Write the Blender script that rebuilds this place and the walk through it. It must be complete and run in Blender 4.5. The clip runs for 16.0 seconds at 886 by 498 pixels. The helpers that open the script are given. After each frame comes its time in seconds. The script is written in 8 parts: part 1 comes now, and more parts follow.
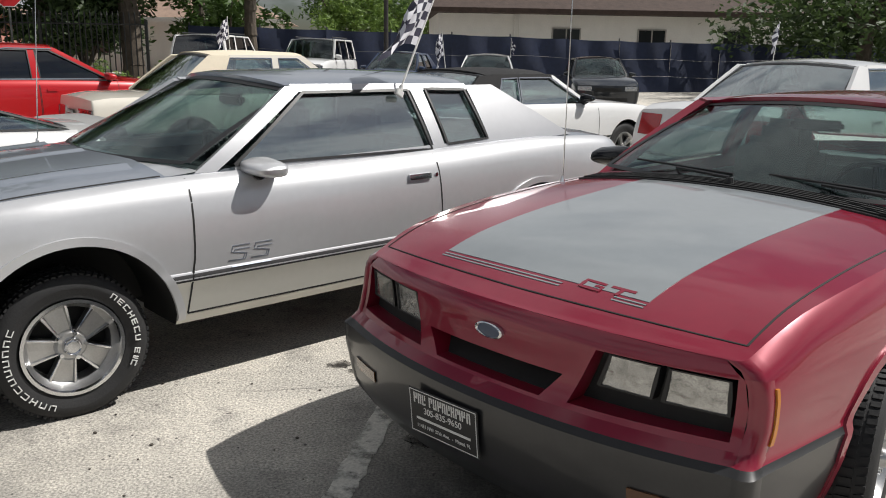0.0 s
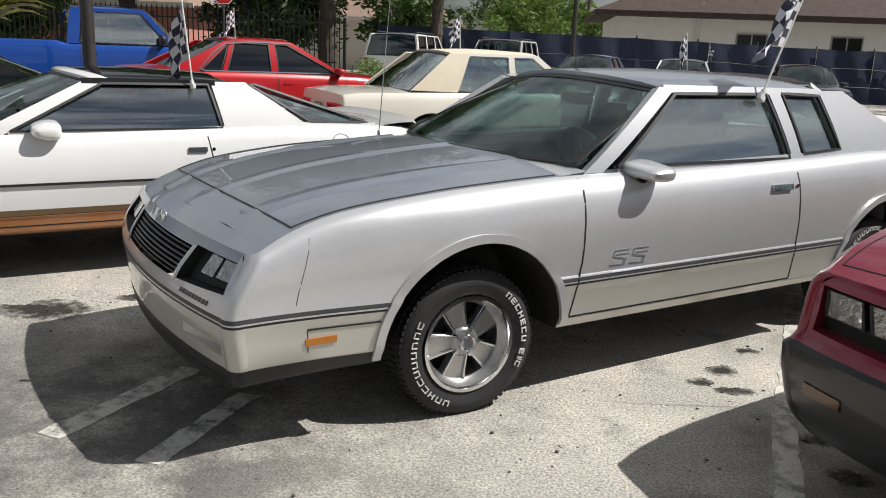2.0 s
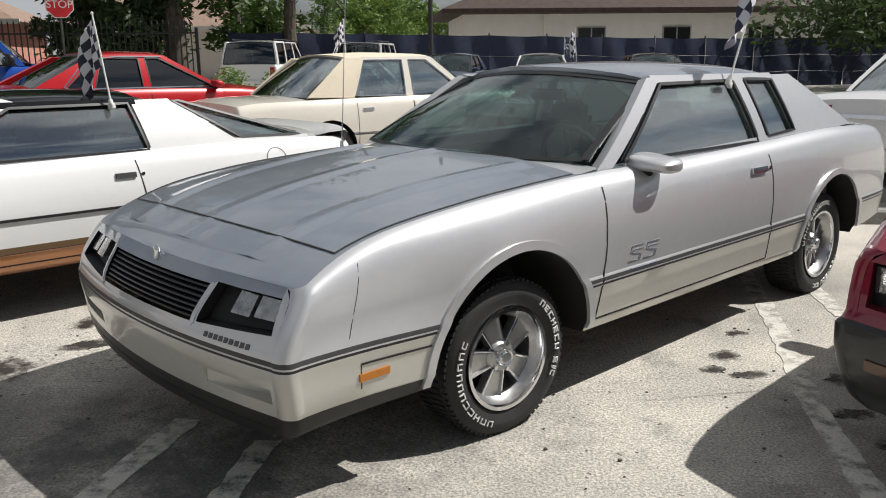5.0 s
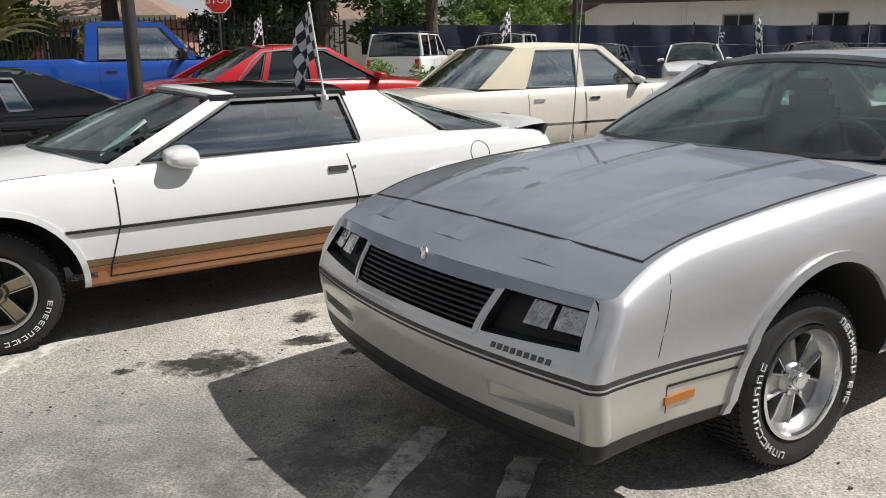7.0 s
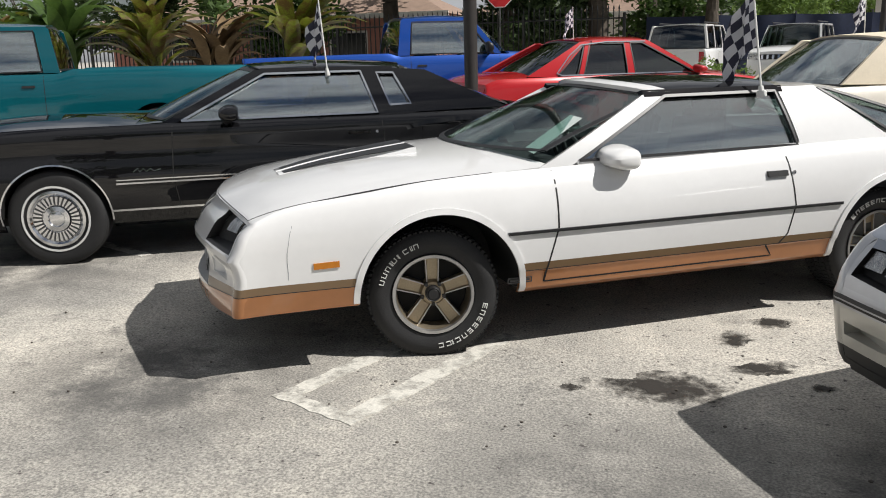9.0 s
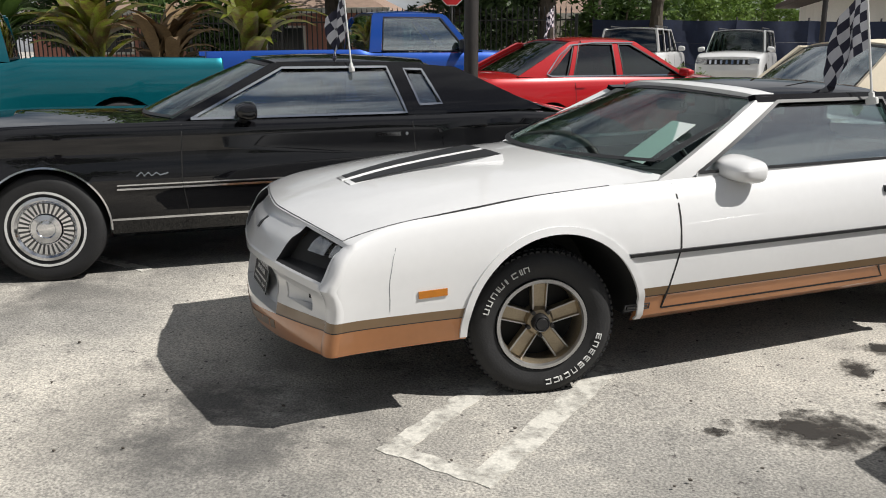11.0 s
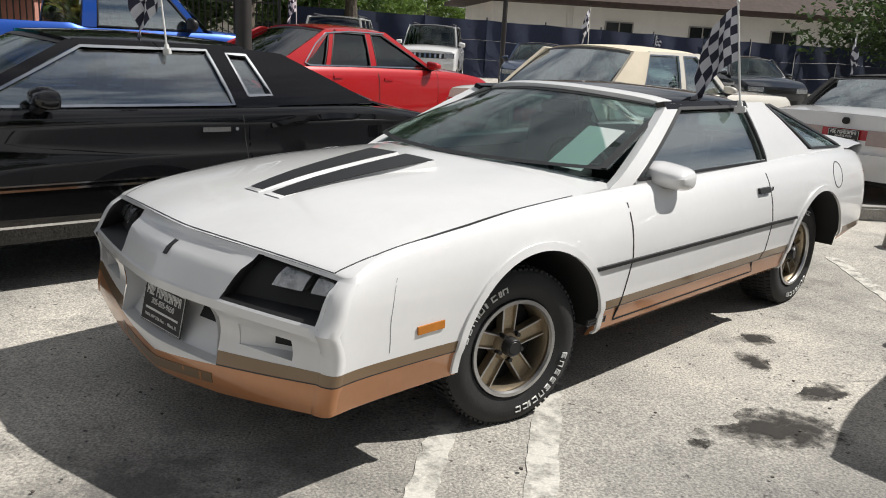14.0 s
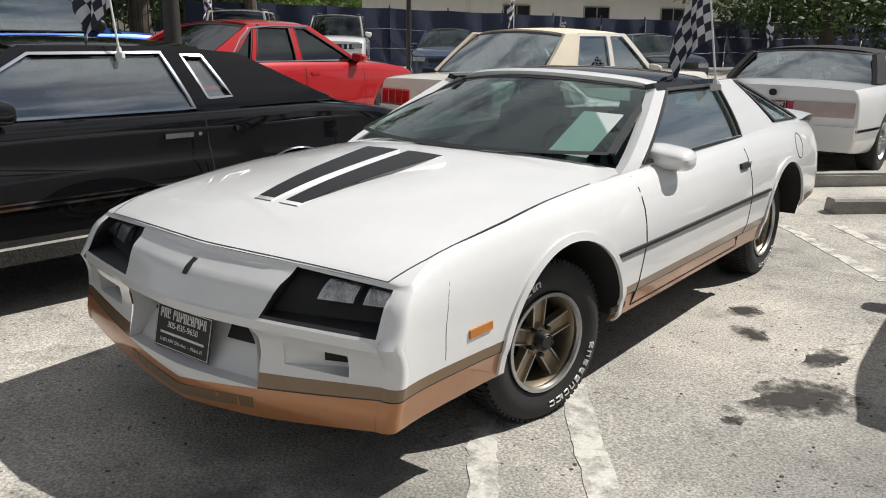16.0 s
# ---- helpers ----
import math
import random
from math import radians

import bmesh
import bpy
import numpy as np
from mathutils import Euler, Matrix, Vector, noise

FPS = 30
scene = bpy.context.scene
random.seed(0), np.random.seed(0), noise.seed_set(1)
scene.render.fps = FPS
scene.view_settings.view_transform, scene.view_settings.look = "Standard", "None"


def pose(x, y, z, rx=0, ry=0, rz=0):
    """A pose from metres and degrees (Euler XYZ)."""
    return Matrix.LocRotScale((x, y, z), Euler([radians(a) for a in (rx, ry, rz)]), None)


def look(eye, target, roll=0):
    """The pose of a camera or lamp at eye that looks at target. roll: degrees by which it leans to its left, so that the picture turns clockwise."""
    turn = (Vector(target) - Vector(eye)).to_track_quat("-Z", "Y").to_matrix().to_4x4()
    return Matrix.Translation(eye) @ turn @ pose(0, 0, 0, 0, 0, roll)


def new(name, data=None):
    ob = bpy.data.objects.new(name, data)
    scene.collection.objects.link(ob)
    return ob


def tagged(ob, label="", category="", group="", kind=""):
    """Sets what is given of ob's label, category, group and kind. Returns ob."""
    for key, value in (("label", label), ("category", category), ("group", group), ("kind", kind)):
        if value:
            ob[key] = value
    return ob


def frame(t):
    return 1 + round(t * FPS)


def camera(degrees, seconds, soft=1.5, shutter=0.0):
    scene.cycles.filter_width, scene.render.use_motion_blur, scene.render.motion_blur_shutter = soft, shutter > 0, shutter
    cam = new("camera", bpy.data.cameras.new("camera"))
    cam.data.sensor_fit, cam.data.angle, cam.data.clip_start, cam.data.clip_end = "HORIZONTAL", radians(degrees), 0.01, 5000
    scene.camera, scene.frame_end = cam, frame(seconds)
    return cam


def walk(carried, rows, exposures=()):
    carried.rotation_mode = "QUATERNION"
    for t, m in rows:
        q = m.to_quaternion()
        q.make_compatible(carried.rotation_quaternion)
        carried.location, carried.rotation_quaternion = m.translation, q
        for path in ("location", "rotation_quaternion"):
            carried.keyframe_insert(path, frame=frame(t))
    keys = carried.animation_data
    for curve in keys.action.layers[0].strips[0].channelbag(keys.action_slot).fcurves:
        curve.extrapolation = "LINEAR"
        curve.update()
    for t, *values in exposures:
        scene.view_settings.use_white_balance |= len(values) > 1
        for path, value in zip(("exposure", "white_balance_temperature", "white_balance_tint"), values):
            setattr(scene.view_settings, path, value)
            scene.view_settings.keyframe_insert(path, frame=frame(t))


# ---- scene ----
cam = camera(56.7, 16.0, soft=1.0)
METRES, EYE, TILT, LEAN, TURN = 6.4, 1.475, -13.35, -0.8, 0.0
ROWS = [
    (0.0, 0.0, 0.0, 0.0, 0.0, 0.0, -0.0),
    (0.5, -0.0405, 0.0158, -0.0012, 4.95, -0.12, -1.67),
    (1.0, -0.0844, 0.0321, 0.0018, 8.0, -0.51, -2.68),
    (1.5, -0.1238, 0.0205, 0.0003, 9.75, -0.1, -3.4),
    (2.0, -0.1657, 0.0096, -0.0026, 9.84, -0.16, -3.67),
    (2.5, -0.2057, 0.0237, -0.0055, 10.72, -0.84, -3.44),
    (3.0, -0.2348, 0.0413, 0.0007, 9.44, -0.69, -3.5),
    (3.5, -0.2517, 0.0394, 0.002, 2.51, 0.24, -1.9),
    (6.0, -0.3012, 0.0304, 0.0017, -0.27, 0.09, 1.76),
    (6.5, -0.3292, 0.0539, 0.0064, 4.44, -0.19, 1.61),
    (7.0, -0.3592, 0.065, 0.0096, 8.25, -0.23, 0.02),
    (7.5, -0.4029, 0.0606, 0.012, 10.78, -0.48, -1.14),
    (8.0, -0.4418, 0.0564, 0.01, 14.37, -0.65, -2.18),
    (8.5, -0.489, 0.0677, 0.0117, 20.29, -0.83, -2.18),
    (9.0, -0.5328, 0.078, 0.0171, 24.15, -1.08, -3.18),
    (11.5, -0.7127, 0.1082, 0.0252, 13.79, -0.39, -3.4),
    (12.0, -0.7434, 0.1083, 0.0278, 6.82, 0.36, -2.65),
    (12.5, -0.7645, 0.124, 0.0283, 2.38, 0.84, -2.64),
    (13.0, -0.7919, 0.148, 0.0359, -0.56, 0.81, -2.5),
    (13.5, -0.8239, 0.1533, 0.0321, -2.31, -0.23, -2.86),
    (14.0, -0.8642, 0.1477, 0.0373, -3.96, -0.89, -1.36),
    (14.5, -0.8853, 0.1519, 0.0365, -5.01, -1.12, -0.37),
    (15.0, -0.9042, 0.1709, 0.0392, -6.58, -1.52, 1.17),
    (15.5, -0.9201, 0.1713, 0.0434, -9.7, -1.6, 2.45),
    (16.0, -0.9306, 0.1712, 0.0438, -10.52, -1.77, 2.57),
]
walk(cam, [(t, pose(0, 0, EYE, TILT, LEAN, TURN) @ pose(METRES * x, METRES * y, METRES * z, 90 + pitch, roll, yaw)) for t, x, y, z, yaw, pitch, roll in ROWS])

# ---- world, sun ----
SUN_AZ, SUN_EL = 10.0, 50.0      # degrees: direction towards the sun, from +x anticlockwise
world = bpy.data.worlds.new("sky")
scene.world = world
world.use_nodes = True
wn, wl = world.node_tree.nodes, world.node_tree.links
wn.clear()
sky = wn.new("ShaderNodeTexSky")
sky.sky_type, sky.sun_disc = "NISHITA", False
sky.sun_elevation, sky.sun_rotation = radians(SUN_EL), radians(90 - SUN_AZ)
coord = wn.new("ShaderNodeTexCoord")
stretch = wn.new("ShaderNodeMapping")
stretch.inputs["Scale"].default_value = (1.0, 1.0, 2.6)
cloud = wn.new("ShaderNodeTexNoise")
cloud.inputs["Scale"].default_value, cloud.inputs["Detail"].default_value, cloud.inputs["Roughness"].default_value = 2.3, 7.0, 0.58
mask = wn.new("ShaderNodeMapRange")
mask.inputs["From Min"].default_value, mask.inputs["From Max"].default_value = 0.40, 0.57
mixsky = wn.new("ShaderNodeMixRGB")
mixsky.inputs["Color2"].default_value = (13.5, 13.9, 14.6, 1)
bg = wn.new("ShaderNodeBackground")
bg.inputs["Strength"].default_value = 0.033
wout = wn.new("ShaderNodeOutputWorld")
wl.new(coord.outputs["Generated"], stretch.inputs["Vector"])
wl.new(stretch.outputs["Vector"], cloud.inputs["Vector"])
wl.new(cloud.outputs["Fac"], mask.inputs["Value"])
wl.new(mask.outputs["Result"], mixsky.inputs["Fac"])
wl.new(sky.outputs["Color"], mixsky.inputs["Color1"])
wl.new(mixsky.outputs["Color"], bg.inputs["Color"])
wl.new(bg.outputs["Background"], wout.inputs["Surface"])
sun = new("sun", bpy.data.lights.new("sun", "SUN"))
sun.data.energy, sun.data.angle, sun.data.color = 5.6, radians(0.6), (1.0, 0.968, 0.925)
sd = Vector((math.cos(radians(SUN_AZ)) * math.cos(radians(SUN_EL)), math.sin(radians(SUN_AZ)) * math.cos(radians(SUN_EL)), math.sin(radians(SUN_EL))))
sun.matrix_world = look(sd * 60, (0, 0, 0))
scene.view_settings.exposure = 0.0


# ---- materials ----
def shader(name, color=(0.5, 0.5, 0.5), rough=0.5, metal=0.0, coat=0.0, vary=0.0, scale=8.0, bump=0.0, bscale=60.0, spec=0.5, color2=None, coat_rough=0.03, lo=0.35, hi=0.65):
    """A principled material with noise at two scales in its colour and, if wanted, relief."""
    m = bpy.data.materials.new(name)
    m.use_nodes = True
    n, l = m.node_tree.nodes, m.node_tree.links
    p = n["Principled BSDF"]
    p.inputs["Base Color"].default_value = (*color, 1)
    p.inputs["Roughness"].default_value, p.inputs["Metallic"].default_value = rough, metal
    p.inputs["Coat Weight"].default_value, p.inputs["Coat Roughness"].default_value = coat, coat_rough
    p.inputs["Specular IOR Level"].default_value = spec
    tc = n.new("ShaderNodeTexCoord")
    if vary or color2:
        a, b = n.new("ShaderNodeTexNoise"), n.new("ShaderNodeTexNoise")
        a.inputs["Scale"].default_value, a.inputs["Detail"].default_value = scale, 6
        b.inputs["Scale"].default_value, b.inputs["Detail"].default_value = scale * 9, 4
        mx = n.new("ShaderNodeMixRGB")
        mx.inputs["Fac"].default_value = 0.4
        rg = n.new("ShaderNodeMapRange")
        rg.inputs["From Min"].default_value, rg.inputs["From Max"].default_value = lo, hi
        cm = n.new("ShaderNodeMixRGB")
        second = color2 or tuple(max(0, c * (1 - vary)) for c in color)
        cm.inputs["Color1"].default_value, cm.inputs["Color2"].default_value = (*color, 1), (*second, 1)
        l.new(tc.outputs["Object"], a.inputs["Vector"]), l.new(tc.outputs["Object"], b.inputs["Vector"])
        l.new(a.outputs["Fac"], mx.inputs["Color1"]), l.new(b.outputs["Fac"], mx.inputs["Color2"])
        l.new(mx.outputs["Color"], rg.inputs["Value"]), l.new(rg.outputs["Result"], cm.inputs["Fac"])
        l.new(cm.outputs["Color"], p.inputs["Base Color"])
    if bump:
        c, bp = n.new("ShaderNodeTexNoise"), n.new("ShaderNodeBump")
        c.inputs["Scale"].default_value, c.inputs["Detail"].default_value = bscale, 5
        bp.inputs["Strength"].default_value, bp.inputs["Distance"].default_value = bump, 0.02
        l.new(tc.outputs["Object"], c.inputs["Vector"]), l.new(c.outputs["Fac"], bp.inputs["Height"]), l.new(bp.outputs["Normal"], p.inputs["Normal"])
    return m


def pane(name, tint, gloss=0.95, base=0.11):
    """Thin glass: tinted see-through with a mirror-like sheen."""
    m = bpy.data.materials.new(name)
    m.use_nodes = True
    n, l = m.node_tree.nodes, m.node_tree.links
    n.clear()
    out, mix, lw = n.new("ShaderNodeOutputMaterial"), n.new("ShaderNodeMixShader"), n.new("ShaderNodeLayerWeight")
    tr, gl = n.new("ShaderNodeBsdfTransparent"), n.new("ShaderNodeBsdfGlossy")
    pw, ma = n.new("ShaderNodeMath"), n.new("ShaderNodeMath")
    lw.inputs["Blend"].default_value = 0.5
    pw.operation, ma.operation = "POWER", "MULTIPLY_ADD"
    pw.inputs[1].default_value = 4.0
    ma.inputs[1].default_value, ma.inputs[2].default_value = 0.75, base
    tr.inputs["Color"].default_value = (*tint, 1)
    gl.inputs["Color"].default_value, gl.inputs["Roughness"].default_value = (gloss, gloss, gloss, 1), 0.01
    l.new(lw.outputs["Facing"], pw.inputs[0]), l.new(pw.outputs["Value"], ma.inputs[0]), l.new(ma.outputs["Value"], mix.inputs["Fac"])
    l.new(tr.outputs["BSDF"], mix.inputs[1]), l.new(gl.outputs["BSDF"], mix.inputs[2])
    l.new(mix.outputs["Shader"], out.inputs["Surface"])
    return m


def paint(name, color, metal=0.0, rough=0.35, vary=0.06):
    return shader(name, color, rough, metal, 1.0, vary, 3.0, spec=0.25 if max(color) > 0.05 else 0.0, coat_rough=0.02)


SILVER = paint("silver_metallic_paint", (0.56, 0.565, 0.58), 0.5, 0.36)
SILVER_LOW = paint("champagne_lower_paint", (0.56, 0.55, 0.50), 0.4, 0.36)
# darker bluish grey for the bonnet, roof, nose top and door emblem
SILVER_HOOD = paint("darker_grey_paint", (0.30, 0.33, 0.38), 0.5, 0.36, 0.10)
CREAM_WHITE = paint("warm_white_paint", (0.80, 0.78, 0.74), 0.0, 0.3, 0.04)
WHITE = paint("white_paint", (0.71, 0.71, 0.705), 0.0, 0.3, 0.04)
IVORY = paint("ivory_paint", (0.72, 0.68, 0.60), 0.0, 0.35, 0.05)
VINYL = shader("tan_vinyl_roof", (0.70, 0.62, 0.48), 0.6, vary=0.1, scale=6, bump=0.15, bscale=300)
MAROON = paint("maroon_paint", (0.23, 0.010, 0.030), 0.15, 0.3, 0.1)
RED = paint("red_paint", (0.42, 0.008, 0.012), 0.1, 0.28, 0.05)
BLACK = paint("black_paint", (0.006, 0.006, 0.007), 0.0, 0.25, 0.0)
BLUE = paint("blue_paint", (0.008, 0.065, 0.34), 0.3, 0.3, 0.05)
TEAL = paint("teal_metallic_paint", (0.002, 0.13, 0.165), 0.6, 0.28, 0.08)
NAVY_CAR = paint("dark_blue_paint", (0.03, 0.05, 0.10), 0.3, 0.3)
GREY_CAR = paint("charcoal_paint", (0.03, 0.033, 0.037), 0.3, 0.3)
BRONZE = paint("bronze_stripe_paint", (0.20, 0.13, 0.07), 0.4, 0.35)
GOLD = paint("copper_gold_paint", (0.46, 0.20, 0.08), 0.45, 0.35, 0.1)
STRIPE_GREY = paint("grey_hood_stripe", (0.23, 0.25, 0.26), 0.0, 0.4, 0.08)
TRIM = shader("black_trim", (0.015, 0.015, 0.016), 0.45, vary=0.3, scale=20)
FLATBLACK = shader("flat_black", (0.008, 0.008, 0.008), 0.7, vary=0.3)
DKGREY = shader("dark_grey_plastic", (0.05, 0.05, 0.052), 0.5, vary=0.25, scale=10)
BUMPER = shader("glossy_black_bumper", (0.022, 0.022, 0.024), 0.35, coat=0.4, vary=0.3, scale=8)
RUBBER = shader("tyre_rubber", (0.018, 0.018, 0.019), 0.7, vary=0.35, scale=14, bump=0.1, bscale=120)
LETTER = shader("white_letter_rubber", (0.72, 0.72, 0.70), 0.6, vary=0.12, scale=30)
CHROME = shader("chrome", (0.75, 0.76, 0.78), 0.12, 1.0, vary=0.1, scale=20)
ALLOY = shader("silver_alloy", (0.55, 0.55, 0.55), 0.32, 0.9, vary=0.2, scale=15)
# dark alloy: shade inside the wheels put into the colour; also plain steel parts
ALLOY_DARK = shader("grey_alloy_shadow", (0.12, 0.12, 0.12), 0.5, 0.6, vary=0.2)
GOLD_RIM = shader("gold_alloy", (0.42, 0.35, 0.25), 0.35, 0.8, vary=0.25, scale=15)
INSIDE = shader("grey_interior", (0.15, 0.16, 0.17), 0.8, vary=0.3, scale=12)
INSIDE_DK = shader("dark_interior", (0.025, 0.025, 0.028), 0.8, vary=0.3, scale=12)
INSIDE_TAN = shader("tan_interior", (0.28, 0.22, 0.15), 0.8, vary=0.2, scale=12)
# darker amber: the shade of the bumper recess put into the lens colour
AMBER_SHADED = shader("shaded_amber_lens", (0.10, 0.035, 0.006), 0.2, coat=0.6, vary=0.15, scale=40)
AMBER = shader("amber_lens", (0.50, 0.17, 0.008), 0.2, coat=0.6, vary=0.15, scale=40)
RED_LENS = shader("red_lens", (0.40, 0.01, 0.012), 0.15, coat=0.8, vary=0.2, scale=30)
LAMP = shader("clear_headlamp", (0.5, 0.5, 0.49), 0.16, 0.85, 1.0, 0.5, 22, bump=0.35, bscale=40)
PAPER = shader("paper_sheet", (0.75, 0.82, 0.78), 0.8, vary=0.06, scale=9)
FLAG_WHITE = shader("flag_white", (0.62, 0.62, 0.66), 0.8, vary=0.08)
FLAG_BLACK = shader("flag_navy_black", (0.03, 0.03, 0.055), 0.8, vary=0.2)
PLATE = shader("black_plate", (0.012, 0.012, 0.013), 0.4)
SOFTTOP = shader("black_cloth_top", (0.012, 0.012, 0.013), 0.9, vary=0.3, scale=30, bump=0.2, bscale=400)
GLASS = pane("tinted_glass", (0.68, 0.80, 0.78), 0.97, 0.40)
GLASS_FRONT = pane("windscreen_glass", (0.74, 0.85, 0.82), 0.9, 0.06)
GLASS_DK = pane("dark_glass", (0.22, 0.26, 0.26), 0.95, 0.12)
GLASS_CLEAR = pane("clear_glass", (0.80, 0.88, 0.86))


# ---- helpers for meshes ----
def smooth_by_angle(bm, deg=32):
    lim = radians(deg)
    for f in bm.faces:
        f.smooth = True
    for e in bm.edges:
        if len(e.link_faces) == 2:
            e.smooth = e.calc_face_angle(0) < lim
    return bm


def mesh_from(bm, name, mats, deg=32):
    bmesh.ops.remove_doubles(bm, verts=bm.verts, dist=0.0004)
    smooth_by_angle(bm, deg)
    me = bpy.data.meshes.new(name)
    bm.to_mesh(me)
    bm.free()
    for m in mats if isinstance(mats, (list, tuple)) else [mats]:
        me.materials.append(m)
    return me


def part(name, bm, material, parent, label="", deg=32):
    ob = new(name, mesh_from(bm, name, material, deg))
    ob.parent = parent
    if label:
        ob["label"] = label
    return ob


def thing(name, label, category, m=None, group="", kind=""):
    ob = new(name)
    ob.empty_display_size = 0.2
    if m is not None:
        ob.matrix_world = m
    return tagged(ob, label, category, group, kind)


def solid(name, bm, material, label, category, group="", kind="", m=None, deg=32):
    ob = new(name, mesh_from(bm, name, material, deg))
    if m is not None:
        ob.matrix_world = m
    return tagged(ob, label, category, group, kind)


def grid(bm, pts, mat=0, flip=False, skip=None):
    """Faces over a 2D array of points."""
    vs = [[bm.verts.new(p) for p in row] for row in pts]
    for i in range(len(vs) - 1):
        for j in range(len(vs[0]) - 1):
            if skip and skip(i, j):
                continue
            q = [vs[i][j], vs[i + 1][j], vs[i + 1][j + 1], vs[i][j + 1]]
            if flip:
                q.reverse()
            try:
                f = bm.faces.new(q)
                f.material_index = mat(i, j) if callable(mat) else mat
            except ValueError:
                pass
    return vs


def box(bm, x0, x1, y0, y1, z0, z1, bev=0.0, mat=0, seg=2):
    r = bmesh.ops.create_cube(bm, size=1.0, matrix=Matrix.Translation(((x0 + x1) / 2, (y0 + y1) / 2, (z0 + z1) / 2)) @ Matrix.Diagonal((abs(x1 - x0), abs(y1 - y0), abs(z1 - z0), 1)))
    fs = list({f for v in r["verts"] for f in v.link_faces})
    for f in fs:
        f.material_index = mat
    if bev:
        es = list({e for v in r["verts"] for e in v.link_edges})
        out = bmesh.ops.bevel(bm, geom=es, offset=bev, segments=seg, affect="EDGES", clamp_overlap=True)
        for f in out["faces"]:
            f.material_index = mat
    return bm


def tube(bm, a, b, r0, r1=None, n=10, mat=0):
    a, b = Vector(a), Vector(b)
    d = b - a
    before = len(bm.faces)
    bmesh.ops.create_cone(bm, cap_ends=True, segments=n, radius1=r0, radius2=r0 if r1 is None else r1, depth=d.length,
                          matrix=Matrix.Translation((a + b) / 2) @ d.to_track_quat("Z", "Y").to_matrix().to_4x4())
    if mat:
        bm.faces.ensure_lookup_table()
        for f in bm.faces[before:]:
            f.material_index = mat
    return bm


def lathe(bm, prof, n=40, mat=0):
    """Turn a profile of (radius, y) round the y axis."""
    rows = [[(r * math.cos(2 * math.pi * k / n), y, r * math.sin(2 * math.pi * k / n)) for r, y in prof] for k in range(n + 1)]
    grid(bm, rows, mat)
    return bm


def blob(bm, c, r, e=0.6, n=14, mat=0):
    """A superellipsoid: boxy for a small e."""
    def sp(v, p):
        return math.copysign(abs(v) ** p, v)
    rows = []
    for i in range(n + 1):
        a = -math.pi / 2 + math.pi * i / n
        rows.append([(c[0] + r[0] * sp(math.cos(a), e) * sp(math.cos(b), e), c[1] + r[1] * sp(math.cos(a), e) * sp(math.sin(b), e), c[2] + r[2] * sp(math.sin(a), e))
                     for b in (2 * math.pi * j / (2 * n) for j in range(2 * n + 1))])
    grid(bm, rows, mat, flip=True)
    return bm


def curve_of(pts):
    """A smooth function through (x, value) pairs that never overshoots."""
    xs, ys = np.array([p[0] for p in pts], float), np.array([p[1] for p in pts], float)
    o = np.argsort(xs)
    xs, ys = xs[o], ys[o]
    h = np.diff(xs)
    d = np.diff(ys) / h
    m = np.zeros(len(xs))
    m[0], m[-1] = d[0], d[-1]
    for i in range(1, len(xs) - 1):
        if d[i - 1] * d[i] > 0:
            m[i] = 2 * d[i - 1] * d[i] / (d[i - 1] + d[i])

    def f(x):
        x = min(max(x, xs[0]), xs[-1])
        i = int(min(np.searchsorted(xs, x, "right") - 1, len(h) - 1))
        t = (x - xs[i]) / h[i]
        return float(ys[i] * (1 + 2 * t) * (1 - t) ** 2 + h[i] * m[i] * t * (1 - t) ** 2 + ys[i + 1] * t * t * (3 - 2 * t) + h[i] * m[i + 1] * t * t * (t - 1))
    return f


def sheet(bm, fn, corners, out, thick=0.012, nu=8, nv=6, mat=0):
    """A curved plate with depth: four (a, b) corners in the surface's own coordinates, raised by out along the vector that fn gives."""
    (a0, b0), (a1, b1), (a2, b2), (a3, b3) = corners
    top, low = [], []
    for i in range(nu + 1):
        u = i / nu
        ra, rb = [], []
        for j in range(nv + 1):
            v = j / nv
            a = (a0 * (1 - u) + a1 * u) * (1 - v) + (a3 * (1 - u) + a2 * u) * v
            b = (b0 * (1 - u) + b1 * u) * (1 - v) + (b3 * (1 - u) + b2 * u) * v
            p, d = fn(a, b)
            ra.append(Vector(p) + Vector(d) * out)
            rb.append(Vector(p) + Vector(d) * (out - thick))
        top.append(ra), low.append(rb)
    vt, vl = grid(bm, top, mat), grid(bm, low, mat, flip=True)
    ring = [(i, 0) for i in range(nu)] + [(nu, j) for j in range(nv)] + [(i, nv) for i in range(nu, 0, -1)] + [(0, j) for j in range(nv, 0, -1)]
    for k, (i, j) in enumerate(ring):
        i2, j2 = ring[(k + 1) % len(ring)]
        f = bm.faces.new((vt[i][j], vt[i2][j2], vl[i2][j2], vl[i][j]))
        f.material_index = mat
    return bm


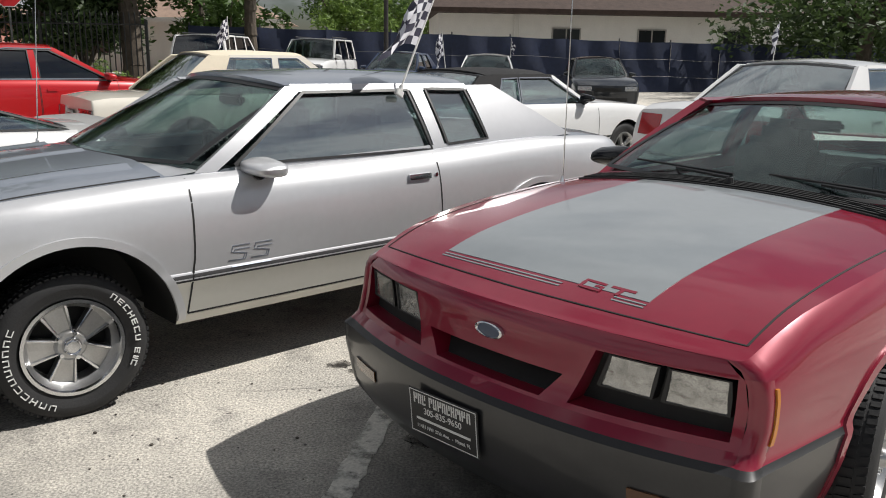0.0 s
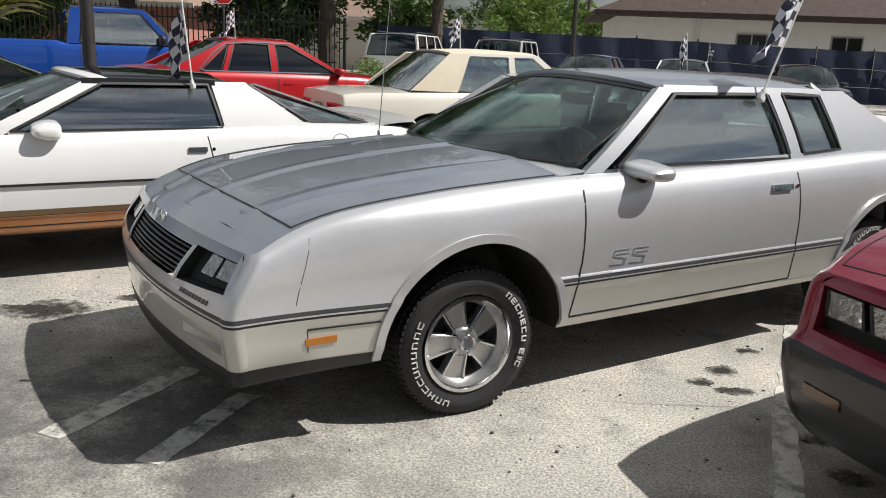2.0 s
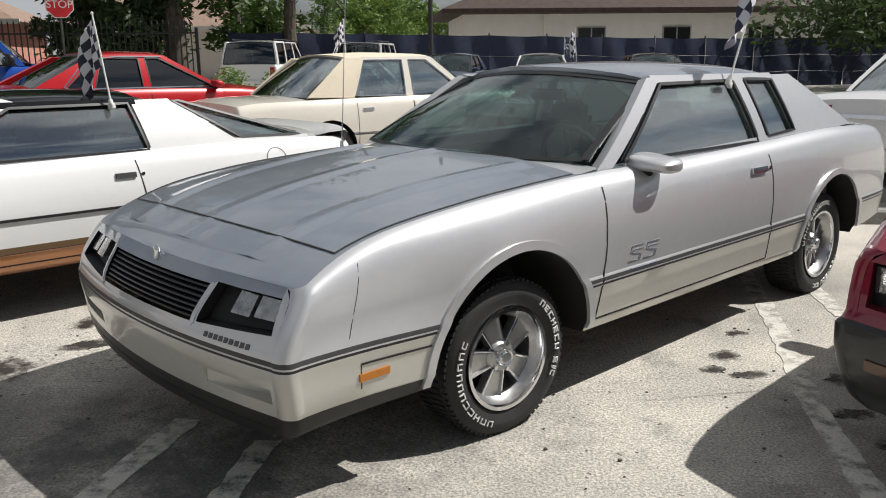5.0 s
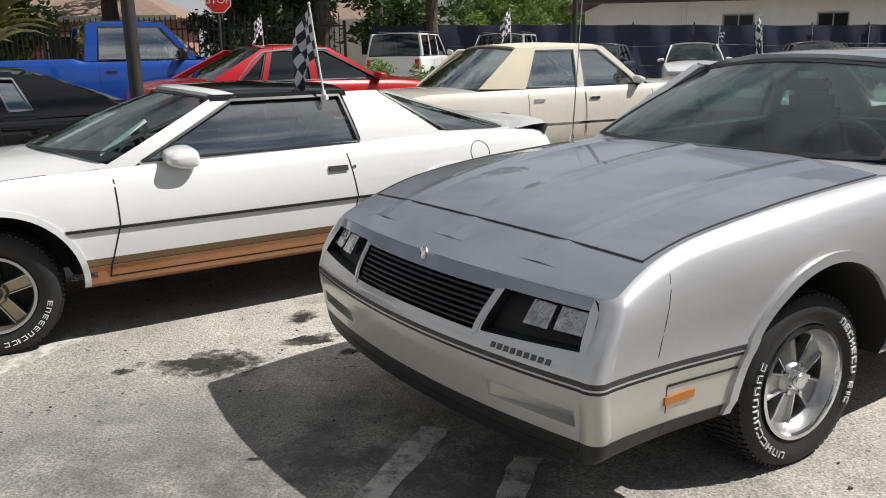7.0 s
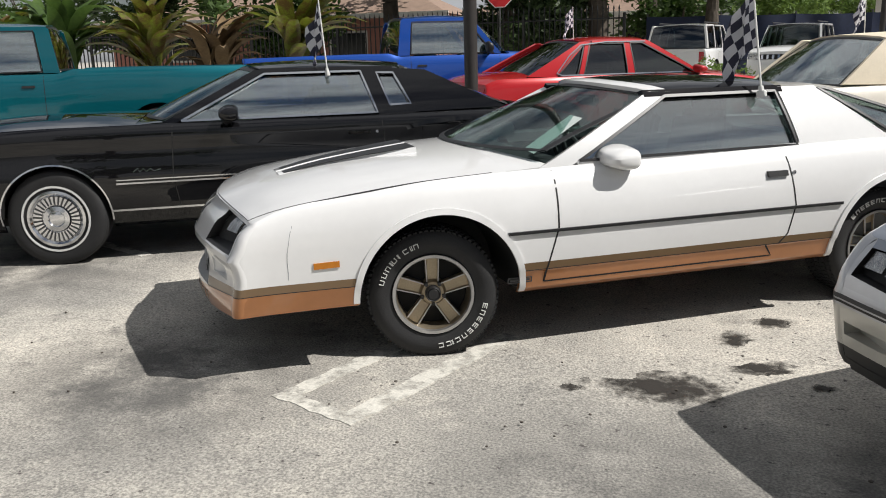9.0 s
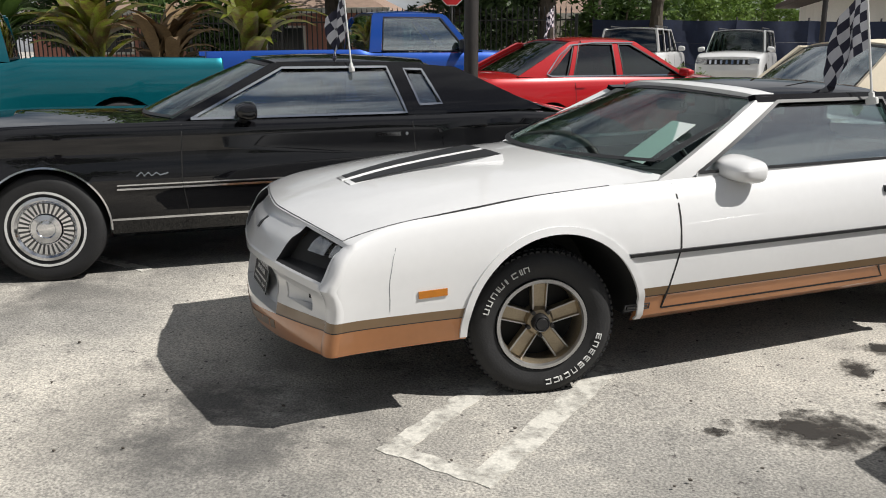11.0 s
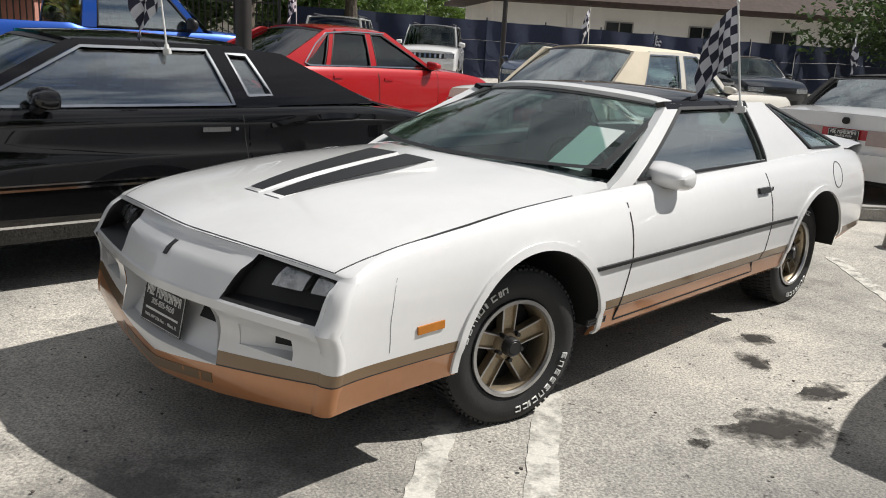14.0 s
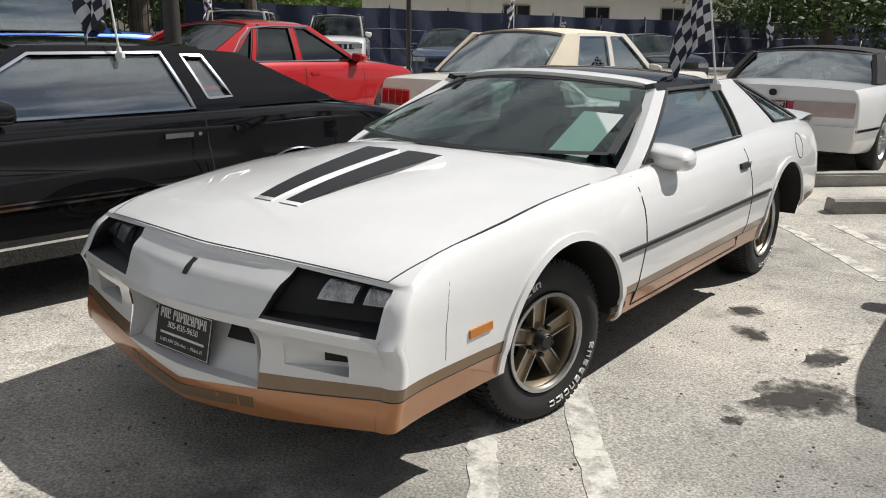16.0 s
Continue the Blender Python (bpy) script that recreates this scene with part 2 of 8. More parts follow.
def ribbon(bm, fn, pts, width, out, step=0.05, mat=0, close=False):
    """A raised strip that follows a line over a surface."""
    if close:
        pts = list(pts) + [pts[0]]
    fine = []
    for (a0, b0), (a1, b1) in zip(pts, pts[1:]):
        n = max(1, int(math.hypot(a1 - a0, b1 - b0) / step))
        fine += [(a0 + (a1 - a0) * k / n, b0 + (b1 - b0) * k / n) for k in range(n)]
    fine.append(pts[-1])
    rows = []
    for k, (a, b) in enumerate(fine):
        pa, pb = fine[max(0, k - 1)], fine[min(len(fine) - 1, k + 1)]
        ta, tb = pb[0] - pa[0], pb[1] - pa[1]
        ln = math.hypot(ta, tb) or 1
        na, nb = -tb / ln * width / 2, ta / ln * width / 2
        row = []
        for s, o in ((1, -0.004), (1, out), (-1, out), (-1, -0.004)):
            p, d = fn(a + s * na, b + s * nb)
            row.append(Vector(p) + Vector(d) * o)
        rows.append(row)
    grid(bm, rows, mat)
    return bm


# ---- car builder ----
class Car:
    """The body of a car by its side line, plan line and section; x forward from the middle of the wheelbase, y to its left, z up."""

    def __init__(s, root, wb, fo, ro, hw, rocker, shoulder, centre, plan, rows, arch, nose_bow=0.1, tail_bow=0.05, nose_rake=((0, 0), (1, 0)), tail_rake=((0, 0), (1, 0)), wheel_z=0.325, cabin=(-1.2, 0.6), edge=0.09, rear_arch=None, crown=1.6, low=None, round_front=0.09, round_tail=0.06, bow_pow=2.2, tuck=((0, 1), (1, 1))):
        s.root, s.wb, s.xf, s.xr, s.hw, s.rocker = root, wb, wb / 2 + fo, -wb / 2 - ro, hw, rocker
        s.sh, s.zc, s.flat_plan = curve_of(shoulder), curve_of(centre), curve_of(plan)
        s.rf, s.rt, s.bp = round_front, round_tail, bow_pow
        s.last_abs = max(r[1] for r in rows if r[0] == "a")
        s.rows, s.arch, s.rear_arch, s.wz = rows, arch, rear_arch or arch, wheel_z
        s.nb, s.tb, s.nr, s.tr = nose_bow, tail_bow, curve_of(nose_rake), curve_of(tail_rake)
        s.cabin, s.edge, s.crown, s.tuck = cabin, edge, crown, curve_of(tuck)
        s.low = curve_of(low) if low else curve_of([(s.xr, rocker + 0.06), (s.xr + 0.5, rocker + 0.02), (-0.9, rocker), (0.9, rocker), (s.xf - 0.4, rocker), (s.xf, rocker)])

    def plan(s, x):
        w = s.flat_plan(x)
        for d, r in ((x - (s.xf - s.rf), s.rf), ((s.xr + s.rt) - x, s.rt)):
            if d > 0:
                w -= r - math.sqrt(max(0.0, r * r - min(d, r) ** 2))
        return w

    def brim(s, x):
        return s.plan(x) - s.rows[-1][2] * s.tuck(x)

    def bottom(s, x):
        z = s.low(x)
        for xc, r in ((s.wb / 2, s.arch), (-s.wb / 2, s.rear_arch)):
            if abs(x - xc) < r:
                z = max(z, s.wz + math.sqrt(r * r - (x - xc) ** 2))
        return z

    def row(s, x, k):
        kind, a, inset = s.rows[k]
        if kind == "f":
            base = min(s.last_abs, s.sh(x) - 0.1)
            z = base + (s.sh(x) - base) * a
        else:
            z = min(a, s.sh(x) - 0.1 - 0.004 * (len(s.rows) - k))
        return z, s.plan(x) - inset * s.tuck(x)

    def bend(s, x, y, z):
        w = max(s.plan(x), 0.3)
        u = min(1.0, abs(y) / w)
        e = max(0.0, min(1.0, (x - (s.xf - 0.75)) / 0.75))
        g = max(0.0, min(1.0, ((s.xr + 0.6) - x) / 0.6))
        return x - e * e * (s.nb * u ** s.bp + s.nr(z)) + g * g * (s.tb * u ** 2.2 + s.tr(z))

    def side_y(s, x, z):
        zs, ws = zip(*[s.row(x, k) for k in range(len(s.rows))])
        return float(np.interp(z, zs, ws))

    def side(s, sign=1):
        def fn(x, z):
            y = s.side_y(x, z)
            return (s.bend(x, y, z), sign * y, z), (0, sign, 0)
        return fn

    def top_z(s, x, y):
        w = s.brim(x)
        u = min(1.0, abs(y) / w)
        return s.sh(x) + (s.zc(x) - s.sh(x)) * (1 - u ** s.crown)

    def top(s):
        def fn(x, y):
            z = s.top_z(x, y)
            return (s.bend(x, y, z), y, z), (0, 0, 1)
        return fn

    def front(s):
        def fn(y, z):
            return (s.bend(s.xf, y, z), y, z), (1, 0, 0)
        return fn

    def back(s):
        def fn(y, z):
            return (s.bend(s.xr, y, z), y, z), (-1, 0, 0)
        return fn

    def stations(s):
        xs = set(np.linspace(s.xr, s.xf, 60).round(4))
        for xc, r in ((s.wb / 2, s.arch), (-s.wb / 2, s.rear_arch)):
            xs = {x for x in xs if abs(x - xc) > r + 0.01}
            xs |= {round(xc + r * math.cos(a), 4) for a in np.linspace(0.0, math.pi, 25)} | {round(xc + r + 0.002, 4), round(xc - r - 0.002, 4)}
        xs |= {s.cabin[0], s.cabin[1]}
        xs |= {round(s.xf - s.rf * (1 - math.sin(a)), 4) for a in np.linspace(0, math.pi / 2, 7)} | {round(s.xr + s.rt * (1 - math.sin(a)), 4) for a in np.linspace(0, math.pi / 2, 5)}
        return sorted(xs)

    def build(s, mats, band, top_mat=0, split=(), front_mat=None, back_mat=None, hood=None, trunk=None, top_of=None, nose_hole=None):
        """mats: materials; band(k): the material of the k-th side band; split: x limits of the doors."""
        xs = s.stations()
        K = len(s.rows)
        us = [0, 0.2, 0.4, 0.58, 0.74, 0.87, 0.95, 1.0]

        def station(x):
            b = s.bottom(x)
            out = []
            for k in range(K):
                z, w = s.row(x, k)
                if z < b:
                    z = b
                    w = s.side_y(x, b)
                out.append((w, z))
            return out
        secs = [station(x) for x in xs]
        panels = {}

        def bag(name):
            if name not in panels:
                panels[name] = bmesh.new()
            return panels[name]
        for i in range(len(xs) - 1):
            mid = (xs[i] + xs[i + 1]) / 2
            name = "body"
            for nm, a, b in split:
                if a <= mid <= b:
                    name = nm
            for sg, tag in ((1, ""), (-1, "_b")):
                bm = bag(name + (tag if name != "body" else ""))
                for k in range(K - 1):
                    q = []
                    for xx, kk in ((i, k), (i + 1, k), (i + 1, k + 1), (i, k + 1)):
                        w, z = secs[xx][kk]
                        q.append(Vector((s.bend(xs[xx], w, z), sg * w, z)))
                    if (q[0] - q[3]).length < 1e-4 and (q[1] - q[2]).length < 1e-4:
                        continue
                    q2 = []
                    for p in q:
                        if all((p - o).length > 1e-4 for o in q2):
                            q2.append(p)
                    if len(q2) < 3:
                        continue
                    vs = [bm.verts.new(p) for p in (q2 if sg < 0 else q2[::-1])]
                    f = bm.faces.new(vs)
                    f.material_index = band(k, mid)
        bm = bag("body")
        for lo, hi, nm in ((s.xr, s.cabin[0], "trunk_lid"), (s.cabin[1], s.xf, "hood")):
            sel = [x for x in xs if lo - 1e-6 <= x <= hi + 1e-6]
            cut = hood if nm == "hood" else trunk
            pts = []
            for x in sel:
                w = s.brim(x)
                row = []
                for u in [-v for v in us[:0:-1]] + us:
                    y = u * w
                    z = s.top_z(x, y)
                    row.append((s.bend(x, y, z), y, z))
                pts.append(row)
            n = len(us)
            lid = bag(nm)

            def outer(i, j, sel=sel, cut=cut):
                mx = (sel[i] + sel[i + 1]) / 2
                return not (cut and cut[0] <= mx <= cut[1] and 2 <= j <= 2 * n - 5)
            grid(lid, pts, (lambda i, j: top_of((sel[i] + sel[i + 1]) / 2)) if top_of else top_mat, True, skip=outer)
            grid(bm, pts, (lambda i, j: top_of((sel[i] + sel[i + 1]) / 2)) if top_of else top_mat, True, skip=lambda i, j: not outer(i, j))
        # the strip beside the cabin
        sel = [x for x in xs if s.cabin[0] - 1e-6 <= x <= s.cabin[1] + 1e-6]
        for sg in (1, -1):
            pts = [[(x, sg * (s.brim(x)), s.sh(x)), (x, sg * (s.brim(x) - s.edge), s.sh(x) + 0.004), (x, sg * (s.brim(x) - s.edge), s.sh(x) - 0.15)] for x in sel]
            grid(bm, pts, top_mat, sg < 0)
        # ends
        for x, sec, flip, mt in ((s.xf, secs[-1], True, front_mat), (s.xr, secs[0], False, back_mat)):
            pts = []
            for k in range(K):
                w, z = sec[k]
                row = []
                for u in [-v for v in us[:0:-1]] + us:
                    zz = s.top_z(x, u * w) if k == K - 1 else z
                    row.append((s.bend(x, u * w, zz), u * w, zz))
                pts.append(row)
            full = [-v for v in us[:0:-1]] + us
            hole = (lambda i, j: nose_hole(i, abs(full[j] + full[j + 1]) / 2)) if nose_hole and flip else None
            grid(bm, pts, (lambda i, j, mt=mt: mt(i)) if mt else (lambda i, j: band(i, x)), flip, skip=hole)
        # underside and wheel housings
        ux = [s.xr + 0.1, -s.wb / 2 - s.rear_arch, -s.wb / 2 + s.rear_arch, s.wb / 2 - s.arch, s.wb / 2 + s.arch, s.xf - 0.3]
        for a, b in ((0, 1), (2, 3), (4, 5)):
            under = bmesh.new()
            w = min(s.plan(ux[a]), s.plan(ux[b])) - (0.12 if a == 2 else 0.24)
            box(under, ux[a], ux[b], -w, w, s.rocker + 0.02, s.rocker + 0.12)
            part("underbody", under, FLATBLACK, s.root, "black shaded underside")
        for xc, r in ((s.wb / 2, s.arch), (-s.wb / 2, s.rear_arch)):
            w = s.plan(xc)
            under = bmesh.new()
            for sg in (1, -1):
                arc = [(xc + r * 1.0 * math.cos(t), s.wz + r * math.sin(t)) for t in np.linspace(0.0, math.pi, 24)]
                pts = [[(ax, sg * (s.side_y(xc + (ax - xc) * 0.99, max(az, 0.3)) - 0.004), az), (ax, sg * (w - 0.38), az)] for ax, az in arc]
                grid(under, pts)
            box(under, xc - r, xc + r, -(w - 0.385), w - 0.385, s.rocker + 0.05, s.wz + r)
            part("wheel_housing", under, FLATBLACK, s.root, "black wheel housing")
        made = {}
        for nm, pb in panels.items():
            if len(pb.faces) == 0:
                pb.free()
                continue
            made[nm] = part(nm.replace("_b", ""), pb, mats, s.root)
        return made


def greenhouse(car, base, top, roof_z, wb_, wr_, zb, roof_mat, body_mat, glass, pillars, windows, crown=0.05, bow=0.16, rbow=0.1, trim=None, cowl=None, rear_z=None, glass_front=None, roof_edge=0.03, cowl_mat=None):
    """Roof, pillars and glass. base: x of the windscreen's and the rear window's foot; top: x of their upper edges; roof_z: (x, z) line."""
    root = car.root
    rz = curve_of(roof_z)
    xw, xb = base
    xt, xrt = top
    zt = max(z for _, z in roof_z)

    def width(x, z):
        t = max(0.0, min(1.0, (z - zb) / (zt - zb)))
        return wb_ + (wr_ - wb_) * t ** 1.25

    def side(sign=1):
        def fn(x, z):
            return (x, sign * width(x, z), z), (0, sign, 0.25)
        return fn
    # roof
    bm = bmesh.new()
    us = [-1, -0.97, -0.9, -0.75, -0.5, -0.25, 0, 0.25, 0.5, 0.75, 0.9, 0.97, 1]
    rows, low = [], []
    for x in np.linspace(xrt, xt, 16):
        ends = (x - xrt) / (xt - xrt)
        ra, rb = [], []
        for u in us:
            z = rz(x) + crown * (1 - u * u) - roof_edge * abs(u) ** 12
            e = -bow * u * u * 0.8 * ends ** 2 + rbow * u * u * (1 - ends) ** 2
            ra.append((x + e, u * (width(x, rz(x)) + 0.012), z))
            rb.append((x + e, u * (width(x, rz(x)) - 0.03), z - 0.035))
        rows.append(ra), low.append(rb)
    va, vb = grid(bm, rows, flip=True), grid(bm, low)
    m, n = len(rows) - 1, len(us) - 1
    ring = [(i, 0) for i in range(m)] + [(m, j) for j in range(n)] + [(i, n) for i in range(m, 0, -1)] + [(0, j) for j in range(n, 0, -1)]
    for k, (i, j) in enumerate(ring):
        i2, j2 = ring[(k + 1) % len(ring)]
        bm.faces.new((va[i][j], vb[i][j], vb[i2][j2], va[i2][j2]))
    part("roof", bm, roof_mat, root)
    # windscreen and rear window
    for nm, xa, za, xe, bw, sg in (("windscreen", xw, cowl or zb, xt, bow, -1), ("rear_window", xb, rear_z or zb, xrt, rbow, 1)):
        bm = bmesh.new()

        def fn(u, v, xa=xa, za=za, xe=xe, bw=bw, sg=sg):
            ze = rz(xe) + crown * (1 - u * u) * 0.9 - 0.012
            z = za + (ze - za) * v
            x = xa + (xe - xa) * v + sg * bw * u * u * (1 - 0.2 * v)
            bulge = 0.03 * 4 * v * (1 - v)
            y = u * (width(x, z) - 0.028)
            return (x - sg * bulge, y, z), (-sg, 0, 0.3)
        sheet(bm, fn, ((-1, 0), (1, 0), (1, 1), (-1, 1)), 0, 0.005, 14, 8)
        g = part(nm, bm, (glass_front or GLASS_FRONT) if sg < 0 else glass, root)
        bm = bmesh.new()
        ribbon(bm, fn, [(-0.975, 0.02), (-0.975, 0.97), (0.975, 0.97), (0.975, 0.02)], 0.04, 0.004, 0.1)
        ribbon(bm, fn, [(-0.97, 0.02), (0.97, 0.02)], 0.04, 0.004, 0.1)
        part("seal", bm, TRIM, g, "black rubber seal")
    bm = bmesh.new()
    rows = []
    x2 = car.cabin[1] + 0.015
    for u in np.linspace(-1, 1, 25):
        x1, z1 = xw - bow * u * u - 0.03, (cowl or zb) - 0.004
        y1, y2 = u * (width(x1, z1) + 0.012), u * (car.brim(x2) - 0.01)
        z2 = car.top_z(x2, y2) - 0.003
        rows.append([(x1 + (x2 - x1) * t, y1 + (y2 - y1) * t, (min(z1, car.top_z(x2, y1) + 0.01)) * (1 - t) + z2 * t) for t in (0, 0.5, 1)])
    grid(bm, rows, flip=True)
    bmesh.ops.solidify(bm, geom=list(bm.faces), thickness=0.01)
    part("cowl", bm, cowl_mat or body_mat, root)
    for sg in (1, -1):
        for pts, mt in pillars:
            bm = bmesh.new()
            sheet(bm, side(sg), pts, 0.008, 0.045, 6, 8)
            part("pillar", bm, mt, root)
        for pts in windows:
            bm = bmesh.new()
            fn = side(sg)
            sheet(bm, fn, pts, -0.012, 0.005, 8, 6)
            g = part("side_window", bm, glass, root)
            bm = bmesh.new()
            ribbon(bm, fn, list(pts), 0.014, 0.012, 0.06, close=True)
            part("window_trim", bm, trim or TRIM, g)
    return side


def cabin(car, x0, x1, w, zb, mat, wheel_x=0.35, tan=None, seats=((0.0, 0.36), (0.0, -0.36)), head=True, dash_h=0.0, bench=-0.85):
    """Floor, dash, seats and steering wheel."""
    root = car.root
    bm = bmesh.new()
    box(bm, x0, x1, -w, w, 0.3, 0.34)
    box(bm, x0, x1, w - 0.03, w, 0.34, zb - 0.05), box(bm, x0, x1, -w, -w + 0.03, 0.34, zb - 0.05)
    box(bm, x0 - 0.03, x0, -w, w, 0.3, zb - 0.04), box(bm, x1, x1 + 0.03, -w, w, 0.3, zb - 0.04)
    part("cabin_tub", bm, mat, root, "lined car interior")
    bm = bmesh.new()
    box(bm, x1 - 0.42, x1 + 0.12, -w + 0.02, w - 0.02, zb - 0.2, zb - 0.02 + dash_h, 0.05, 0, 3)
    part("dashboard", bm, INSIDE_DK, root)
    bm = bmesh.new()
    box(bm, x0 - 0.12, x0 + 0.3, -w + 0.03, w - 0.03, zb - 0.12, zb - 0.03, 0.02)
    part("parcel_shelf", bm, mat, root)
    for sx, sy in seats:
        bm = bmesh.new()
        box(bm, sx - 0.25, sx + 0.28, sy - 0.25, sy + 0.25, 0.4, 0.56, 0.06, 0, 3)
        r = bmesh.ops.create_cube(bm, size=1.0, matrix=Matrix.Translation((sx - 0.36, sy, 0.78)) @ Matrix.Rotation(radians(-14), 4, "Y") @ Matrix.Diagonal((0.14, 0.48, 0.6, 1)))
        es = list({e for v in r["verts"] for e in v.link_edges})
        bmesh.ops.bevel(bm, geom=es, offset=0.06, segments=3, affect="EDGES", clamp_overlap=True)
        if head:
            box(bm, sx - 0.5, sx - 0.4, sy - 0.13, sy + 0.13, 1.0, 1.17, 0.04, 0, 3)
        part("seat", bm, mat, root)
    bm = bmesh.new()
    box(bm, bench - 0.1, bench + 0.4, -w + 0.1, w - 0.1, 0.4, 0.55, 0.05, 0, 3)
    box(bm, bench - 0.22, bench - 0.06, -w + 0.1, w - 0.1, 0.5, zb + 0.02, 0.05, 0, 3)
    part("rear_bench", bm, mat, root)
    bm = bmesh.new()
    n = 28
    rows = []
    tilt = Matrix.Translation((wheel_x, 0.37, zb - 0.02)) @ Matrix.Rotation(radians(-65), 4, "Y")
    for i in range(n + 1):
        a = 2 * math.pi * i / n
        rows.append([tilt @ Vector(((0.18 + 0.014 * math.cos(b)) * math.cos(a), (0.18 + 0.014 * math.cos(b)) * math.sin(a), 0.014 * math.sin(b))) for b in np.linspace(0, 2 * math.pi, 9)])
    grid(bm, rows)
    for a in (0, 2.1, 4.2):
        tube(bm, tilt @ Vector((0, 0, -0.02)), tilt @ Vector((0.18 * math.cos(a), 0.18 * math.sin(a), 0)), 0.016, 0.012, 8)
    tube(bm, tilt @ Vector((0, 0, 0.02)), tilt @ Vector((0, 0, -0.25)), 0.05, 0.04, 12)
    part("steering_wheel", bm, INSIDE_DK, root)


def wheels(car, style, r=0.325, width=0.225, rim=0.19, track=None, turn=0.0, letters=(), tread=True, ring=None, cover_mat=None):
    """Four wheels: tyre, rim and the lettering blocks on the sidewall."""
    root = car.root
    hw = width / 2
    tr = track or car.hw - 0.02 - hw
    bm = bmesh.new()
    prof = [(rim, hw * 0.72), (rim + 0.012, hw * 0.9), (rim + 0.05, hw * 1.02), (r - 0.05, hw * 1.03), (r - 0.02, hw * 0.96), (r - 0.006, hw * 0.84), (r, hw * 0.6), (r, -hw * 0.6), (r - 0.006, -hw * 0.84), (r - 0.05, -hw * 1.03), (rim, -hw * 0.8)]
    lathe(bm, prof, 56)
    tyre_me, tread_me = mesh_from(bm, "wheel", RUBBER), None
    if tread:
        bm = bmesh.new()
        for k in range(72):
            a = 2 * math.pi * k / 72
            for y0, y1, off in ((0.62, 0.86, 0.0), (0.2, 0.54, 0.5), (-0.18, 0.14, 0.2), (-0.54, -0.24, 0.6), (-0.86, -0.62, 0.1)):
                rr = r - (0.004 if abs(y0 + y1) > 1.2 else 0.0)
                aa = a + off * 2 * math.pi / 72
                d = 0.62 * math.pi / 72
                q = [(aa - d, hw * y0), (aa + d, hw * y0), (aa + d * 1.4, hw * y1), (aa - d * 0.6, hw * y1)]
                hi = [bm.verts.new(((rr + 0.006) * math.cos(t), y, (rr + 0.006) * math.sin(t))) for t, y in q]
                lo = [bm.verts.new(((rr - 0.002) * math.cos(t), y, (rr - 0.002) * math.sin(t))) for t, y in q]
                bm.faces.new(hi)
                for e in range(4):
                    bm.faces.new((hi[e], lo[e], lo[(e + 1) % 4], hi[(e + 1) % 4]))
        tread_me = mesh_from(bm, "tread", RUBBER)
    rim_me, rim2_me, hub_me = style(rim, hw)
    let_me = None
    if letters:
        bm = bmesh.new()
        for start, text, size in letters:
            a = start
            for ch in text:
                cw = {" ": 0.55, "I": 0.4, "i": 0.35, "l": 0.35, "/": 0.5}.get(ch, 1.0) * size
                if ch != " ":
                    glyph(bm, ch, a, cw * 0.66, (rim + r) / 2 + 0.002, 0.023, hw * 1.03 + 0.002)
                a += cw / ((rim + r) / 2)
        let_me = mesh_from(bm, "lettering", LETTER)
    if ring:
        bm = bmesh.new()
        lathe(bm, [(ring[0], hw * 1.03), (ring[0], hw * 1.03 + 0.003), (ring[1], hw * 1.03 + 0.003), (ring[1], hw * 1.03)], 48)
        let_me = mesh_from(bm, "lettering", LETTER)
    for sx in (1, -1):
        for sy in (1, -1):
            w = new("wheel", tyre_me)
            w.parent = root
            m = pose(sx * car.wb / 2, sy * tr, r - 0.008, 0, 0, (turn if sx > 0 else 0) + (0 if sy > 0 else 180)) @ pose(0, 0, 0, 0, random.uniform(0, 360) if sx < 0 else WHEEL_SPIN.get(root.name, 0), 0)
            w.matrix_local = m
            for nm, me in (("rim", rim_me), ("rim_back", rim2_me), ("hub_cap", hub_me), ("lettering", let_me), ("tread", tread_me)):
                if me:
                    o = new(nm, me)
                    o.parent = w
                    if nm in ("tread", "lettering"):
                        o["kind"] = "stuff"


WHEEL_SPIN = {}


def glyph(bm, ch, a, w, rad, h, y):
    """One raised block of sidewall lettering, as plain strokes that suggest its width."""
    t = 0.17 * h

    def bar(u0, v0, u1, v1):
        q = []
        for u, v in ((u0, v0), (u1, v0), (u1, v1), (u0, v1)):
            rr = rad - h / 2 + v
            an = a + u / rad
            q.append((rr * math.cos(an), rr * math.sin(an)))
        hi = [bm.verts.new((x, y + 0.002, z)) for x, z in q]
        lo = [bm.verts.new((x, y - 0.004, z)) for x, z in q]
        bm.faces.new(hi)
        for e in range(4):
            bm.faces.new((hi[e], lo[e], lo[(e + 1) % 4], hi[(e + 1) % 4]))
    k = ord(ch) % 5
    bar(0, 0, min(t, w), h)
    if w > t * 1.6:
        if k in (0, 2, 3):
            bar(w - t, 0, w, h)
        if k in (0, 1, 4):
            bar(t, h - t, w, h)
        if k in (1, 2, 4):
            bar(t, 0, w, t)
        if k in (1, 3):
            bar(t, h / 2 - t / 2, w * 0.9, h / 2 + t / 2)


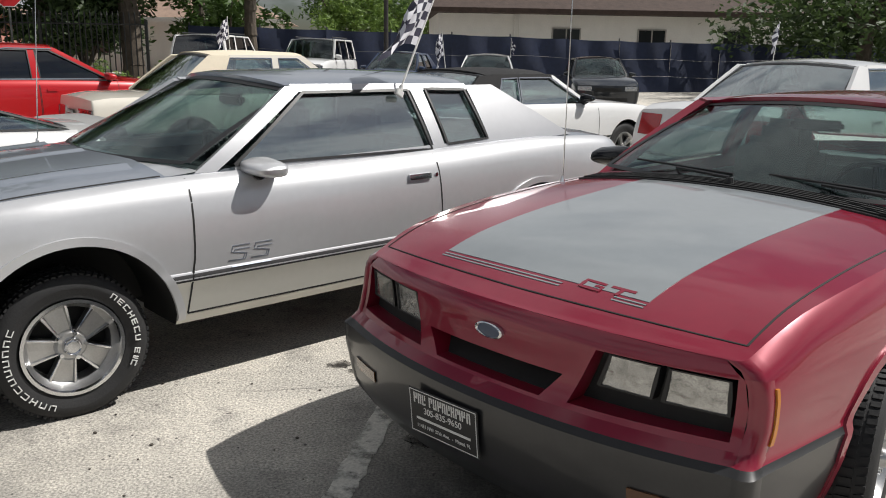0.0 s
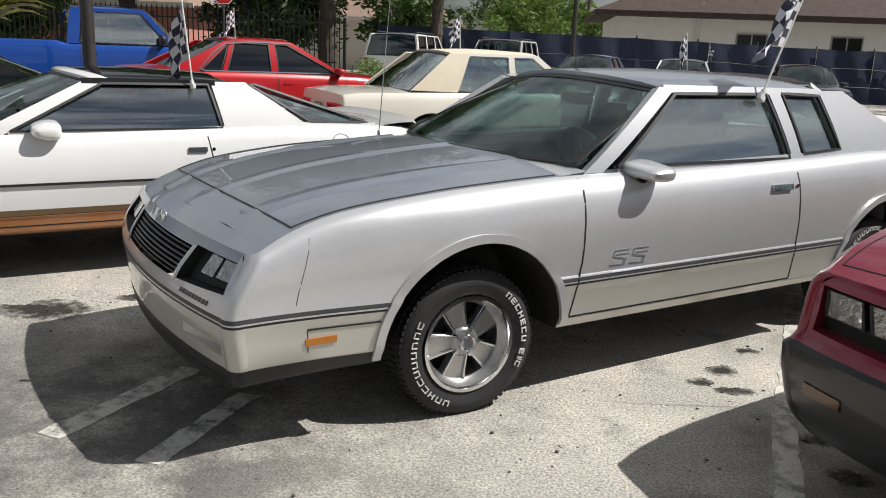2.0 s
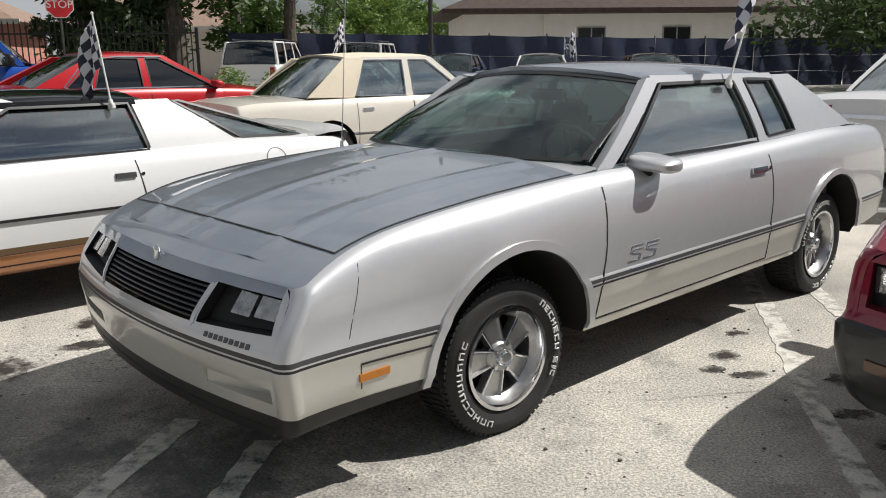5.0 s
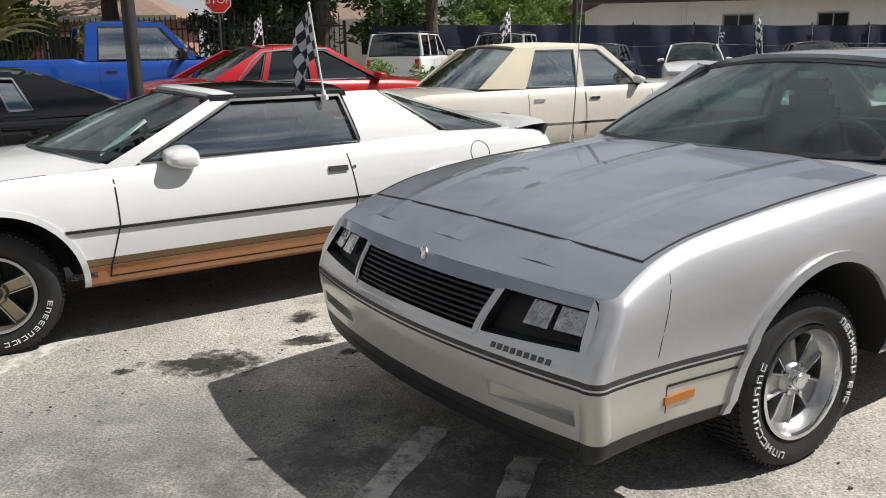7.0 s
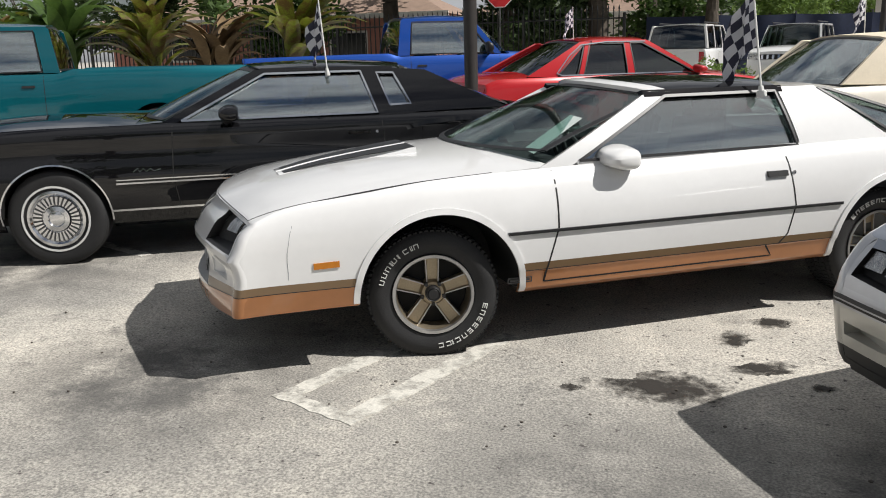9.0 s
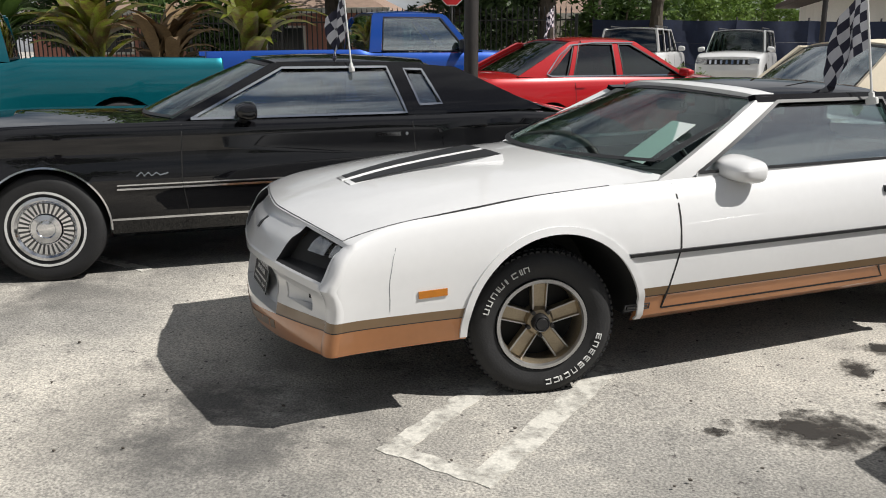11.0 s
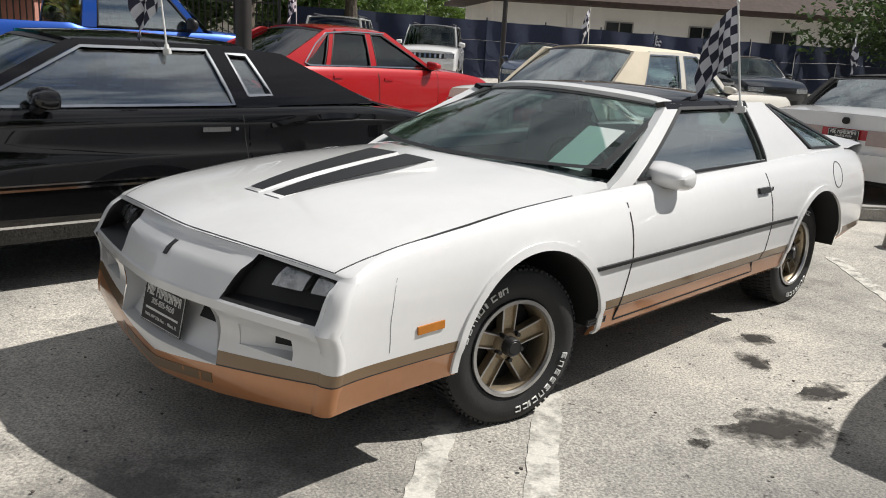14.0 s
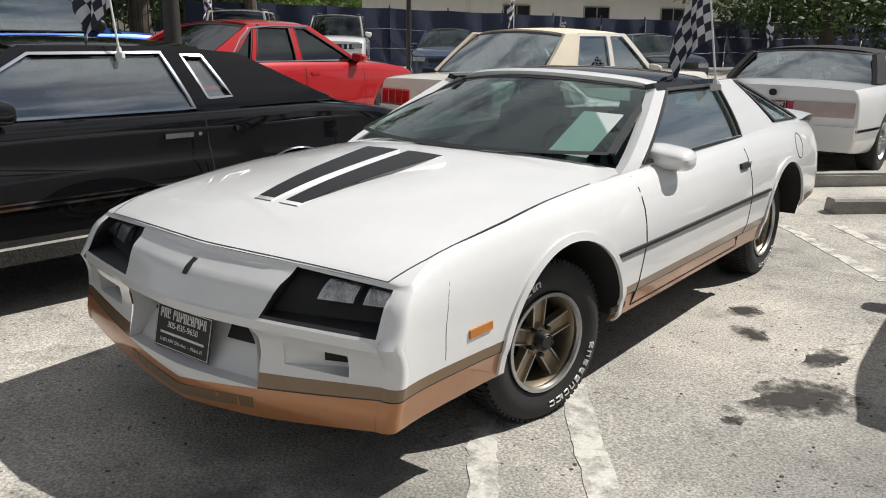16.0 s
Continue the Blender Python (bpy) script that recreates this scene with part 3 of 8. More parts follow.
def rim_spoke(n, mat, back, cap, spoke_w=0.05, dish=0.03):
    """A cast wheel: barrel and lip, n spokes and a hub."""
    def style(rim, hw):
        bm = bmesh.new()
        lathe(bm, [(rim + 0.006, hw * 0.86), (rim + 0.004, hw * 0.97), (rim - 0.008, hw * 0.97), (rim - 0.02, hw * 0.8), (rim - 0.03, hw * 0.3), (rim - 0.03, -hw * 0.5)], 48)
        for k in range(n):
            a = 2 * math.pi * k / n
            ca, sa = math.cos(a), math.sin(a)
            rows = []
            for t in np.linspace(0, 1, 7):
                rr = 0.045 + (rim - 0.015 - 0.045) * t
                ww = spoke_w * (0.85 + 0.55 * t * t)
                yy = hw * (0.55 + 0.22 * t * t) + dish * (1 - t) * 0.6
                rows.append([(rr * ca - pz * sa, yy + dy, rr * sa + pz * ca) for pz, dy in ((-ww / 2 - 0.004, -0.03), (-ww / 2, -0.006), (-ww / 4, 0), (ww / 4, 0), (ww / 2, -0.006), (ww / 2 + 0.004, -0.03))])
            grid(bm, rows, flip=True)
        lathe(bm, [(0.0, hw * 0.62 + dish * 0.6), (0.05, hw * 0.62 + dish * 0.6), (0.068, hw * 0.5), (0.07, hw * 0.3)], 24)
        one = mesh_from(bm, "rim", mat)
        # dark disc behind the spokes: shade inside the wheel given as colour
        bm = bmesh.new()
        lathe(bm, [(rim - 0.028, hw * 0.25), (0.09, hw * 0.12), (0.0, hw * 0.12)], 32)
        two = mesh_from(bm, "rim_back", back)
        bm = bmesh.new()
        lathe(bm, [(0.0, hw * 0.62 + dish + 0.022), (0.026, hw * 0.62 + dish + 0.02), (0.032, hw * 0.62 + dish), (0.034, hw * 0.5)], 20)
        for k in range(5):
            a = 2 * math.pi * (k + 0.5) / 5
            tube(bm, (0.052 * math.cos(a), hw * 0.55, 0.052 * math.sin(a)), (0.052 * math.cos(a), hw * 0.62 + dish + 0.006, 0.052 * math.sin(a)), 0.009, 0.008, 8)
        return one, two, mesh_from(bm, "hub_cap", cap)
    return style


def rim_cast(mat, back, cap, arm, r_in, r_out, y_in, y_out, edge_mat=None, hub=(0.062, 0.03), raised=0.005, hollow=0.006, n=5):
    """A cast wheel: polished lip, n broad arms with raised edges between open windows, a dished outer band and a hub. Heights are from the wheel's middle."""
    def style(rim, hw):
        lip_y = hw * 0.97
        bm = bmesh.new()
        lathe(bm, [(rim + 0.006, hw * 0.86), (rim + 0.005, lip_y), (rim - 0.009, lip_y), (rim - 0.014, lip_y - 0.012)], 56, 1)
        lathe(bm, [(rim - 0.014, lip_y - 0.012), ((rim + r_out) / 2, (lip_y + y_out) / 2 - 0.006), (r_out, y_out), (r_out - 0.004, y_out - 0.035), (r_out, -hw * 0.4)], 56)
        for k in range(n):
            a = 2 * math.pi * (k + 0.25) / n
            ca, sa = math.cos(a), math.sin(a)
            rows = []
            for t in np.linspace(0, 1, 8):
                rr = r_in + (r_out + 0.004 - r_in) * t
                hwid = arm(t) / 2
                yy = y_in + (y_out - y_in) * t ** 1.3
                row = []
                for f, dy in ((-1.04, -0.035), (-1.0, raised - 0.002), (-0.95, raised), (-0.80, raised), (-0.70, -hollow), (0.70, -hollow), (0.80, raised), (0.95, raised), (1.0, raised - 0.002), (1.04, -0.035)):
                    pz = f * hwid
                    row.append((rr * ca - pz * sa, yy + dy, rr * sa + pz * ca))
                rows.append(row)
            grid(bm, rows, lambda i, j: 1 if j in (1, 2, 6, 7) and edge_mat else 0, flip=True)
        lathe(bm, [(0.0, y_in + hub[1] * 0.3), (hub[0] * 0.9, y_in + hub[1] * 0.3), (hub[0] + 0.006, y_in - 0.004), (hub[0] + 0.01, y_in - 0.04)], 28)
        one = mesh_from(bm, "rim", [mat, edge_mat or mat])
        # dark disc seen through the windows, coloured for the shade within
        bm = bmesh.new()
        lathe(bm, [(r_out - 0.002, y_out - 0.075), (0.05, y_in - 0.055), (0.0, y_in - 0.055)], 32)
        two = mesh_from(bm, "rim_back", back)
        bm = bmesh.new()
        lathe(bm, [(0.0, y_in + hub[1]), (0.024, y_in + hub[1]), (0.027, y_in + hub[1] - 0.004), (0.032, y_in + hub[1]), (0.036, y_in + hub[1] - 0.006), (0.04, y_in)], 24)
        for k in range(5):
            a = 2 * math.pi * (k + 0.75) / 5
            tube(bm, (0.054 * math.cos(a), y_in - 0.01, 0.054 * math.sin(a)), (0.054 * math.cos(a), y_in + hub[1] * 0.62, 0.054 * math.sin(a)), 0.01, 0.009, 8)
        return one, two, mesh_from(bm, "hub_cap", cap)
    return style


def patchwork(fn, quads, step=0.045, car=None, bands=()):
    """One continuous skin of four-cornered patches over a surface: each a material index and its corners."""
    bm = bmesh.new()
    for mat, (c0, c1, c2, c3) in quads:
        nu = max(2, int(max(abs(c1[0] - c0[0]), abs(c2[0] - c3[0])) / step) + 1)
        nv = max(1, int(max(abs(c3[1] - c0[1]), abs(c2[1] - c1[1])) / 0.03) + 1)
        rows = []
        for i in range(nu + 1):
            u = i / nu
            rows.append([fn((c0[0] * (1 - u) + c1[0] * u) * (1 - j / nv) + (c3[0] * (1 - u) + c2[0] * u) * j / nv, (c0[1] * (1 - u) + c1[1] * u) * (1 - j / nv) + (c3[1] * (1 - u) + c2[1] * u) * j / nv)[0] for j in range(nv + 1)])
        grid(bm, rows, mat)
        grid(bm, [[(x, -y, z) for x, y, z in r] for r in rows], mat, flip=True)
    for z0, z1, mat in bands:
        # the skin carried round each corner on to the wing
        for sg in (1, -1):
            rows = []
            for z in np.linspace(z0, z1, max(2, int((z1 - z0) / 0.02) + 1)):
                row = [fn(sg * car.side_y(car.xf, z), z)[0]]
                for d in (0.001, 0.004, 0.01, 0.02, 0.034, 0.05, 0.07, 0.10):
                    (x, y, zz), _ = car.side(sg)(car.xf - d, z)
                    row.append((x + 0.0012, y + sg * 0.0016 * (1 if d < 0.09 else -1), zz))
                rows.append(row)
            grid(bm, rows, mat, flip=sg > 0)
    bmesh.ops.remove_doubles(bm, verts=bm.verts, dist=0.0008)
    return bm


def hollow(root, fn, name, quad, depths, mat, back, sg, label="", lift=0.0):
    """A hollow behind a four-cornered opening: its walls, and its floor plate at a depth for each corner."""
    q = [(sg * y, z) for y, z in quad]
    rim_, deep = [], []
    for k in range(4):
        (y0, z0), (y1, z1) = q[k], q[(k + 1) % 4]
        for t in np.linspace(0, 1, 7)[:-1]:
            p = Vector(fn(y0 + (y1 - y0) * t, z0 + (z1 - z0) * t)[0])
            d = depths[k] * (1 - t) + depths[(k + 1) % 4] * t
            rim_.append(p), deep.append(p + Vector((-d, 0, lift * d)))
    bm = bmesh.new()
    grid(bm, [[a, b] for a, b in zip(rim_ + rim_[:1], deep + deep[:1])], flip=sg > 0)
    walls = part(name, bm, mat, root, label)
    bm = bmesh.new()

    def inner(u, v):
        y = (q[0][0] * (1 - u) + q[1][0] * u) * (1 - v) + (q[3][0] * (1 - u) + q[2][0] * u) * v
        z = (q[0][1] * (1 - u) + q[1][1] * u) * (1 - v) + (q[3][1] * (1 - u) + q[2][1] * u) * v
        d = (depths[0] * (1 - u) + depths[1] * u) * (1 - v) + (depths[3] * (1 - u) + depths[2] * u) * v
        x = fn(y, z)[0][0]
        return (x - d, y, z + lift * d), (1, 0, 0)
    sheet(bm, inner, ((0, 0), (1, 0), (1, 1), (0, 1)), 0.0, 0.006, 6, 4)
    return part(name + "_back", bm, back, walls), inner


def rim_cover(mat, fins=30):
    """A pressed wheel cover with many radial fins."""
    def style(rim, hw):
        bm = bmesh.new()
        lathe(bm, [(rim + 0.008, hw * 0.8), (rim + 0.006, hw * 0.98), (rim - 0.012, hw * 1.0), (rim - 0.03, hw * 0.86), (rim * 0.5, hw * 0.8), (rim * 0.46, hw * 0.96), (rim * 0.3, hw * 1.0), (rim * 0.26, hw * 0.9), (0, hw * 0.98)], 48)
        for k in range(fins):
            a = 2 * math.pi * k / fins
            ca, sa = math.cos(a), math.sin(a)
            q = [(rim * 0.52, -0.0045), (rim - 0.035, -0.010), (rim - 0.035, 0.010), (rim * 0.52, 0.0045)]
            hi = [bm.verts.new((x * ca - z * sa, hw * 0.95, x * sa + z * ca)) for x, z in q]
            lo = [bm.verts.new((x * ca - z * sa, hw * 0.8, x * sa + z * ca)) for x, z in q]
            bm.faces.new(hi[::-1])
            for e in range(4):
                bm.faces.new((hi[e], hi[(e + 1) % 4], lo[(e + 1) % 4], lo[e]))
        # dark ring laid between the fins: the gaps' shade put into its colour
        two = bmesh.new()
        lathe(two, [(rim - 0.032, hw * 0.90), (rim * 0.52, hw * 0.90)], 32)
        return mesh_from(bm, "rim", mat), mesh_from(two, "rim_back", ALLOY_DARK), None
    return style


def lettering(text, size, extrude=0.0008):
    """A flat mesh of text, centred, in the xy plane."""
    cu = bpy.data.curves.new("text", "FONT")
    cu.body, cu.size, cu.align_x, cu.align_y, cu.extrude = text, size, "CENTER", "CENTER", extrude
    ob = new("text", cu)
    dg = bpy.context.evaluated_depsgraph_get()
    me = bpy.data.meshes.new_from_object(ob.evaluated_get(dg))
    bpy.data.objects.remove(ob)
    return me


def dealer_plate(m, label="black dealer plate with white lettering and border"):
    """A dealer's plate; local x to the right, z up, facing -y."""
    root = thing("dealer_plate", label, "plate", m, "dealer plates")
    bm = bmesh.new()
    box(bm, -0.152, 0.152, 0.0, 0.004, -0.076, 0.076, 0.002, 0, 1)
    part("plate", bm, PLATE, root)
    bm = bmesh.new()
    for x0, x1, z0, z1 in ((-0.147, 0.147, 0.069, 0.0715), (-0.147, 0.147, -0.0715, -0.069), (-0.147, -0.1445, -0.07, 0.07), (0.1445, 0.147, -0.07, 0.07)):
        box(bm, x0, x1, -0.0012, 0.0, z0, z1)
    box(bm, -0.12, 0.12, -0.0012, 0, -0.026, -0.018)
    part("border", bm, LETTER, root)
    # the dealer's name as plain letter blocks
    x = -0.128
    for k, wd in enumerate((17, 17, 17, 0, 17, 18, 17, 17, 17, 17, 15, 7, 18, 17)):
        if wd == 0:
            x += 0.012
            continue
        wv = wd / 1000
        bm = bmesh.new()
        box(bm, x, x + 0.005, -0.0012, 0, 0.028, 0.062)
        if wd > 10:
            box(bm, x + 0.010, x + 0.015, -0.0012, 0, 0.028 if k % 2 else 0.045, 0.062)
            box(bm, x, x + 0.015, -0.0012, 0, (0.042, 0.056, 0.028)[k % 3], (0.048, 0.062, 0.034)[k % 3])
        x += wv + 0.0025
        part("name_block", bm, LETTER, root)
    for txt, size, z in (("305-835-9650", 0.03, 0.008), ("11451 NW 27th Ave.  -  Miami, FL", 0.017, -0.047)):
        me = lettering(txt, size)
        me.materials.append(LETTER)
        o = new("lettering", me)
        o.parent = root
        o.matrix_local = pose(0, -0.0012, z, 90, 0, 0)
    return root


def window_flag(m, lean=14, droop=0.0, seed=1, big=1.0):
    """A checkered flag on a white plastic window pole; local z up the pole, x the way the cloth blows."""
    root = thing("window_flag", "black and white checkered cloth flag on white plastic pole", "flag", m, "checkered window flags")
    bm = bmesh.new()
    tube(bm, (0, 0, 0), (0, 0, 0.44 * big), 0.006, 0.005, 8)
    blob(bm, (0, 0, 0.445 * big), (0.009, 0.009, 0.009), 1, 6)
    part("pole", bm, LETTER, root)
    bm = bmesh.new()
    box(bm, -0.03, 0.03, -0.012, 0.012, -0.03, 0.004, 0.004), box(bm, -0.012, 0.012, -0.01, 0.01, 0.0, 0.03, 0.003)
    part("window_clip", bm, LETTER, root)
    bm = bmesh.new()
    rnd = random.Random(seed)
    ph = rnd.uniform(0, 6)
    nx, nz, sub = 6, 6, 3
    W, H = 0.30 * big, 0.23 * big
    rows = []
    for i in range(nx * sub + 1):
        u = i / (nx * sub)
        row = []
        for j in range(nz * sub + 1):
            v = j / (nz * sub)
            fold = 0.035 * u * math.sin(9 * u + 5 * v + ph) + 0.02 * u * math.sin(14 * u + ph)
            x = 0.006 + W * u * (0.62 - 0.1 * v) + 0.015 * u * math.sin(7 * v + ph)
            z = 0.43 * big - H * (1 - v) - W * u * u * (0.45 + droop) - 0.12 * W * u
            row.append((x, fold + 0.05 * u * u, z))
        rows.append(row)
    grid(bm, rows, lambda i, j: (i // sub + j // sub) % 2)
    part("cloth", bm, [FLAG_WHITE, FLAG_BLACK], root, deg=60)
    return root


def seam(car, paths, fn=None, width=0.008, mat=None, name="panel_gap", out=0.0015):
    for p in paths:
        for f in ((fn,) if fn else (car.side(1), car.side(-1))):
            bm = bmesh.new()
            ribbon(bm, f, p, width, out, 0.04)
            part(name, bm, mat or FLATBLACK, car.root)


def arch_lip(car, mat, width=0.03, out=0.01):
    for xc, r in ((car.wb / 2, car.arch), (-car.wb / 2, car.rear_arch)):
        for sg in (1, -1):
            bm = bmesh.new()
            arc = [(xc + (r + width / 2) * math.cos(a), car.wz + (r + width / 2) * math.sin(a)) for a in np.linspace(-0.12, math.pi + 0.12, 60)]
            ribbon(bm, car.side(sg), [p for p in arc if p[1] > car.low(p[0]) + 0.004], width, out, 0.2)
            part("wheel_arch_lip", bm, mat, car.root)


def door_mirror(car, x, z, y, r=(0.075, 0.115, 0.065), mat=None, sign=1, glassy=True):
    bm = bmesh.new()
    blob(bm, (x, sign * (y + r[1]), z), r, 0.5, 14)
    for v in bm.verts:
        t = max(0.0, v.co.x - x) / r[0]
        v.co.z = z + (v.co.z - z) * (1 - 0.35 * t) - 0.012 * abs(v.co.y - sign * y) / r[1] * (1 if v.co.z > z else 0)
    part("door_mirror", bm, mat, car.root)
    bm = bmesh.new()
    tube(bm, (x + 0.02, sign * (y - 0.02), z - 0.08), (x + 0.01, sign * (y + 0.09), z - 0.03), 0.035, 0.03, 10)
    part("mirror_foot", bm, TRIM, car.root)


def handle(car, x, z, mat, w=0.15, sign=1, lock=True):
    bm = bmesh.new()
    fn = car.side(sign)
    sheet(bm, fn, ((x - w / 2, z - 0.014), (x + w / 2, z - 0.014), (x + w / 2, z + 0.014), (x - w / 2, z + 0.014)), 0.014, 0.02, 4, 2)
    p = part("door_handle", bm, mat, car.root)
    if lock:
        bm = bmesh.new()
        (px, py, pz), _ = fn(x - w / 2 - 0.045, z)
        tube(bm, (px, py, pz), (px, py + sign * 0.006, pz), 0.011, 0.011, 12)
        part("door_lock", bm, CHROME, p)


def plate_on(car, fn, y0, y1, z0, z1, out, mat, name, thick=0.02, nu=8, nv=4, label="", skew=0.0):
    bm = bmesh.new()
    sheet(bm, fn, ((y0, z0), (y1, z0), (y1 + skew, z1), (y0 + skew, z1)), out, thick, nu, nv)
    return part(name, bm, mat, car.root, label)


def car_root(name, label, x, y, deg, group="parked cars", z=0.0, pitch=0.0, category="car"):
    return thing(name, label, category, pose(x, y, z, 0, pitch, deg), group)


# ---- silver coupe ----
def silver_coupe():
    root = car_root("coupe", "silver two-tone coupe with black grille and white-lettered tyres on asphalt", -1.021, 4.686, 222.5)
    WHEEL_SPIN["coupe"] = 20
    c = Car(root, 2.745, 1.0775, 1.07, 0.90, 0.31,
            shoulder=[(-2.45, 0.90), (-2.2, 0.955), (-1.4, 0.985), (-0.6, 0.965), (0.2, 0.952), (0.8, 0.95), (1.4, 0.925), (1.9, 0.872), (2.2, 0.81), (2.45, 0.735)],
            centre=[(-2.45, 0.93), (-2.2, 0.99), (-1.5, 1.03), (0.8, 1.005), (1.2, 0.985), (1.7, 0.93), (2.1, 0.855), (2.3, 0.80), (2.45, 0.742)],
            plan=[(-2.45, 0.82), (-2.2, 0.87), (-1.4, 0.90), (0, 0.90), (1.4, 0.895), (1.75, 0.872), (2.1, 0.838), (2.3, 0.832), (2.45, 0.838)],
            rows=[("a", 0.275, 0.09), ("a", 0.30, 0.05), ("a", 0.345, 0.028), ("a", 0.352, 0.02), ("a", 0.42, 0.012), ("a", 0.495, 0.004), ("a", 0.503, 0.0), ("a", 0.512, 0.0), ("a", 0.518, 0.0), ("a", 0.535, 0.0), ("a", 0.545, 0.006), ("f", 0.3, 0.0), ("f", 0.55, 0.006), ("f", 0.74, 0.02), ("f", 0.88, 0.042), ("f", 0.96, 0.07), ("f", 1.0, 0.105)],
            arch=0.418, round_front=0.06, bow_pow=2.0, nose_bow=0.082, tail_bow=0.08, nose_rake=[(0.2, 0.06), (0.30, 0.03), (0.42, 0.012), (0.5, 0.0), (0.535, 0.0), (0.56, 0.01), (0.60, 0.022), (0.705, 0.09), (0.75, 0.12), (0.80, 0.14)], tail_rake=[(0.2, 0.05), (0.5, 0), (0.9, 0.05)], wheel_z=0.308, cabin=(-1.75, 0.93), edge=0.06, crown=2.6,
            tuck=[(-2.5, 1), (1.2, 1), (2.0, 0.7), (2.45, 0.45)],
            low=[(-2.45, 0.40), (-1.9, 0.35), (-0.9, 0.31), (0.9, 0.31), (1.75, 0.29), (2.1, 0.28), (2.45, 0.275)])
    c.build([SILVER, SILVER_LOW, DKGREY, TRIM, SILVER_HOOD], lambda k, x: 3 if k < 2 and x > 1.7 else 1 if k < 6 else (3 if k in (6,) else 2 if k in (8,) else 0), 4, [("door", -0.56, 0.86)], hood=(0.99, 2.17), trunk=(-2.3, -1.85), nose_hole=lambda k, u: True)
    greenhouse(c, (1.0, -1.85), (0.30, -1.12), [(-1.2, 1.29), (-0.9, 1.312), (-0.3, 1.325), (0.2, 1.315), (0.4, 1.29)], 0.775, 0.61, 0.95, SILVER_HOOD, SILVER, GLASS,
                   [(((0.80, 0.95), (0.69, 0.95), (0.12, 1.31), (0.23, 1.31)), SILVER), (((-0.62, 0.96), (-0.70, 0.96), (-0.64, 1.30), (-0.55, 1.30)), SILVER), (((-1.06, 0.97), (-1.80, 0.985), (-1.20, 1.30), (-0.98, 1.30)), SILVER), (((-0.98, 1.275), (-0.98, 1.31), (0.2, 1.32), (0.2, 1.285)), SILVER), (((-1.06, 0.96), (-1.06, 0.995), (0.6, 0.965), (0.6, 0.94)), SILVER)],
                   [((0.60, 0.97), (-0.60, 0.965), (-0.53, 1.28), (0.14, 1.28)), ((-0.72, 0.985), (-1.04, 1.0), (-0.96, 1.275), (-0.66, 1.285))], crown=0.06, bow=0.2, cowl=0.985, rear_z=1.02)
    cabin(c, -1.6, 0.85, 0.74, 0.95, INSIDE, 0.42)
    wheels(c, rim_cast(ALLOY, FLATBLACK, CHROME, lambda t: 0.062 + 0.055 * t, 0.05, 0.162, 0.062, 0.055, CHROME, (0.06, 0.035)), 0.305, 0.225, 0.197, 0.725, -4, letters=((-0.85, "MASTERCRAFT", 0.040), (2.6, "AVENGER G/T", 0.036)))
    arch_lip(c, SILVER, 0.035, 0.012)
    seam(c, [[(0.86, 0.94), (0.87, 0.6), (0.91, 0.36)], [(-0.56, 0.95), (-0.575, 0.6), (-0.57, 0.36)], [(0.91, 0.36), (-0.57, 0.36)]])
    seam(c, [[(2.185, -0.745), (2.185, 0.745)], [(2.185, 0.745), (1.6, 0.775), (0.95, 0.775)], [(2.185, -0.745), (1.6, -0.775), (0.95, -0.775)]], c.top(), 0.0035, DKGREY, "hood_gap", 0.005)
    for sg in (1, -1):
        bm = bmesh.new()
        ribbon(bm, c.side(sg), [(2.13, 0.79), (2.15, 0.56)], 0.003, 0.001, 0.04)
        ribbon(bm, c.side(sg), [(2.10, 0.465), (2.10, 0.30)], 0.005, 0.001, 0.04)
        part("fascia_gap", bm, DKGREY, root)
    # pressed ridges on the bonnet, one along the middle
    for y0, y1, z_ in ((0.45, 0.55, 1.0), (-0.45, -0.55, 1.0), (0.0, 0.0, 0.7)):
        bm = bmesh.new()
        fn = c.top()
        rows = []
        for x in np.linspace(1.0, 2.35, 24):
            t = (x - 1.0) / 1.35
            yc = y0 * t + y1 * (1 - t)
            sd_ = -1 if y0 < 0 else 1
            rows.append([Vector(fn(x, yc + sd_ * o)[0]) + Vector((0, 0, z_ * h * (1 - 0.75 * t))) for o, h in ((-0.09, -0.003), (-0.03, 0.006), (-0.005, 0.013), (0.008, 0.0125), (0.03, 0.005), (0.09, -0.003))])
        grid(bm, rows, flip=y0 < 0)
        part("bonnet_ridge", bm, SILVER_HOOD, root, deg=80)
    fr = c.front()

    def wide(z):
        return c.side_y(c.xf, z)
    tops = [(y, c.top_z(c.xf, y)) for y in (0.0, 0.385, 0.42, 0.73)]
    wt = c.brim(c.xf)
    q = []
    for a, b, mt in ((0.275, 0.345, 3), (0.345, 0.388, 1), (0.437, 0.495, 1), (0.495, 0.503, 0), (0.503, 0.512, 3), (0.512, 0.518, 0), (0.518, 0.535, 2), (0.535, 0.56, 0)):
        q += [(mt, ((0, a), (0.43, a), (0.43, b), (0, b))), (mt, ((0.43, a), (0.755, a), (0.755, b), (0.43, b))), (mt, ((0.755, a), (wide(a), a), (wide(b), b), (0.755, b)))]
    q += [(1, ((0, 0.388), (0.43, 0.388), (0.43, 0.437), (0, 0.437))), (1, ((0.755, 0.388), (wide(0.388), 0.388), (wide(0.437), 0.437), (0.755, 0.437)))]
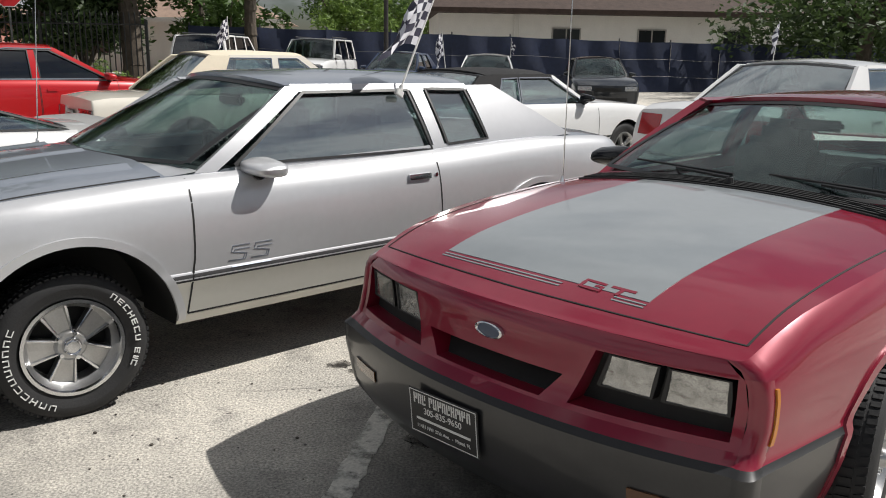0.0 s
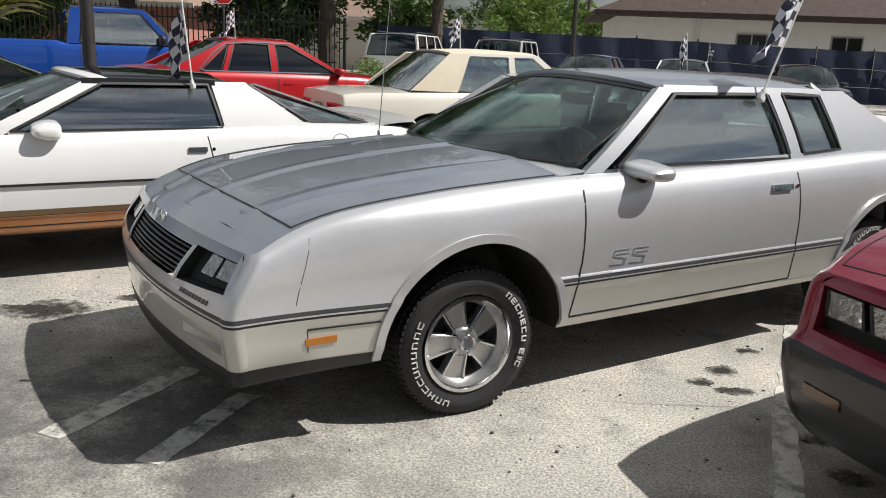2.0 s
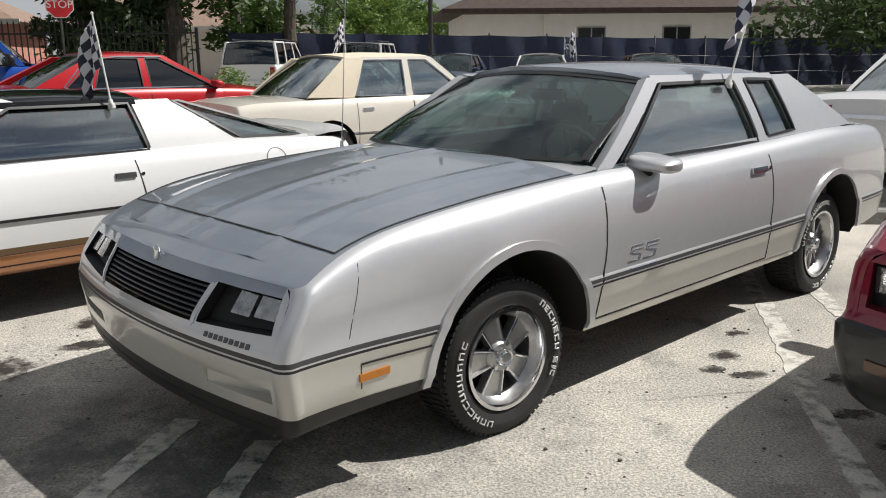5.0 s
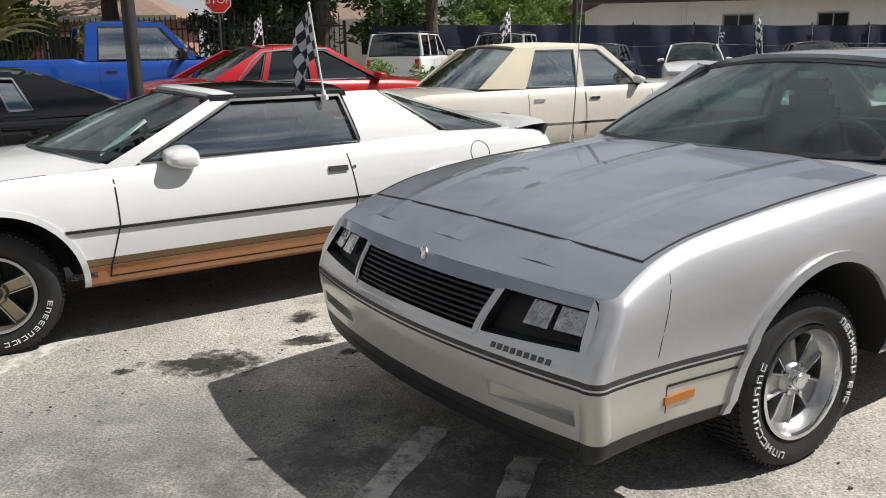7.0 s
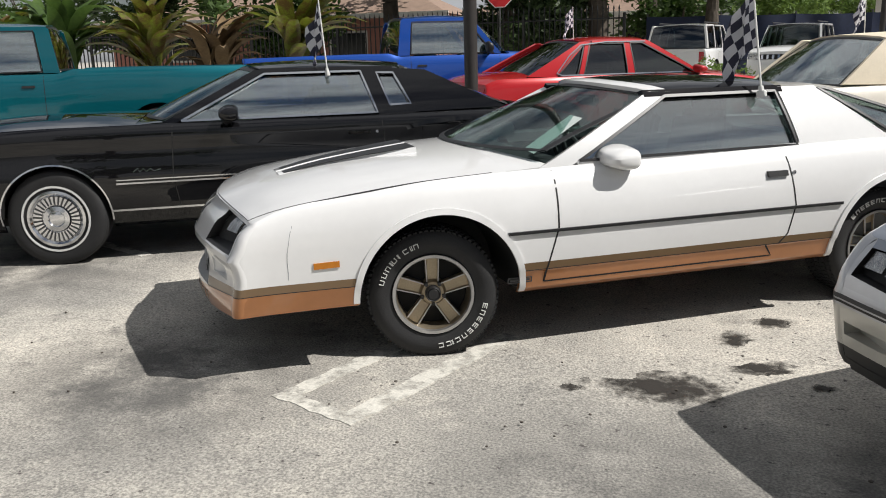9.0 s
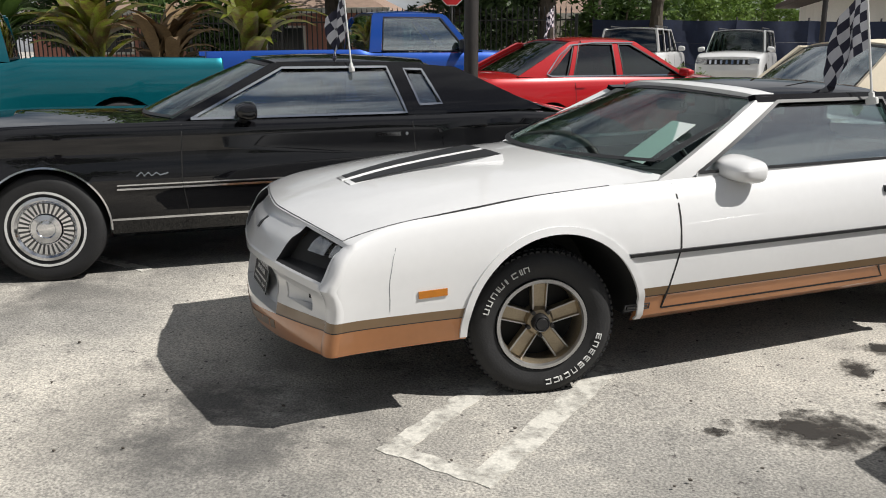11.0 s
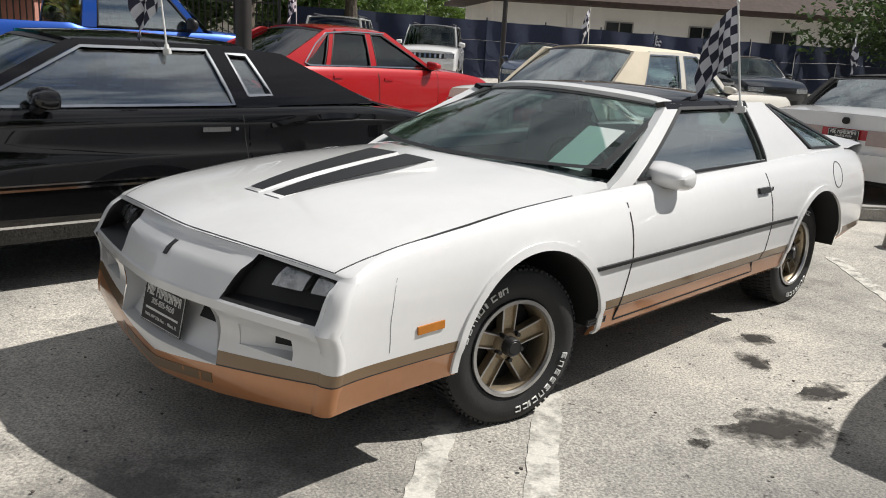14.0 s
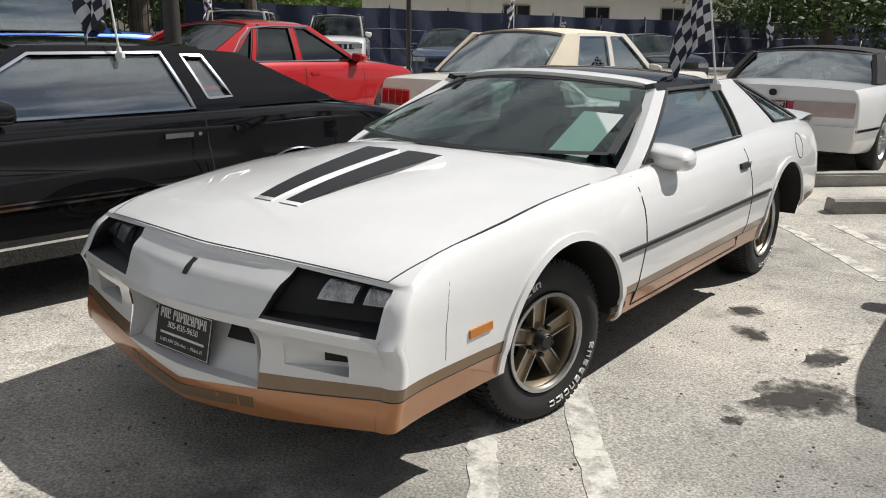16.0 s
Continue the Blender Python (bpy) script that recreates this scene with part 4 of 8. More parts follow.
    q += [(0, ((0, 0.56), (0.36, 0.56), (0.36, 0.58), (0, 0.58))), (0, ((0.36, 0.56), (0.395, 0.56), (0.395, 0.584), (0.36, 0.58))), (0, ((0.395, 0.56), (0.757, 0.56), (0.757, 0.606), (0.395, 0.584))), (0, ((0.757, 0.56), (wide(0.56), 0.56), (wide(0.606), 0.606), (0.757, 0.606)))]
    q += [(0, ((0.36, 0.58), (0.395, 0.584), (0.42, 0.708), (0.385, 0.698))), (0, ((0.757, 0.606), (wide(0.606), 0.606), (wide(0.655), 0.655), (0.7445, 0.655))), (0, ((0.7445, 0.655), (wide(0.655), 0.655), (wide(0.705), 0.705), (0.732, 0.705)))]
    q += [(4, ((0, 0.698), (0.385, 0.698), tops[1], tops[0])), (4, ((0.385, 0.698), (0.42, 0.708), tops[2], tops[1])), (4, ((0.42, 0.708), (0.732, 0.705), tops[3], tops[2])), (0, ((0.732, 0.705), (wide(0.705), 0.705), (wt, c.sh(c.xf)), tops[3]))]
    part("front_fascia", patchwork(fr, q, car=c, bands=((0.345, 0.495, 1), (0.495, 0.503, 0), (0.503, 0.512, 3), (0.512, 0.518, 0), (0.518, 0.535, 2), (0.535, 0.725, 0))), [SILVER, SILVER_LOW, DKGREY, TRIM, SILVER_HOOD], root, "silver moulded nose and bumper skin")
    bm = bmesh.new()

    def sunk(y, z):
        (x, yy, zz), d = fr(y, z)
        return (x - 0.035, yy, zz), d
    sheet(bm, sunk, ((-0.36, 0.58), (0.36, 0.58), (0.385, 0.698), (-0.385, 0.698)), 0.0, 0.01, 12, 6)
    gr = part("grille", bm, FLATBLACK, root)
    for k in range(7):
        bm = bmesh.new()
        z = 0.588 + k * 0.0155
        w_ = 0.36 + 0.025 * k / 6
        sheet(bm, sunk, ((-w_, z), (w_, z), (w_, z + 0.006), (-w_, z + 0.006)), 0.026, 0.022, 14, 1)
        part("grille_bar", bm, TRIM, gr)
    for sg in (1, -1):
        b, inner = hollow(root, fr, "headlamp_bezel", ((0.395, 0.584), (0.757, 0.606), (0.732, 0.705), (0.42, 0.708)), (0.05, 0.05, 0.05, 0.05), FLATBLACK, FLATBLACK, sg)
        for a0, a1 in ((0.36, 0.62), (0.68, 0.96)):
            bm = bmesh.new()
            sheet(bm, inner, ((a0, 0.36), (a1, 0.33), (a1, 0.90), (a0, 0.92)), 0.034, 0.03, 6, 5)
            part("headlamp", bm, LAMP, b)
        bm = bmesh.new()
        ribbon(bm, fr, [(sg * 0.362, 0.572), (sg * 0.378, 0.58), (sg * 0.402, 0.705)], 0.014, 0.004, 0.03)
        part("grille_pillar", bm, SILVER, root)
        hollow(root, fr, "bumper_recess", ((0.43, 0.388), (0.755, 0.388), (0.755, 0.437), (0.43, 0.437)), (0.004, 0.07, 0.075, 0.012), SILVER_LOW, SILVER_LOW, sg)
        bm = bmesh.new()
        sheet(bm, c.side(sg), ((1.98, 0.408), (2.11, 0.404), (2.11, 0.430), (1.98, 0.434)), 0.006, 0.012, 4, 2)
        part("side_marker", bm, AMBER, root)
        bm = bmesh.new()
        ribbon(bm, c.side(sg), [(1.80, 0.465), (2.10, 0.465)], 0.006, 0.004)
        part("bumper_gap", bm, TRIM, root)
    bm = bmesh.new()
    sheet(bm, fr, ((-0.72, 0.262), (0.72, 0.262), (0.74, 0.30), (-0.74, 0.30)), 0.002, 0.02, 14, 2)
    part("air_dam", bm, TRIM, root)
    # upright emblem
    bm = bmesh.new()
    (px, py, pz), _ = fr(0, 0.735)
    blob(bm, (px + 0.012, 0, pz + 0.005), (0.012, 0.013, 0.03), 0.8, 8)
    part("nose_emblem", bm, CHROME, root)
    # maker's name on the nose, as plain blocks
    for k in range(9):
        bm = bmesh.new()
        y = 0.452 + k * 0.026
        sheet(bm, fr, ((y, 0.550), (y + 0.017, 0.551), (y + 0.018, 0.567), (y + 0.001, 0.566)), 0.002, 0.004, 1, 1)
        part("nose_letter", bm, ALLOY_DARK, root)
    # two angular door emblem outlines
    for sg in (1, -1):
        bm = bmesh.new()
        for k in (0, 1):
            x = 0.72 - 0.115 * k
            for o in (0.0, 0.018):
                pts = [(x - 0.115, 0.632 - o), (x - 0.03 - o * 0.6, 0.632 - o), (x - 0.022 - o * 0.6, 0.605 - o * 0.2), (x - 0.10 + o * 0.6, 0.592), (x - 0.092 + o * 0.6, 0.565), (x - 0.005, 0.565)]
                ribbon(bm, c.side(sg), pts, 0.005, 0.002, 0.02)
        ribbon(bm, c.side(sg), [(0.70, 0.538), (0.5, 0.538)], 0.005, 0.003)
        part("door_emblem", bm, SILVER_HOOD, root)
    for sg in (1, -1):
        door_mirror(c, 0.50, 0.965, 0.755, (0.085, 0.11, 0.045), SILVER, sg)
        handle(c, -0.42, 0.845, CHROME, 0.15, sg)
    # aerial
    bm = bmesh.new()
    p = Vector((0.98, -0.74, 0.95))
    tube(bm, p, p + Vector((-0.06, 0, 0.78)), 0.0035, 0.002, 6)
    tube(bm, p - Vector((0, 0, 0.02)), p + Vector((0, 0, 0.04)), 0.014, 0.008, 8)
    part("aerial", bm, CHROME, root)
    bm = bmesh.new()
    box(bm, 0.16, 0.2, -0.12, 0.12, 1.19, 1.25, 0.015)
    part("rear_view_mirror", bm, INSIDE_DK, root)
    bk = c.back()
    for sg in (1, -1):
        plate_on(c, bk, sg * 0.35, sg * 0.78, 0.6, 0.76, 0.006, RED_LENS, "tail_lamp")
    window_flag(root.matrix_world @ pose(-0.46, 0.67, 1.28, -4, -27, 12), seed=3, big=1.32)
    return c


# ---- white hatchback sports coupe ----
def white_sports():
    root = car_root("sports_coupe", "white sports coupe with bronze lower stripes and gold wheels on asphalt", -4.549, 5.348, 221.4, z=-0.012)
    WHEEL_SPIN["sports_coupe"] = 0
    c = Car(root, 2.58, 1.0825, 1.10, 0.905, 0.275,
            shoulder=[(-2.39, 0.85), (-2.1, 0.885), (-1.6, 0.905), (-0.7, 0.895), (0.1, 0.88), (0.7, 0.87), (1.3, 0.85), (1.8, 0.80), (2.1, 0.765), (2.372, 0.715)],
            centre=[(-2.39, 0.89), (-2.1, 0.925), (-1.55, 0.94), (0.75, 0.945), (1.1, 0.93), (1.6, 0.885), (2.0, 0.825), (2.2, 0.785), (2.372, 0.742)],
            plan=[(-2.39, 0.79), (-2.1, 0.86), (-1.3, 0.90), (-0.6, 0.89), (0.4, 0.89), (0.9, 0.888), (1.28, 0.872), (1.5, 0.852), (1.83, 0.828), (2.15, 0.82), (2.372, 0.832)],
            rows=[("a", 0.275, 0.09), ("a", 0.285, 0.055), ("a", 0.31, 0.03), ("a", 0.39, 0.014), ("a", 0.398, 0.006), ("a", 0.402, 0.006), ("a", 0.438, 0.002), ("a", 0.50, 0.0), ("a", 0.59, 0.0), ("f", 0.3, 0.008), ("f", 0.5, 0.02), ("f", 0.72, 0.042), ("f", 0.87, 0.066), ("f", 0.96, 0.092), ("f", 1.0, 0.118)],
            arch=0.385, bow_pow=1.5, nose_bow=0.13, tail_bow=0.08, nose_rake=[(0.1, 0.08), (0.24, 0.012), (0.33, 0.0), (0.41, 0.012), (0.47, 0.022), (0.53, 0.012), (0.562, -0.004), (0.585, 0.013), (0.675, 0.065), (0.715, 0.118), (0.745, 0.13), (0.8, 0.15)], tail_rake=[(0.2, 0.08), (0.5, 0), (0.9, 0.1)], wheel_z=0.318, cabin=(-1.6, 0.93), edge=0.05, crown=2.2, round_front=0.06,
            tuck=[(-2.4, 1), (1.0, 1), (1.8, 0.6), (2.372, 0.35)],
            low=[(-2.39, 0.42), (-1.7, 0.36), (-1.3, 0.29), (-0.6, 0.275), (0.8, 0.278), (1.2, 0.29), (1.7, 0.305), (2.1, 0.303), (2.372, 0.303)])
    c.build([WHITE, GOLD, BRONZE, TRIM], lambda k, x: 1 if k < 4 else 3 if k == 4 else 2 if k == 5 else 0, 0, [("door", -0.6, 0.71)], hood=(0.98, 2.36), trunk=(-2.3, -1.65), nose_hole=lambda k, u: True)
    greenhouse(c, (0.98, -1.86), (0.2, -0.80), [(-0.9, 1.178), (-0.6, 1.2), (-0.2, 1.212), (0.1, 1.205), (0.3, 1.18)], 0.765, 0.59, 0.885, BLACK, WHITE, GLASS,
               [(((0.77, 0.865), (0.60, 0.865), (-0.04, 1.19), (0.09, 1.197)), WHITE), (((-0.74, 0.885), (-1.33, 0.905), (-0.93, 1.19), (-0.69, 1.19)), WHITE), (((-0.72, 1.165), (-0.72, 1.2), (0.12, 1.205), (0.12, 1.17)), BLACK), (((-0.8, 0.875), (-0.8, 0.905), (0.56, 0.89), (0.56, 0.865)), WHITE), (((-1.28, 0.89), (-1.86, 0.89), (-1.86, 0.915), (-1.28, 0.925)), WHITE)],
               [((0.55, 0.89), (-0.72, 0.895), (-0.67, 1.172), (0.0, 1.172)), ((-1.35, 0.93), (-1.80, 0.92), (-1.0, 1.175), (-0.95, 1.18))], crown=0.05, bow=0.27, rbow=0.06, cowl=0.94, rear_z=0.935)
    # white hoop behind the windscreen
    bm = bmesh.new()
    rows = []
    for u in np.linspace(-1, 1, 21):
        x0, z0, y0 = 0.2 - 0.216 * u * u, 1.197 + 0.05 * (1 - u * u) - 0.03 * abs(u) ** 12, u * 0.607
        rows.append([(x0 + 0.012, y0, z0 - 0.04), (x0 + 0.014, y0, z0 - 0.004), (x0 - 0.01, y0, z0 + 0.006), (x0 - 0.07, y0, z0 + 0.008), (x0 - 0.075, y0, z0 - 0.004)])
    grid(bm, rows)
    part("windscreen_header", bm, WHITE, root)
    cabin(c, -1.5, 0.85, 0.73, 0.88, INSIDE, 0.40, bench=-0.95)
    wheels(c, rim_cast(GOLD_RIM, FLATBLACK, TRIM, lambda t: 0.060 + 0.012 * t, 0.045, 0.174, 0.055, 0.062, ALLOY, (0.058, 0.05), 0.004, 0.008), 0.312, 0.225, 0.19, 0.68, -12, letters=((0.25, "Radial T/A", 0.036), (3.35, "BFGoodrich", 0.036)))
    arch_lip(c, WHITE, 0.03, 0.01)
    seam(c, [[(0.71, 0.86), (0.71, 0.6), (0.77, 0.40), (0.78, 0.335)], [(-0.6, 0.885), (-0.64, 0.6), (-0.60, 0.45), (-0.55, 0.40)], [(0.78, 0.335), (-0.52, 0.335), (-0.47, 0.40)]])
    seam(c, [[(2.355, -0.72), (2.36, 0.0), (2.355, 0.72)], [(2.355, 0.72), (2.1, 0.75), (1.6, 0.77), (1.0, 0.76)], [(2.355, -0.72), (2.1, -0.75), (1.6, -0.77), (1.0, -0.76)]], c.top(), 0.0045, DKGREY, "hood_gap")
    for sg in (1, -1):
        bm = bmesh.new()
        ribbon(bm, c.side(sg), [(0.97, 0.588), (-0.93, 0.588)], 0.014, 0.012)
        part("side_moulding", bm, TRIM, root)
        bm = bmesh.new()
        sheet(bm, c.side(sg), ((1.765, 0.500), (1.895, 0.497), (1.895, 0.525), (1.765, 0.528)), 0.006, 0.012, 4, 2)
        part("side_marker", bm, AMBER, root)
        bm = bmesh.new()
        ribbon(bm, c.side(sg), [(0.965, 0.342), (0.845, 0.342), (0.845, 0.366), (0.965, 0.366)], 0.005, 0.004, 0.02, close=True)
        ribbon(bm, c.side(sg), [(0.955, 0.354), (0.855, 0.354)], 0.010, 0.004)
        part("rocker_badge", bm, DKGREY, root)
        door_mirror(c, 0.36, 0.905, 0.705, (0.085, 0.108, 0.062), WHITE, sg)
        handle(c, -0.53, 0.768, TRIM, 0.12, sg)
        bm = bmesh.new()
        ribbon(bm, c.side(sg), [(2.02, 0.70), (2.035, 0.46)], 0.003, 0.001, 0.04)
        part("fascia_gap", bm, STRIPE_GREY, root)
    # twin raised bonnet scoops
    for sg in (1, -1):
        bm = bmesh.new()
        fn = c.top()
        rows = []
        for t in np.linspace(0, 1, 12):
            x = 1.22 + 0.74 * (1 - t)
            w0, w1 = 0.014, (0.125 + 0.10 * t * t)
            h = 0.003 + 0.022 * t
            rows.append([Vector(fn(x, sg * w0)[0]) + Vector((0, 0, -0.003)), Vector(fn(x, sg * (w0 + 0.01))[0]) + Vector((0, 0, h)), Vector(fn(x, sg * (w1 - 0.015))[0]) + Vector((0, 0, h)), Vector(fn(x, sg * w1)[0]) + Vector((0, 0, -0.003))])
        grid(bm, rows, lambda i, j: 0)
        e = rows[-1]
        bm.faces.new([bm.verts.new(p) for p in e])
        part("hood_scoop", bm, WHITE, root)
        bm = bmesh.new()

        def onscoop(a, b, sg=sg):
            t = (1.94 - a) / 0.72
            p = Vector(fn(a, sg * b)[0])
            return p + Vector((0, 0, 0.003 + 0.022 * max(0, min(1, t)))), (0, 0, 1)
        sheet(bm, onscoop, ((1.93, 0.03), (1.93, 0.112), (1.225, 0.205), (1.225, 0.03)), 0.002, 0.003, 14, 6)
        part("scoop_decal", bm, TRIM, root)
    fr = c.front()

    def wide(z):
        return c.side_y(c.xf, z)

    def crest(y):
        return (y, c.top_z(c.xf, y))
    W_ = wide
    q = [(1, ((0, 0.228), (0.35, 0.252), (0.35, 0.352), (0, 0.31))), (1, ((0.35, 0.252), (W_(0.303), 0.303), (W_(0.398), 0.398), (0.35, 0.352))),
         (3, ((0.35, 0.352), (W_(0.398), 0.398), (W_(0.402), 0.402), (0.35, 0.357))), (2, ((0.35, 0.357), (W_(0.402), 0.402), (W_(0.438), 0.438), (0.35, 0.403)))]
    # white: beside the centre bay, round the slots, the brow and the sloping panel between the lamp sockets
    q.append((0, ((0, 0.31), (0.35, 0.352), (0.35, 0.354), (0, 0.354))))
    q += [(0, ((0.35, 0.403), (0.44, 0.411), (0.44, 0.447), (0.35, 0.447))), (0, ((0.35, 0.447), (0.44, 0.447), (0.44, 0.515), (0.35, 0.515))), (0, ((0.35, 0.515), (0.44, 0.515), (0.44, 0.546), (0.327, 0.546))),
          (0, ((0.44, 0.411), (0.664, 0.430), (0.664, 0.447), (0.44, 0.447))), (0, ((0.44, 0.515), (0.664, 0.515), (0.664, 0.546), (0.44, 0.546))),
          (0, ((0.664, 0.430), (W_(0.438), 0.438), (W_(0.447), 0.447), (0.664, 0.447))), (0, ((0.664, 0.447), (W_(0.447), 0.447), (W_(0.515), 0.515), (0.664, 0.515))), (0, ((0.664, 0.515), (W_(0.515), 0.515), (W_(0.546), 0.546), (0.664, 0.546))),
          (0, ((0, 0.546), (0.325, 0.546), (0.357, 0.575), (0, 0.575))), (0, ((0.325, 0.546), (0.44, 0.546), (0.44, 0.575), (0.357, 0.575))), (0, ((0.44, 0.546), (W_(0.546), 0.546), (W_(0.575), 0.575), (0.44, 0.575))),
          (0, ((0, 0.575), (0.357, 0.575), (0.357, 0.582), (0, 0.582))), (0, ((0.357, 0.575), (0.758, 0.575), (0.758, 0.583), (0.357, 0.582))), (0, ((0.758, 0.575), (W_(0.575), 0.575), (W_(0.585), 0.585), (0.758, 0.583))),
          (0, ((0, 0.582), (0.357, 0.582), (0.405, 0.725), (0, 0.735))), (0, ((0, 0.735), (0.405, 0.725), crest(0.405), crest(0))),
          (0, ((0.405, 0.725), (0.748, 0.705), crest(0.748), crest(0.405))), (0, ((0.748, 0.705), (W_(0.705), 0.705), (c.brim(c.xf), c.sh(c.xf)), crest(0.748)))]
    for a, b in ((0.583, 0.62), (0.62, 0.65), (0.65, 0.68), (0.68, 0.705)):
        ya, yb = (0.758 - 0.010 * (z - 0.583) / 0.122 for z in (a, b))
        q.append((0, ((ya, a), (W_(a), a), (W_(b), b), (yb, b))))
    part("front_fascia", patchwork(fr, q, car=c, bands=((0.306, 0.398, 1), (0.398, 0.402, 3), (0.402, 0.438, 2), (0.438, 0.706, 0))), [WHITE, GOLD, BRONZE, TRIM], root, "white moulded nose over bronze and copper bands")
    for sg in (1, -1):
        # deep sloping headlamp sockets
        b, inner = hollow(root, fr, "headlamp_socket", ((0.357, 0.582), (0.758, 0.583), (0.748, 0.705), (0.405, 0.725)), (0.06, 0.10, 0.10, 0.05), TRIM, FLATBLACK, sg, "deep black headlamp socket", 0.16)
        for a0, a1 in ((0.36, 0.66), (0.74, 0.99)):
            bm = bmesh.new()
            sheet(bm, inner, ((a0, 0.42), (a1, 0.42), (a1, 0.88), (a0, 0.88)), 0.035, 0.03, 5, 4)
            part("headlamp", bm, LAMP, b)
        b, inner = hollow(root, fr, "fog_slot", ((0.44, 0.447), (0.664, 0.447), (0.664, 0.515), (0.44, 0.515)), (0.004, 0.09, 0.10, 0.006), WHITE, WHITE, sg)
        # black sheet added for the slot's deep end; its colour stands for shade
        bm = bmesh.new()
        sheet(bm, inner, ((0.50, 0.32), (0.97, 0.22), (0.97, 0.97), (0.50, 0.97)), 0.012, 0.01, 6, 3)
        part("fog_slot_shade", bm, FLATBLACK, b)
    b, inner = hollow(root, fr, "nose_intake", ((-0.35, 0.354), (0.35, 0.354), (0.325, 0.546), (-0.325, 0.546)), (0.05, 0.05, 0.15, 0.15), WHITE, WHITE, 1)
    # two black sheets carry the shade of the intake openings
    for a0, a1 in ((0.03, 0.32), (0.68, 0.97)):
        bm = bmesh.new()
        sheet(bm, inner, ((a0, 0.48), (a1, 0.48), (a1, 0.98), (a0, 0.98)), 0.014, 0.01, 6, 3)
        part("intake_shade", bm, FLATBLACK, b)
    bm = bmesh.new()
    sheet(bm, fr, ((-0.33, 0.282), (0.33, 0.282), (0.33, 0.318), (-0.33, 0.318)), 0.002, 0.02, 12, 2)
    for v in bm.verts:
        v.co.z += (abs(v.co.y) - 0.33) * 0.1
    lip = part("lower_grille", bm, BRONZE, root)
    for k in range(7):
        bm = bmesh.new()
        y = -0.29 + k * 0.093
        e = (abs(y) - 0.33) * 0.1
        sheet(bm, fr, ((y, 0.284 + e), (y + 0.010, 0.284 + e), (y + 0.010, 0.316 + e), (y, 0.316 + e)), 0.004, 0.008, 1, 1)
        part("grille_bar", bm, GOLD, lip)
    bm = bmesh.new()
    ribbon(bm, fr, [(0.0, 0.655), (0.0, 0.70)], 0.022, 0.006, 0.02)
    part("nose_emblem", bm, TRIM, root)
    # tail
    bm = bmesh.new()
    rows = []
    for u in np.linspace(-1, 1, 21):
        y = u * 0.76
        e = 0.08 * abs(u) ** 6
        rows.append([(-2.02 + e, y, 0.90), (-2.14 + e, y, 0.935 - 0.02 * abs(u) ** 4), (-2.27 + e, y, 0.95 - 0.03 * abs(u) ** 4), (-2.29 + e, y, 0.935 - 0.03 * abs(u) ** 4), (-2.26 + e, y, 0.84)])
    grid(bm, rows)
    part("spoiler", bm, WHITE, root)
    bk = c.back()
    for sg in (1, -1):
        plate_on(c, bk, sg * 0.3, sg * 0.78, 0.55, 0.74, 0.006, RED_LENS, "tail_lamp")
    bm = bmesh.new()
    ribbon(bm, c.side(1), [(-1.55 + 0.075 * math.cos(a), 0.775 + 0.075 * math.sin(a)) for a in np.linspace(0, 2 * math.pi, 25)], 0.005, 0.002, 0.3)
    part("fuel_flap", bm, DKGREY, root)
    # price sheet behind the windscreen
    bm = bmesh.new()
    box(bm, -0.15, 0.15, -0.11, 0.11, -0.001, 0.001)
    solid("price_sheet", bm, PAPER, "pale green paper price sheet behind the windscreen", "paper", m=root.matrix_world @ pose(0.57, 0.50, 1.0, 0, 0, -10) @ pose(0, 0, 0, 0, 34, 0))
    bm = bmesh.new()
    box(bm, 0.1, 0.14, -0.12, 0.12, 1.1, 1.16, 0.015)
    part("rear_view_mirror", bm, INSIDE_DK, root)
    window_flag(root.matrix_world @ pose(-0.56, 0.66, 1.175, -3, 8, -86), seed=5, big=1.2)
    (px, py, pz), _ = fr(-0.03, 0.43)
    dealer_plate(root.matrix_world @ pose(px - 0.042, -0.05, 0.438, 0, 0, 90) @ pose(0, 0, 0, -12, 0, 0))
    return c


